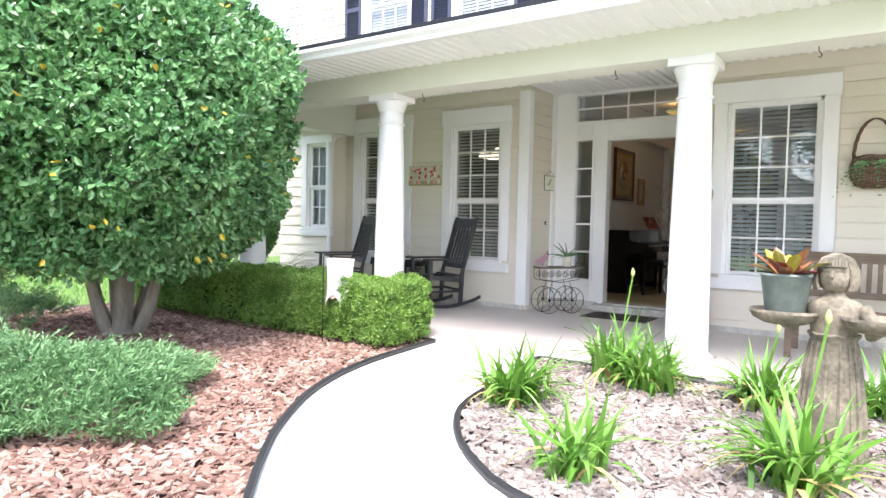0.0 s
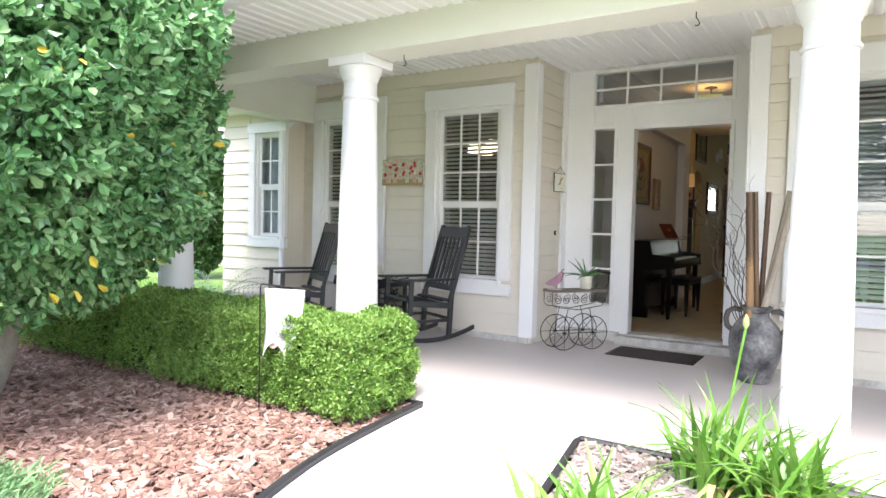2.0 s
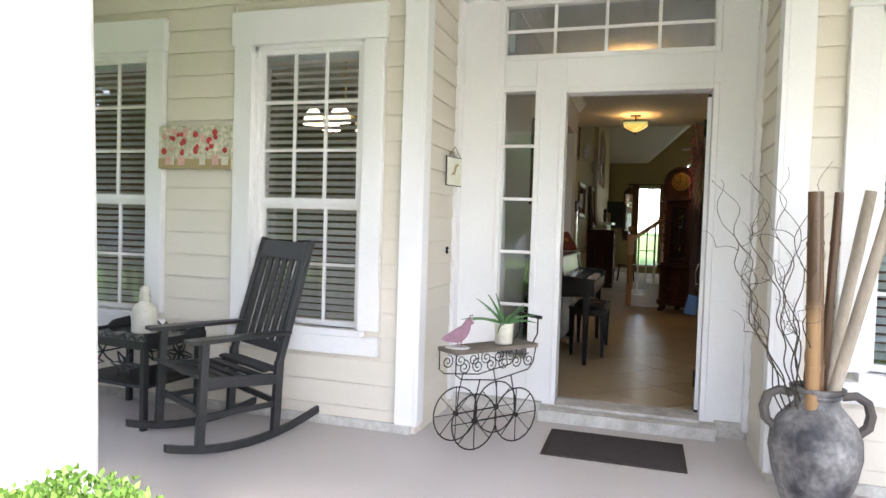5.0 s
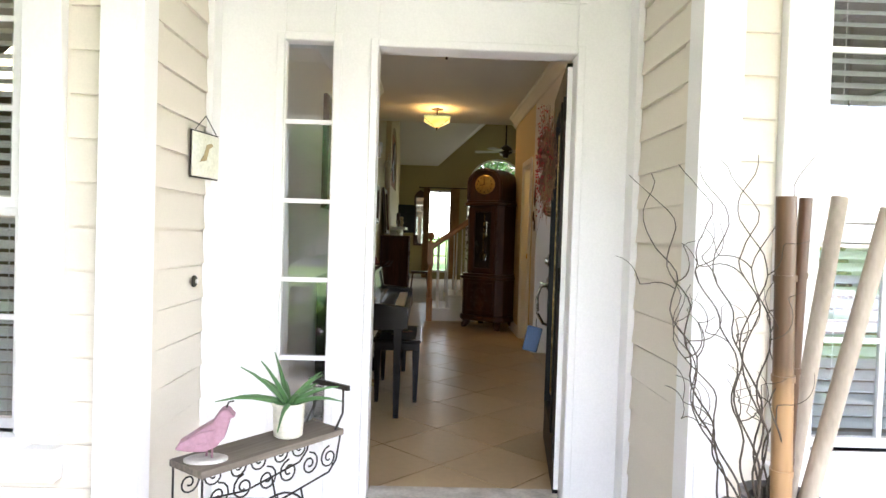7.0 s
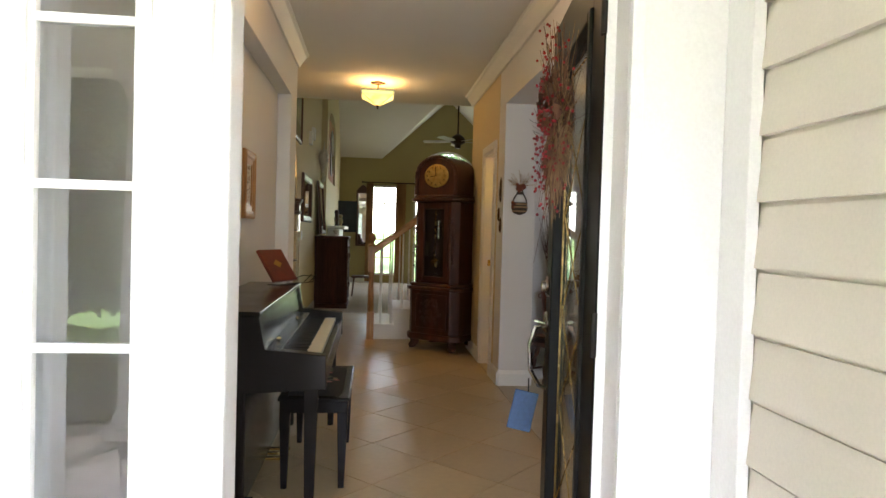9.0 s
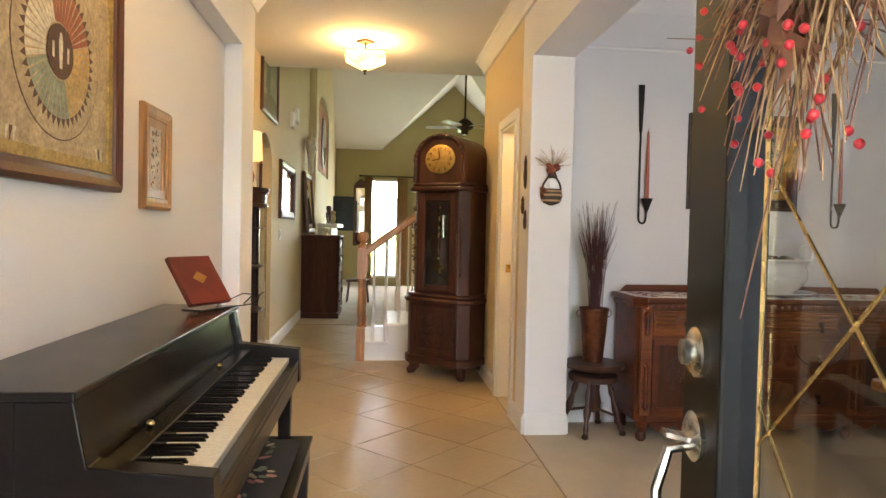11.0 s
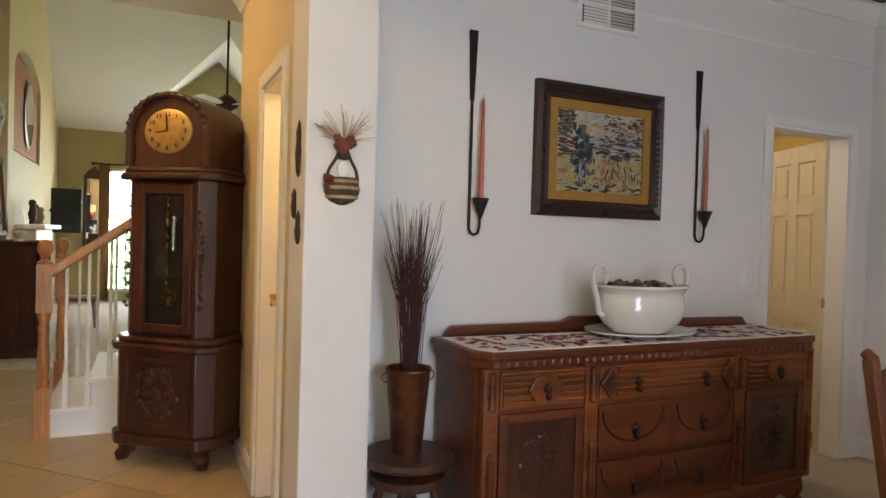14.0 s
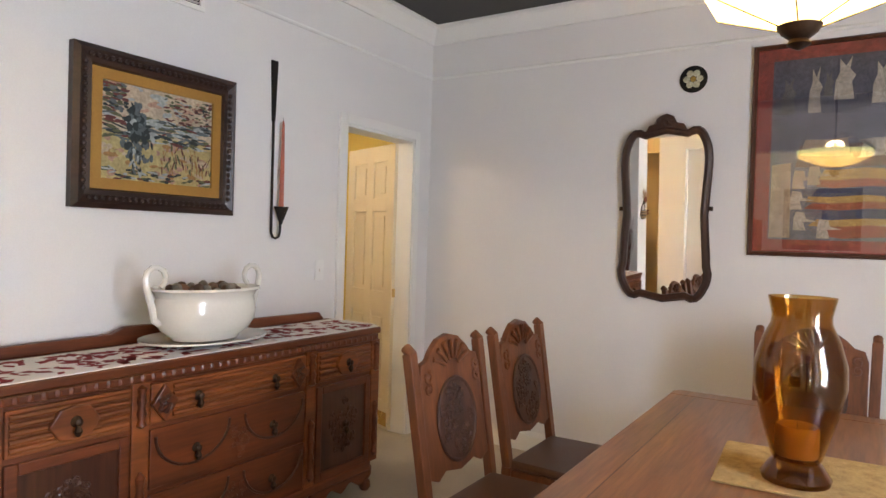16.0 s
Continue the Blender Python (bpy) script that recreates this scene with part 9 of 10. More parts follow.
# stool, copper bin, twigs
SW = wood("dark_stool_wood", (0.075, 0.03, 0.017), (0.04, 0.016, 0.01), 0.4, 2)
so = thing("round_stool", pose(-1.30, 11.76, FZ), "dark round stool with turned legs by the wall pier", "stool")
part("seat", Shape().lathe([(0.16, 0.415), (0.19, 0.425), (0.195, 0.44), (0.185, 0.455), (0.02, 0.455)], 32), SW, so, smooth=True)
part("under_disc", Shape().lathe([(0.11, 0.33), (0.155, 0.34), (0.155, 0.375), (0.13, 0.385), (0.02, 0.385)], 28), SW, so, smooth=True)
part("screw", Shape().tube([(0, 0, 0.18), (0, 0, 0.42)], 0.028, 12), SW, so)
part("hub", Shape().lathe([(0.02, 0.13), (0.045, 0.16), (0.05, 0.22), (0.035, 0.30), (0.05, 0.33)], 16), SW, so, smooth=True)
for k in range(4):
    a = math.pi / 4 + k * math.pi / 2 + 0.25
    d = Vector((math.cos(a), math.sin(a), 0))
    prof = [0.012, 0.018, 0.012, 0.02, 0.026, 0.02, 0.014, 0.022, 0.016, 0.02]
    s = Shape()
    pts = [d * (0.19 - 0.09 * q / 9) + Vector((0, 0, 0.02 + 0.32 * q / 9)) for q in range(10)]
    ax = pts[-1] - pts[0]
    s.lathe([(r_, ax.length * q / 9) for q, r_ in enumerate(prof)], 10, Matrix.Translation(pts[0]) @ ax.to_track_quat("Z", "Y").to_matrix().to_4x4())
    part("leg", s, SW, so, smooth=True)
    part("foot", Shape().lathe([(0.012, -0.02), (0.022, -0.012), (0.02, 0.006), (0.008, 0.016)], 10, pose(*(d * 0.195 + Vector((0, 0, 0.02))))), BRONZE, so, smooth=True)
    part("stretcher", Shape().tube([d * 0.165 + Vector((0, 0, 0.12)), Vector((0, 0, 0.16))], 0.009, 8), SW, so)
cb = thing("copper_bucket", pose(-1.30, 11.78, FZ + 0.456), "tall hammered copper bucket on the round stool", "bucket")
COP = mat("aged_copper", (0.30, 0.125, 0.065), (0.14, 0.055, 0.035), 0.4, metal=0.85, scale=12, fine=50, bump=0.4, depth=0.003)
part("body", Shape().lathe([(0.062, 0), (0.064, 0.01), (0.092, 0.335), (0.097, 0.34), (0.097, 0.348), (0.089, 0.345), (0.06, 0.02)], 28), COP, cb, smooth=True)
for sx in (-1, 1):
    part("ring_handle", Shape().tube([(sx * (0.096 + 0.02 * math.sin(a)), 0, 0.31 + 0.02 * math.cos(a)) for a in [q * 0.45 for q in range(15)]], 0.003, 5), COP, cb)
dt = thing("dried_twigs", pose(-1.30, 11.78, FZ + 0.50), "bundle of dark red dried twigs in the copper bucket", "twigs")
RT = mat("dark_red_twig", (0.085, 0.025, 0.022), (0.05, 0.017, 0.015), 0.8, scale=30)
r6 = np.random.default_rng(17)
for g_ in range(10):
    s = Shape()
    for k in range(15):
        a, sp_ = r6.uniform(0, 6.28), min(abs(r6.normal(0, 0.05)), 0.075)
        h = r6.uniform(0.72, 1.0)
        p0 = Vector((r6.normal(0, 0.012), r6.normal(0, 0.012), 0))
        p1 = p0 + Vector((math.cos(a) * 0.02, math.sin(a) * 0.02, 0.36))
        p2 = p1 + Vector((math.cos(a) * sp_ * 0.6, math.sin(a) * sp_ * 0.5, (h - 0.36) * 0.55))
        p3 = p2 + Vector((math.cos(a + 0.3) * sp_, math.sin(a + 0.3) * sp_ * 0.7, (h - 0.36) * 0.45))
        s.tube([p0, p1, p2, p3], 0.0025, 4, 0.0008)
        s.tube([p2, p2 + Vector((r6.normal(0, 0.03), r6.normal(0, 0.02), 0.11))], 0.0014, 4, 0.0006)
    part("twig", s, RT, dt)


# wall candle holders
def sconce(x, label):
    w = thing("candle_sconce", pose(x, 11.98, 1.44), label, "wall sconce", "iron candle sconces")
    s = Shape()
    s.add([(-0.022, -0.012, 0.94), (0.022, -0.012, 0.94), (0.010, -0.012, 0.62), (-0.010, -0.012, 0.62), (-0.022, -0.004, 0.94), (0.022, -0.004, 0.94), (0.010, -0.004, 0.62), (-0.010, -0.004, 0.62)], [(0, 1, 2, 3), (7, 6, 5, 4), (0, 4, 5, 1), (1, 5, 6, 2), (3, 2, 6, 7), (0, 3, 7, 4)])
    s.tube([(0, -0.01, 0.64), (0, -0.012, 0.03), (0.008, -0.016, 0.008), (0.024, -0.022, 0.0), (0.04, -0.026, 0.01), (0.046, -0.03, 0.04), (0.046, -0.03, 0.10)], 0.007, 7)
    part("iron_bar", s, IRON, w)
    part("drip_cup", Shape().lathe([(0.006, 0.075), (0.038, 0.165), (0.040, 0.17), (0.034, 0.168), (0.006, 0.1)], 18, pose(0.046, -0.035, 0)), IRON, w, smooth=True)
    cn = thing("taper_candle", pose(x + 0.046, 11.945, 1.44 + 0.15), "tall terracotta pink taper candle in an iron sconce", "candle", "taper candles")
    part("wax", Shape().lathe([(0.013, 0), (0.012, 0.2), (0.007, 0.46), (0.002, 0.48)], 12), mat("terracotta_wax", (0.50, 0.15, 0.10), (0.44, 0.12, 0.08), 0.5, scale=6) if "terracotta_wax" not in bpy.data.materials else bpy.data.materials["terracotta_wax"], cn, smooth=True)
    part("wick", Shape().tube([(0, 0, 0.48), (0, 0, 0.495)], 0.001, 4), IRON, cn)


sconce(-0.945, "black iron wall sconce beside the landscape painting")
sconce(0.455, "black iron wall sconce beside the doorway")
FRD = wood("dark_carved_frame", (0.045, 0.02, 0.013), (0.022, 0.011, 0.008), 0.4, 0)
lp_ = frame_of("landscape_painting", pose(-0.21, 11.98, 1.875), 0.79, 0.655, 0.085, 0.05, FRD, "impressionist landscape painting in a dark carved frame", mat("gold_slip", (0.36, 0.19, 0.03), (0.32, 0.165, 0.026), 0.5, scale=10, bump=0.05, fine_amt=0.06), 0.04)
cv = part("canvas", Shape().box(-0.28, 0.28, -0.012, -0.002, -0.21, 0.21), flatmat("canvas_cream", (0.50, 0.43, 0.30)), lp_)
PAINT = {n_: flatmat(n_, c_) for n_, c_ in (("paint_dark_teal", (0.022, 0.034, 0.036)), ("paint_moss", (0.10, 0.11, 0.055)), ("paint_slate", (0.10, 0.125, 0.135)), ("paint_cream", (0.50, 0.41, 0.30)), ("paint_maroon", (0.12, 0.035, 0.03)), ("paint_straw", (0.46, 0.38, 0.17)), ("paint_ochre", (0.36, 0.20, 0.07)), ("paint_pink", (0.42, 0.26, 0.19)), ("paint_pale_blue", (0.36, 0.40, 0.40)))}
flat(lp_, "sky", rect(-0.275, 0.275, 0.0, 0.205), 0.0122, PAINT["paint_cream"])
flat(lp_, "field", rect(-0.275, 0.275, -0.205, 0.0), 0.0122, PAINT["paint_straw"])
r7 = np.random.default_rng(31)
strokes = {n_: Shape() for n_ in PAINT}
SM4 = Matrix(((1, 0, 0, 0), (0, 0, -1, 0), (0, 1, 0, 0), (0, 0, 0, 1)))


def stroke(n_, x, z, rx, rz, k):
    """One dab of paint, kept within the canvas."""
    x, z = max(-0.272 + rx, min(0.272 - rx, x)), max(-0.202 + rz, min(0.202 - rz, z))
    a = r7.normal(0, 0.3)
    out = [(x + rx * math.cos(q) * math.cos(a) - rz * math.sin(q) * math.sin(a), z + rx * math.cos(q) * math.sin(a) * 0.5 + rz * math.sin(q)) for q in [math.pi * j / 4 for j in range(8)]]
    strokes[n_].prism(out, 0.0128 + 0.000006 * k, 0.0131 + 0.000006 * k, SM4)


def dabs(n, x0, x1, z0, z1, rx, rz, names, k0):
    for k in range(n):
        stroke(names[int(r7.integers(0, len(names)))], r7.uniform(x0, x1), r7.uniform(z0, z1), r7.uniform(*rx), r7.uniform(*rz), k0 + k)


dabs(90, -0.27, 0.27, 0.04, 0.2, (0.02, 0.05), (0.006, 0.014), ("paint_cream", "paint_pink", "paint_cream", "paint_pale_blue"), 0)
dabs(90, -0.27, 0.27, -0.2, -0.03, (0.012, 0.04), (0.006, 0.016), ("paint_straw", "paint_straw", "paint_ochre", "paint_pink", "paint_cream"), 90)
dabs(90, -0.27, -0.16, 0.08, 0.195, (0.008, 0.024), (0.003, 0.008), ("paint_dark_teal", "paint_moss", "paint_maroon", "paint_slate"), 180)
dabs(150, 0.02, 0.27, 0.07, 0.19, (0.006, 0.022), (0.002, 0.007), ("paint_maroon", "paint_dark_teal", "paint_maroon", "paint_cream", "paint_pink", "paint_moss"), 270)
dabs(170, -0.27, 0.27, -0.03, 0.075, (0.015, 0.045), (0.003, 0.009), ("paint_dark_teal", "paint_slate", "paint_moss", "paint_dark_teal", "paint_pale_blue", "paint_maroon"), 420)
dabs(60, -0.27, 0.27, -0.2, -0.155, (0.01, 0.03), (0.003, 0.007), ("paint_moss", "paint_dark_teal", "paint_maroon", "paint_pale_blue"), 590)
dabs(70, 0.0, 0.27, -0.15, -0.04, (0.002, 0.006), (0.01, 0.028), ("paint_ochre", "paint_moss", "paint_straw", "paint_maroon"), 650)
for k in range(130):
    w_ = r7.random()
    stroke(("paint_slate", "paint_dark_teal", "paint_slate", "paint_dark_teal", "paint_pale_blue")[int(r7.integers(0, 5 if k % 4 == 0 else 4))], -0.115 + r7.normal(0, 0.012 + 0.03 * (1 - w_)), -0.11 + 0.23 * w_, r7.uniform(0.006, 0.016), r7.uniform(0.008, 0.02), 720 + k)
dabs(26, -0.14, -0.09, -0.17, -0.09, (0.003, 0.008), (0.008, 0.02), ("paint_dark_teal", "paint_slate", "paint_pale_blue"), 850)
for n_, sh_ in strokes.items():
    tagged(part("brushwork", sh_, PAINT[n_], lp_), kind="stuff")
cr = Shape()
for k in range(24):
    for z in (-0.285, 0.285):
        cr.lathe([(0.012, 0), (0.008, 0.006), (0.001, 0.008)], 7, pose(-0.33 + k * 0.0287, -0.046, z, 90))
for k in range(18):
    for x in (-0.352, 0.352):
        cr.lathe([(0.012, 0), (0.008, 0.006), (0.001, 0.008)], 7, pose(x, -0.046, -0.25 + k * 0.0294, 90))
part("carved_border", cr, FRD, lp_, smooth=True)

# pier ornaments
bw = thing("woven_wall_basket", pose(-1.625, 11.705, 1.60), "small striped wall basket with dried flowers on the pier", "wall basket")
part("basket", Shape().lathe([(0.012, -0.065), (0.05, -0.05), (0.07, -0.015), (0.066, 0.02), (0.055, 0.04)], 20, None, 1.0, 0.6), mat("woven_dark_wicker", (0.10, 0.07, 0.04), (0.05, 0.035, 0.022), 0.8, scale=30), bw, smooth=True)
for z, r in ((-0.035, 0.063), (0.0, 0.0715), (0.025, 0.066)):
    part("straw_band", Shape().lathe([(r, z - 0.006), (r + 0.002, z), (r, z + 0.006)], 20, None, 1.0, 0.62), STRAW, bw, smooth=True)
part("handle_cord", Shape().tube([(-0.062, 0, 0.03), (-0.052, -0.005, 0.07), (-0.028, -0.01, 0.11), (-0.012, -0.01, 0.15)], 0.006, 6).tube([(0.062, 0, 0.03), (0.052, -0.005, 0.07), (0.028, -0.01, 0.11), (0.012, -0.01, 0.15)], 0.006, 6), TWIG, bw)
part("white_label", Shape().lathe([(0.026, 0), (0.024, 0.004), (0.002, 0.005)], 16, pose(0, -0.006, 0.072, 90), 0.85, 1.25), TRIMIN, bw, smooth=True)
part("dark_knot", Shape().lathe([(0.018, -0.012), (0.03, 0.0), (0.02, 0.012)], 12, pose(0, -0.012, 0.118), 1.0, 0.5), TWIG, bw, smooth=True)
RUSTB = mat("rust_ribbon", (0.20, 0.05, 0.022), (0.12, 0.03, 0.015), 0.8, scale=20)
for k, (bx, bz, br) in enumerate(((-0.012, 0.155, 0.034), (0.02, 0.17, 0.028), (-0.03, 0.185, 0.018), (-0.06, 0.03, 0.026), (-0.065, 0.0, 0.02))):
    part("ribbon_loop", Shape().lathe([(0.004, -br), (br * 0.7, -br * 0.5), (br, 0.0), (br * 0.6, br * 0.6), (0.004, br)], 10, pose(bx, -0.03, bz, 20 * k, 15 * k, 0), 1.0, 0.4), RUSTB, bw, smooth=True)
s = Shape()
for k in range(40):
    a, L = r6.uniform(-1.4, 1.4), r6.uniform(0.07, 0.15)
    s.tube([(0, -0.01, 0.17), (math.sin(a) * L * 0.6, -0.02 - 0.02 * r6.random(), 0.17 + math.cos(a) * L * 0.6), (math.sin(a) * L * 0.95, -0.03, 0.165 + math.cos(a) * L)], 0.0014, 4)
part("dried_grass", s, STRAW, bw)
for y, z, h, k in ((11.81, 1.75, 0.11, 0), (11.87, 1.54, 0.06, 1), (11.79, 1.445, 0.065, 2)):
    o = thing("carved_figure", pose(-1.77, y, z), "small dark carved wooden ornament on the pier", "wall carving", "carvings on the pier")
    part("carving", Shape().lathe([(0.004, -h), (0.018, -h * 0.8), (0.026, -h * 0.2), (0.018, h * 0.3), (0.022, h * 0.55), (0.012, h * 0.8), (0.003, h)], 10, None, 0.55, 1.0), CURIO, o, smooth=True)

# vent, switch, doorway leaf
vt = thing("wall_vent", pose(-0.18, 11.98, 2.60), "white metal air vent high on the wall", "air vent")
part("frame", Shape().box(-0.19, 0.19, -0.012, 0, -0.105, -0.08).box(-0.19, 0.19, -0.012, 0, 0.08, 0.105).box(-0.19, -0.165, -0.012, 0, -0.08, 0.08).box(0.165, 0.19, -0.012, 0, -0.08, 0.08).box(-0.01, 0.01, -0.012, 0, -0.08, 0.08), TRIMIN, vt, bevel=0.003)
# Black sheet behind the slats stands for the duct's shade.
part("backing", Shape().box(-0.165, 0.165, -0.002, 0, -0.08, 0.08), BLACKWOOD, vt)
sl = Shape().box(-0.155, -0.01, -0.001, 0.001, -0.006, 0.006, pose(0, 0, 0, 40)).mesh("slat", TRIMIN)
sl2 = Shape().box(0.01, 0.155, -0.001, 0.001, -0.009, 0.009, pose(0, 0, 0, 75)).mesh("slat", TRIMIN)
for k in range(10):
    for q in (sl, sl2):
        o = new("slat", q)
        o.parent, o.location = vt, (0, -0.007, -0.072 + k * 0.016)
sw = thing("light_switch", pose(0.84, 11.98, 1.26), "white light switch plate beside the doorway", "light switch")
part("plate", Shape().box(-0.035, 0.035, -0.006, 0, -0.058, 0.058), TRIMIN, sw, bevel=0.002)
part("toggle", Shape().box(-0.005, 0.005, -0.016, -0.006, -0.008, 0.01), TRIMIN, sw, bevel=0.001)
kd = tagged(new("door_2"), "cream six-panel door standing ajar", "door", kind="structure")
kd.matrix_world = pose(1.735, 12.10, FZ + 0.01, 0, 0, 69)
DC = mat("cream_door_paint", (0.74, 0.66, 0.50), (0.71, 0.63, 0.48), 0.4, scale=3, bump=0.03, fine_amt=0.015)
lw, lh = 0.68, 2.04
s = Shape().box(0, 0.1, -0.018, 0.018, 0, lh).box(lw - 0.1, lw, -0.018, 0.018, 0, lh).box(lw / 2 - 0.045, lw / 2 + 0.045, -0.018, 0.018, 0, lh)
for z0, z1 in ((0, 0.2), (0.82, 0.98), (1.56, 1.66), (lh - 0.12, lh)):
    s.box(0.1, lw / 2 - 0.045, -0.018, 0.018, z0, z1).box(lw / 2 + 0.045, lw - 0.1, -0.018, 0.018, z0, z1)
part("door_leaf", s, DC, kd, bevel=0.004)
for x0, x1 in ((0.1, lw / 2 - 0.045), (lw / 2 + 0.045, lw - 0.1)):
    for z0, z1 in ((0.2, 0.82), (0.98, 1.56), (1.66, lh - 0.12)):
        part("door_panel", Shape().box(x0, x1, -0.003, 0.003, z0, z1).box(x0 + 0.035, x1 - 0.035, -0.013, 0.013, z0 + 0.03, z1 - 0.03), DC, kd, bevel=0.005)
part("kick_plate", Shape().box(0.02, lw - 0.02, 0.018, 0.02, 0.02, 0.12), BRASS, kd)
part("latch_plate", Shape().box(-0.006, 0.0, -0.012, 0.012, 0.95, 1.01), BRASS, kd)
sp2 = thing("strike_plate", pose(-1.70, 12.641, 1.08), "small brass strike plate on the hall door jamb", "strike plate")
part("plate", Shape().box(-0.018, 0.018, -0.003, 0, -0.03, 0.03), BRASS, sp2, bevel=0.001)
# Towel in the closet, built as one flat dark cloth.
cb2 = thing("wall_calendar", pose(-0.52, 12.6, 1.25, 0, 0, -90), "dark patterned towel hanging in the yellow closet", "towel")
part("cloth", Shape().box(-0.2, 0.2, -0.02, -0.012, -0.9, 0.12), flatmat("dark_pattern_cloth", (0.06, 0.06, 0.05)), cb2)

# mirror, rosette plate, red framed picture
MF = wood("dark_mirror_frame", (0.065, 0.028, 0.017), (0.032, 0.014, 0.01), 0.35, 2)
mi = thing("shaped_mirror", pose(1.948, 10.295, 1.65, 1.8, 0, -92.2), "waisted wall mirror in a dark carved frame", "mirror")


def mirror_outline(k):
    out = []
    for i in range(48):
        t = i / 48 * 2 * math.pi
        c, s_ = math.cos(t), math.sin(t)
        x = 0.25 * (abs(c) ** 0.35) * (1 if c >= 0 else -1)
        z = 0.475 * (abs(s_) ** 0.35) * (1 if s_ >= 0 else -1)
        x *= 1 - 0.11 * math.exp(-((z - 0.0) / 0.25) ** 2) + 0.05 * (z < -0.3)
        z += (0.018 * math.cos(3 * math.pi * x / 0.27) if abs(z) > 0.4 else 0) * (1 if z > 0 else -1)
        out.append((x * k + (0 if k == 1 else 0), z * k))
    return out


o1 = mirror_outline(1.0)
part("mirror_glass", Shape().prism(o1, 0.006, 0.010, Matrix(((1, 0, 0, 0), (0, 0, -1, 0), (0, 1, 0, 0), (0, 0, 0, 1)))), SM, mi)
part("mirror_frame", Shape().tube([(x, -0.012, z) for x, z in o1 + o1[:2]], 0.024, 8, None, False), MF, mi, smooth=True)
part("carved_crest", Shape().prism([(-0.12, 0.48), (-0.10, 0.52), (-0.06, 0.53), (-0.04, 0.57), (0, 0.585), (0.04, 0.57), (0.06, 0.53), (0.10, 0.52), (0.12, 0.48)], 0.005, 0.028, Matrix(((1, 0, 0, 0), (0, 0, -1, 0), (0, 1, 0, 0), (0, 0, 0, 1)))), MF, mi, bevel=0.005)
part("crest_carving", carving(0, 0.53, 0.06, 0.03, -0.028, 14, 77, 0.006), MF, mi, smooth=True)
for sx in (-1, 1):
    part("side_clip", Shape().box(sx * 0.255 - 0.012, sx * 0.255 + 0.012, -0.02, 0, 0.02, 0.045), BRONZE, mi)
ro = thing("rosette_plate", pose(1.97, 10.165, 2.43, 0, 0, -90), "small black plate with a gold flower on the wall", "wall plate")
part("plate", Shape().lathe([(0.075, 0), (0.078, 0.01), (0.06, 0.016), (0.002, 0.014)], 28, pose(0, 0, 0, 90)), DOORBLACK, ro, smooth=True)
for k in range(7):
    a = k * 2 * math.pi / 6
    part("painted_petal", Shape().lathe([(0.02 if k < 6 else 0.016, 0), (0.01, 0.003)], 10, pose(0.036 * math.cos(a) * (k < 6), -0.016, 0.036 * math.sin(a) * (k < 6), 90)), flatmat("gold_petal" if k == 6 else "cream_petal", (0.45, 0.28, 0.05) if k == 6 else (0.55, 0.52, 0.36)), ro)
rp = frame_of("red_matted_picture", pose(1.97, 9.36, 2.0, 0, 0, -90), 0.98, 1.14, 0.025, 0.025, MAHOG, "large figure weaving scene print with a red mat under glass")
part("red_mat", Shape().box(-0.47, 0.47, -0.008, 0, -0.55, 0.55), flatmat("brick_red_mat", (0.30, 0.055, 0.04)), rp)
flat(rp, "print_ground", rect(-0.39, 0.39, -0.48, 0.48), 0.0085, flatmat("print_slate_ground", (0.10, 0.10, 0.13)))
PRN = {n_: flatmat("print_" + n_, c_) for n_, c_ in (("sand", (0.42, 0.32, 0.22)), ("pale", (0.50, 0.44, 0.36)), ("grey", (0.30, 0.28, 0.28)), ("plum", (0.15, 0.075, 0.08)), ("brick", (0.32, 0.085, 0.045)), ("ochre", (0.46, 0.28, 0.09)), ("navy", (0.04, 0.055, 0.13)), ("umber", (0.20, 0.13, 0.10)), ("mist", (0.17, 0.17, 0.20)))}
flat(rp, "misty_ground", [(-0.39, -0.48), (0.39, -0.48), (0.39, 0.2), (0.2, 0.24), (-0.1, 0.18), (-0.39, 0.22)], 0.0092, PRN["mist"])
for x0, x1 in ((-0.385, -0.285), (0.285, 0.385)):
    flat(rp, "sand_pillar", [(x0, -0.47), (x1, -0.47), (x1 - 0.006, -0.07), (x0 + 0.004, -0.08)], 0.0098, PRN["sand"])
for k, (x, z, w_, h_, n_) in enumerate(((-0.315, 0.28, 0.035, 0.09, "grey"), (-0.19, 0.30, 0.03, 0.11, "pale"), (-0.13, 0.33, 0.022, 0.06, "grey"), (-0.06, 0.35, 0.045, 0.10, "pale"), (0.10, 0.32, 0.04, 0.10, "pale"), (0.24, 0.28, 0.035, 0.10, "grey"))):
    flat(rp, "pale_shape", [(x - w_, z - h_), (x + w_, z - h_), (x + w_ * 0.7, z - 0.1 * h_), (x + w_ * 1.1, z + 0.2 * h_), (x + w_ * 0.5, z + 0.55 * h_), (x + w_ * 0.7, z + 1.2 * h_), (x + w_ * 0.1, z + 0.7 * h_), (x - w_ * 0.5, z + 1.1 * h_), (x - w_ * 0.5, z + 0.4 * h_), (x - w_ * 0.9, z)], 0.0102 + 0.0001 * k, PRN[n_])
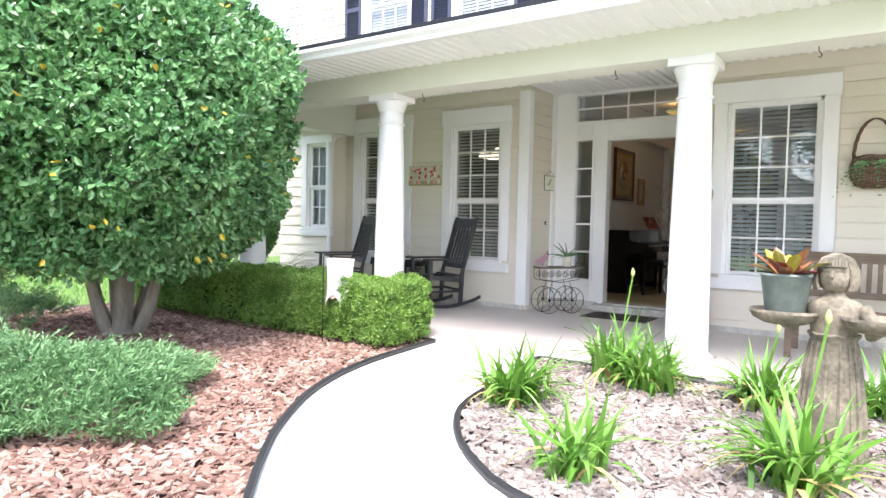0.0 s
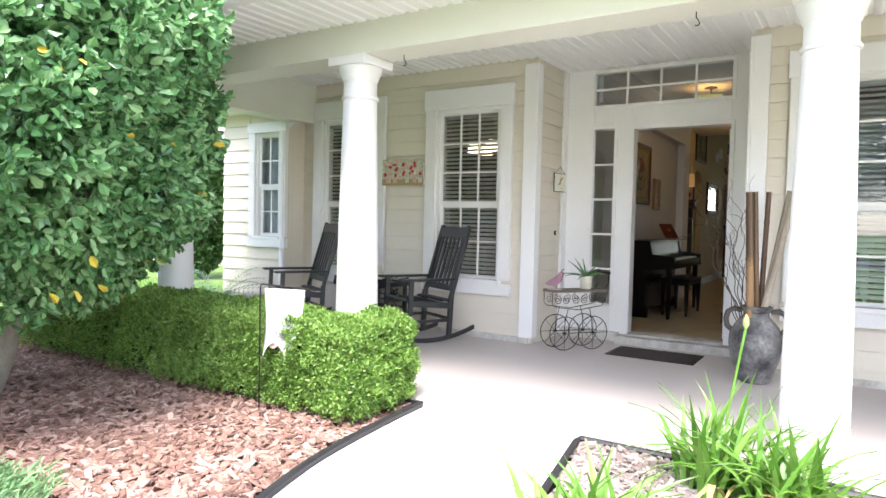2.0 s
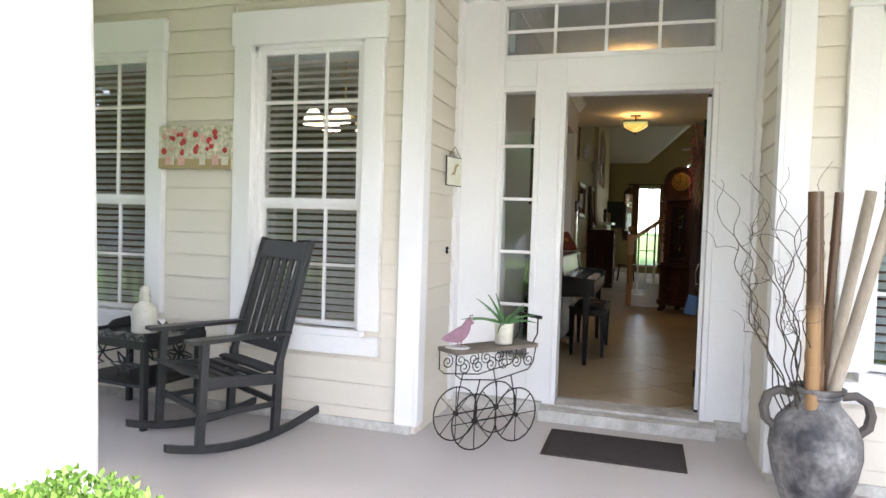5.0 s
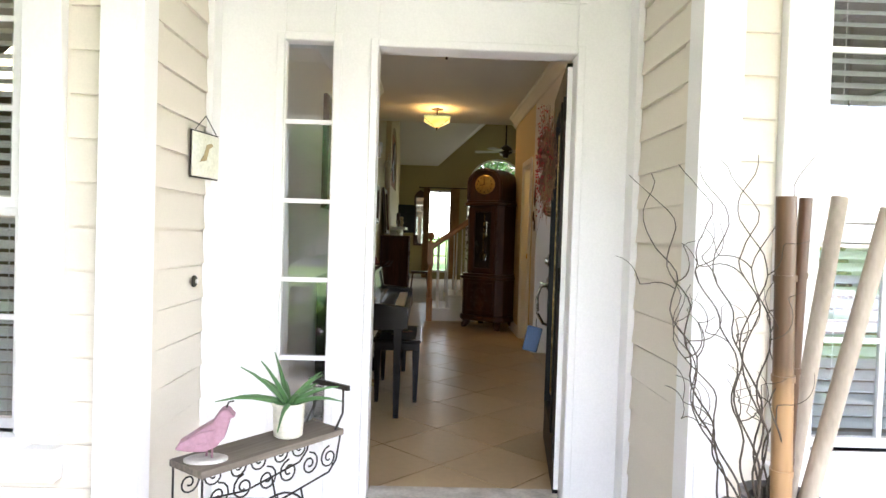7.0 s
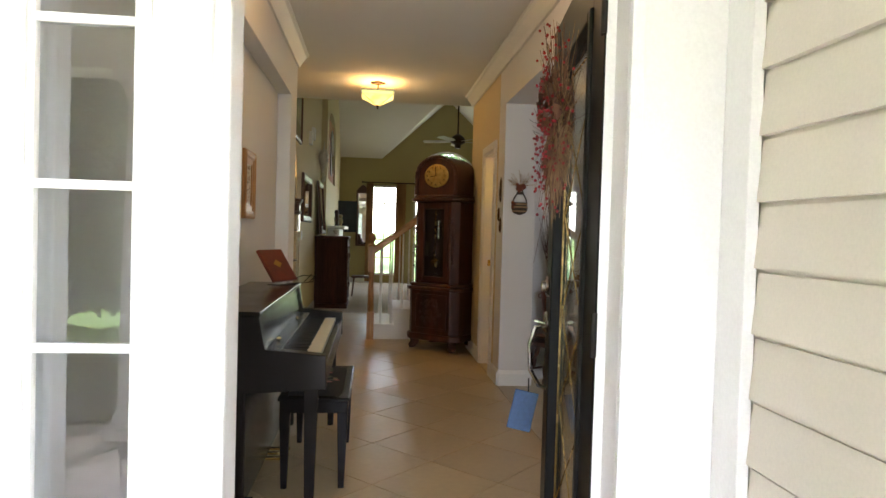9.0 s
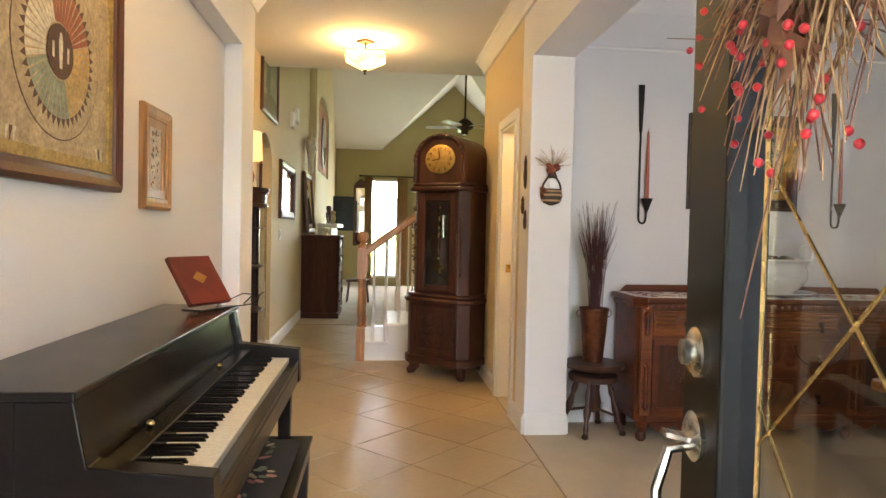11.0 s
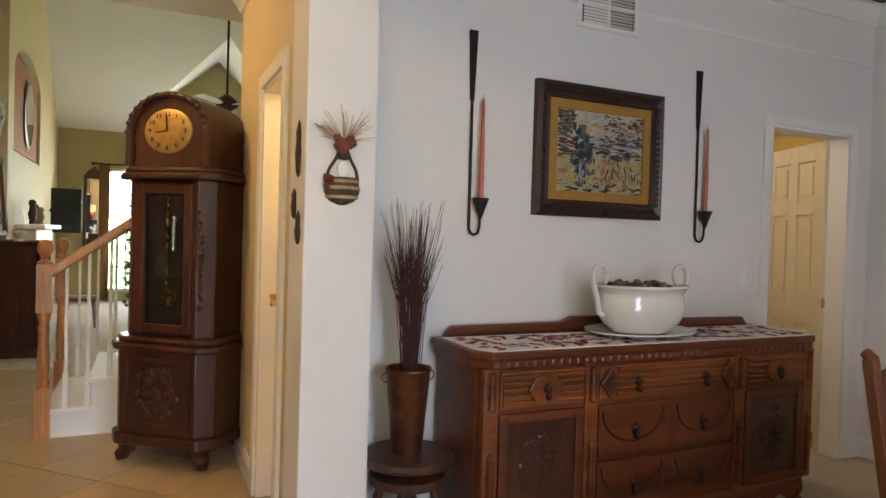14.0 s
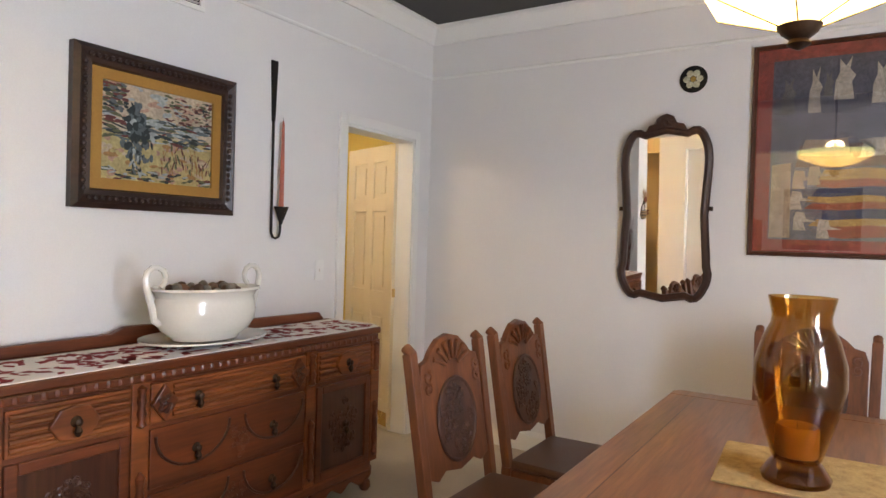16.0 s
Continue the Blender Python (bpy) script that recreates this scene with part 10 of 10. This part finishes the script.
for k, (x0, x1, z0, z1, n_) in enumerate(((-0.27, 0.27, -0.10, 0.02, "umber"), (-0.25, -0.02, -0.04, 0.05, "sand"), (0.02, 0.26, -0.05, 0.04, "pale"), (-0.16, 0.14, -0.17, -0.11, "ochre"), (-0.17, 0.15, -0.205, -0.165, "brick"), (-0.19, 0.2, -0.255, -0.205, "navy"), (-0.21, 0.16, -0.285, -0.25, "ochre"),
                                      (-0.22, 0.2, -0.32, -0.285, "brick"), (-0.14, 0.24, -0.375, -0.32, "navy"), (-0.2, 0.2, -0.41, -0.37, "ochre"), (-0.12, 0.25, -0.465, -0.405, "brick"))):
    dx = 0.02 * math.sin(3 * k)
    flat(rp, "printed_band", [(x0, z0 + 0.006), (x0 * 0.4, z0 - 0.004), (x1 * 0.5, z0 + 0.006), (x1, z0), (x1 - 0.02 + dx, z1), (x1 * 0.3, z1 + 0.006), (x0 * 0.5, z1 - 0.004), (x0 + 0.02 + dx, z1)], 0.0112 + 0.0001 * k, PRN[n_])
for k, (x, z) in enumerate(((-0.25, -0.16), (-0.26, -0.27), (-0.24, -0.38), (-0.18, -0.14), (-0.13, -0.42), (0.22, -0.18), (0.24, -0.30), (0.2, -0.40))):
    flat(rp, "pale_figure", [(x - 0.03, z - 0.05), (x + 0.03, z - 0.05), (x + 0.018, z - 0.005), (x + 0.085 * (1 if x < 0 else -1), z - 0.002), (x + 0.03, z + 0.012), (x + 0.022, z + 0.045), (x - 0.02, z + 0.05), (x - 0.028, z + 0.01)] if x < 0 else [(x - 0.03, z - 0.05), (x + 0.03, z - 0.05), (x + 0.028, z + 0.01), (x + 0.02, z + 0.05), (x - 0.022, z + 0.045), (x - 0.03, z + 0.012), (x - 0.085, z - 0.002), (x - 0.018, z - 0.005)], 0.0126 + 0.0001 * k, PRN["pale" if k % 3 else "sand"])
o = part("glazing", Shape().box(-0.46, 0.46, -0.0175, -0.0155, -0.54, 0.54), glass_mat("picture_glass", (0.97, 0.97, 0.97), 0.01, 1.75), rp)
o.visible_shadow = False

# ---------------------------------------------------------------- dining table and chairs
TW = wood("oiled_brown_table", (0.27, 0.12, 0.045), (0.16, 0.065, 0.024), 0.32, 0, coat=0.2)
ta = thing("dining_table", pose(0.10, 9.46, FZ), "brown wooden dining table with breadboard ends", "dining table")
tx, ty, tz = 0.93, 0.54, 0.75
part("tabletop", Shape().box(-tx + 0.1, tx - 0.1, -ty, ty, tz - 0.035, tz), TW, ta, bevel=0.004)
for sx in (-1, 1):
    part("breadboard_end", Shape().prism([(sx * (tx - 0.098), -ty), (sx * (tx - 0.03), -ty), (sx * tx, -ty + 0.03), (sx * tx, ty - 0.03), (sx * (tx - 0.03), ty), (sx * (tx - 0.098), ty)], tz - 0.035, tz + 0.0005), TW, ta, bevel=0.004)
for sy in (-1, 1):
    part("apron", Shape().box(-0.75, 0.75, sy * 0.42 - 0.012, sy * 0.42 + 0.012, tz - 0.13, tz - 0.035), TW, ta)
    part("board_joint", Shape().box(-tx + 0.1, tx - 0.1, sy * (ty - 0.11) - 0.0015, sy * (ty - 0.11) + 0.0015, tz - 0.01, tz + 0.0006), SBD, ta)
for sx in (-1, 1):
    part("end_apron", Shape().box(sx * 0.75 - 0.012, sx * 0.75 + 0.012, -0.42, 0.42, tz - 0.13, tz - 0.035), TW, ta)
    for sy in (-1, 1):
        part("leg", Shape().lathe([(0.03, 0), (0.045, 0.03), (0.03, 0.08), (0.05, 0.2), (0.06, 0.4), (0.04, 0.52), (0.05, 0.56), (0.05, 0.72)], 18, pose(sx * 0.72, sy * 0.39, 0)), TW, ta, smooth=True)
CW = wood("carved_chair_oak", (0.17, 0.057, 0.02), (0.095, 0.03, 0.011), 0.42, 2)
CDK = wood("dark_chair_carving", (0.075, 0.032, 0.02), (0.04, 0.018, 0.012), 0.5, 2)


def dining_chair(m, label):
    c = thing("dining_chair", m, label, "dining chair", "chairs round the table")
    yb = lambda z: 0.20 + max(0, z - 0.45) * 0.16
    for sx in (-1, 1):
        part("back_post", Shape().beam((sx * 0.225, 0.22, 0), (sx * 0.225, yb(0.45), 0.45), 0.042, 0.042, (0, 1, 0)).beam((sx * 0.225, yb(0.45), 0.45), (sx * 0.235, yb(1.0), 0.99), 0.042, 0.036, (0, 1, 0)).tube([(sx * 0.235, yb(0.99) - 0.012, 0.985), (sx * 0.235, yb(1.0) + 0.02, 1.01)], 0.02, 8), CW, c, bevel=0.004)
        part("front_leg", Shape().lathe([(0.018, 0), (0.028, 0.03), (0.02, 0.06), (0.03, 0.15), (0.022, 0.3), (0.032, 0.34), (0.032, 0.44)], 12, pose(sx * 0.215, -0.2, 0)), CW, c, smooth=True)
        part("side_rail", Shape().beam((sx * 0.22, -0.2, 0.41), (sx * 0.22, 0.2, 0.41), 0.022, 0.06), CW, c)
        part("side_stretcher", Shape().beam((sx * 0.218, -0.2, 0.15), (sx * 0.222, 0.21, 0.15), 0.02, 0.03), CW, c)
    part("front_rail", Shape().beam((-0.21, -0.2, 0.41), (0.21, -0.2, 0.41), 0.022, 0.06), CW, c)
    part("seat", Shape().prism([(-0.24, -0.235), (0.24, -0.235), (0.225, 0.2), (-0.225, 0.2)], 0.44, 0.475), mat("brown_leather_seat", (0.09, 0.04, 0.02), (0.06, 0.026, 0.014), 0.45, fine=120, bump=0.3) if "brown_leather_seat" not in bpy.data.materials else bpy.data.materials["brown_leather_seat"], c, "brown leather seat", bevel=0.012)
    sh = Matrix(((1, 0, 0, 0), (0, 0.16, -1, 0.20 - 0.45 * 0.16), (0, 1, 0, 0), (0, 0, 0, 1)))
    prof = [(-0.205, 0.56), (-0.15, 0.54), (-0.1, 0.565), (0, 0.545), (0.1, 0.565), (0.15, 0.54), (0.205, 0.56), (0.205, 0.90), (0.19, 0.945), (0.15, 0.955), (0.12, 0.985), (0.07, 1.02), (0, 1.035), (-0.07, 1.02), (-0.12, 0.985), (-0.15, 0.955), (-0.19, 0.945), (-0.205, 0.90)]
    part("back_panel", Shape().prism(prof, -0.012, 0.012, sh), CW, c, bevel=0.004)
    part("oval_panel", Shape().prism([(0.125 * math.cos(a), 0.73 + 0.145 * math.sin(a)) for a in [2 * math.pi * k / 26 for k in range(26)]], -0.017, 0.017, sh), CDK, c)
    for side, nm in ((0.019, "oval_carving"), (-0.019, "rear_oval_carving")):
        q = np.random.default_rng(50)
        s = Shape()
        for k in range(46):
            a, rr = q.uniform(0, 6.28), math.sqrt(q.random())
            pts = spiral((0.11 * rr * math.cos(a), 0, 0.73 + 0.13 * rr * math.sin(a)), q.uniform(0.012, 0.024), 1.3, 0, 9, q.uniform(0, 6.28))
            s.tube([(x, yb(z) - side, z) for x, _, z in pts], 0.0045, 5)
        s.tube([(0.127 * math.cos(a), yb(0.73 + 0.147 * math.sin(a)) - side * 0.9, 0.73 + 0.147 * math.sin(a)) for a in [2 * math.pi * k / 28 for k in range(29)]], 0.007, 6)
        part(nm, s, CDK, c, "dark scrolled oval carving", smooth=True)
        for k in range(7):
            a = math.pi * (0.12 + 0.76 * k / 6)
            for rr, th in ((0.0, 0.011),):
                part("shell_lobe", Shape().tube([(0.045 * math.cos(a), yb(0.925) - side * 0.8, 0.915 + 0.03 * math.sin(a)), (0.085 * math.cos(a), yb(0.95) - side * 0.9, 0.92 + 0.065 * math.sin(a)), (0.125 * math.cos(a), yb(0.98) - side * 0.8, 0.92 + 0.095 * math.sin(a))], 0.006, 6, th), CW, c, smooth=True)
        for sx in (-1, 1):
            for z in (0.90, 0.86):
                part("carved_scroll", Shape().tube([(x, yb(zz) - side * 0.8, zz) for x, _, zz in spiral((sx * 0.165, 0, z), 0.026, 1.2, 0, 10, 1.0, sx)], 0.006, 6), CW, c, smooth=True)
    return c


dc = dining_chair(pose(0.08, 10.33, FZ), "carved oak dining chair with a tall scrolled back")
copy_thing(dc, pose(0.68, 10.33, FZ))
copy_thing(dc, pose(1.17, 9.48, FZ, 0, 0, -90))

# hurricane vase, candle, mat
pm = thing("woven_placemat", pose(0.13, 9.36, FZ + 0.7508, 0, 0, 3), "tan woven straw placemat on the table", "placemat")
STR = mat("woven_straw", (0.42, 0.29, 0.12), (0.29, 0.19, 0.075), 0.9, scale=30, fine=160, bump=0.6)
part("backing", Shape().box(-0.2, 0.2, -0.3, 0.3, 0, 0.003), STR, pm)
s = Shape()
for k in range(36):
    s.tube([(-0.2 + k * 0.0114, -0.305 + 0.004 * (k % 3), 0.0055), (-0.2 + k * 0.0114, 0.305 - 0.004 * (k % 2), 0.0055)], 0.005, 6)
part("straw_weave", s, STR, pm, smooth=True)
va = thing("hurricane_vase", pose(0.03, 9.46, FZ + 0.7605), "amber glass hurricane vase on the placemat", "vase")
AG = glass_mat("amber_glass", (0.80, 0.61, 0.28), 0.03, 1.75)
outer = [(0.05, 0.0), (0.083, 0.003), (0.087, 0.018), (0.066, 0.05), (0.062, 0.07), (0.09, 0.16), (0.114, 0.26), (0.113, 0.32), (0.095, 0.385), (0.074, 0.43), (0.073, 0.45), (0.084, 0.5)]
part("glass_bowl", Shape().lathe([(0.0008, 0.062), (0.058, 0.062), (0.063, 0.07)] + outer[5:] + [(0.081, 0.5), (0.070, 0.45), (0.071, 0.43), (0.092, 0.385), (0.110, 0.32), (0.111, 0.26), (0.087, 0.16), (0.058, 0.075), (0.0008, 0.07)], 40), AG, va, smooth=True)
part("glass_foot", Shape().lathe([(0.0008, 0.0)] + outer[:4] + [(0.056, 0.06), (0.0008, 0.06)], 40), glass_mat("dark_amber_glass", (0.55, 0.34, 0.12), 0.03, 1.75), va, "thick dark amber foot", smooth=True)
pc = thing("pillar_candle", pose(0.03, 9.46, FZ + 0.832), "short amber pillar candle inside the glass vase", "candle")
part("wax", Shape().lathe([(0.052, 0), (0.054, 0.01), (0.054, 0.075), (0.05, 0.082), (0.035, 0.074), (0.002, 0.072)], 24), mat("orange_wax", (0.55, 0.40, 0.22), (0.48, 0.34, 0.18), 0.5), pc, smooth=True)
part("wick", Shape().tube([(0, 0, 0.07), (0.002, 0, 0.088)], 0.0012, 4), IRON, pc)
# chandelier seen through the porch windows
cl = thing("chandelier", pose(-5.08, 8.39, 2.98), "brass chandelier with lit frosted shades", "chandelier")
part("stem", Shape().tube([(0, 0, 0), (0, 0, -0.85)], 0.012, 8), BRASS, cl)
FROST = mat("lit_frosted_glass", (0.9, 0.75, 0.5), (0.85, 0.7, 0.45), 0.6, emit=1.0)
for k in range(5):
    a = k * 2 * math.pi / 5
    x, y = 0.26 * math.cos(a), 0.26 * math.sin(a)
    part("arm", Shape().tube([(0, 0, -0.8), (x * 0.5, y * 0.5, -0.88), (x, y, -0.82)], 0.008, 6), BRASS, cl)
    o = part("shade", Shape().lathe([(0.03, 0), (0.07, -0.05), (0.085, -0.13), (0.082, -0.13), (0.066, -0.05), (0.025, -0.003)], 14, pose(x, y, -0.80)), FROST, cl, smooth=True)
    o.visible_shadow = False


# ---------------------------------------------------------------- pieces: siding boards and floor tiles, last
EXPO = 0.147


def lap_boards(parent, axis, face, spans, z_low, z_high, out):
    """Wedge-shaped boards on a wall face; spans(z) gives the free stretches at that height."""
    z = z_low
    while z < z_high - 0.02:
        z1 = min(z + EXPO, z_high)
        for u0, u1 in spans(z, z1):
            if u1 - u0 < 0.03:
                continue
            pts = []
            for u in (u0, u1):
                for d, zz in ((0.0, z), (0.018, z), (0.018, z + 0.005), (0.006, z1 - 0.010), (0.0, z1 - 0.010)):
                    pts.append((u, face + out * d, zz) if axis == "y" else (face + out * d, u, zz))
            me = bpy.data.meshes.new("siding_board")
            me.from_pydata(pts, [], [(0, 1, 2, 3, 4), (9, 8, 7, 6, 5), (0, 5, 6, 1), (1, 6, 7, 2), (2, 7, 8, 3), (3, 8, 9, 4)])
            me.materials.append(SIDING)
            recalc(me)
            ob = new("siding_board", me)
            ob.parent = parent
        z = z1


def spans_round(lo, hi, blocks):
    def f(z0, z1):
        cuts = sorted((a, b) for a, b, za, zb in blocks if zb > z0 + 0.01 and za < z1 - 0.01)
        u, out = lo, []
        for a, b in cuts:
            if a > u:
                out.append((u, a))
            u = max(u, b)
        if hi > u:
            out.append((u, hi))
        return out
    return f


def win_block(q, side=0.145, top=0.21, low=0.15):
    return (q[0] - side, q[1] + side, q[2] - low, q[3] + top)


lap_boards(facade, "y", 7.04, spans_round(-6.99, -4.02, [win_block(W1), win_block(W2)]), -0.018, 2.78, -1)
lap_boards(facade_e, "y", 7.04, spans_round(-1.88, 1.2, [win_block(W3)]), -0.018, 2.78, -1)
lap_boards(rec_w, "x", -3.91, spans_round(7.10, 7.66, []), -0.018, 2.78, 1)
lap_boards(rec_e, "x", -1.99, spans_round(7.10, 7.66, []), -0.018, 2.78, -1)
lap_boards(wing, "y", 6.70, spans_round(-8.05, -7.01, [win_block(WW, 0.12, 0.12, 0.13)]), -0.05, 2.44, -1)
lap_boards(upper, "y", 7.34, spans_round(-8.6, -3.4, [(-7.34, -5.72, 3.4, 5.2), (-5.67, -3.97, 3.4, 5.2)]), 3.7, 5.6, -1)


def clip_poly(poly, a, b, c):
    """Keeps the side a*x + b*y <= c."""
    out = []
    for i, p in enumerate(poly):
        q = poly[(i + 1) % len(poly)]
        dp, dq = a * p[0] + b * p[1] - c, a * q[0] + b * q[1] - c
        if dp <= 0:
            out.append(p)
        if (dp < 0) != (dq < 0) and dp != dq:
            t = dp / (dp - dq)
            out.append((p[0] + (q[0] - p[0]) * t, p[1] + (q[1] - p[1]) * t))
    return out


TS = 0.46
r45 = math.sqrt(0.5)
for i in range(-40, 40):
    for j in range(-40, 40):
        u0, w0 = i * TS, j * TS
        h = TS - 0.006
        sq = [(u0, w0), (u0 + h, w0), (u0 + h, w0 + h), (u0, w0 + h)]
        poly = [(-2.5 + (u - w) * r45, 11.2 + (u + w) * r45) for u, w in sq]
        for a, b, c in ((-1, 0, 4.6), (1, 0, -1.775), (0, -1, -7.93), (0, 1, 16.38)):
            poly = clip_poly(poly, a, b, c) if poly else poly
        if len(poly) < 3:
            continue
        area = abs(sum(p[0] * q[1] - q[0] * p[1] for p, q in zip(poly, poly[1:] + poly[:1]))) / 2
        if area < 0.002:
            continue
        me = Shape().prism(poly, 0.06, 0.08).mesh("floor_tile", TILE)
        recalc(me)
        ob = new("floor_tile", me)
        ob.parent = foyer_floor
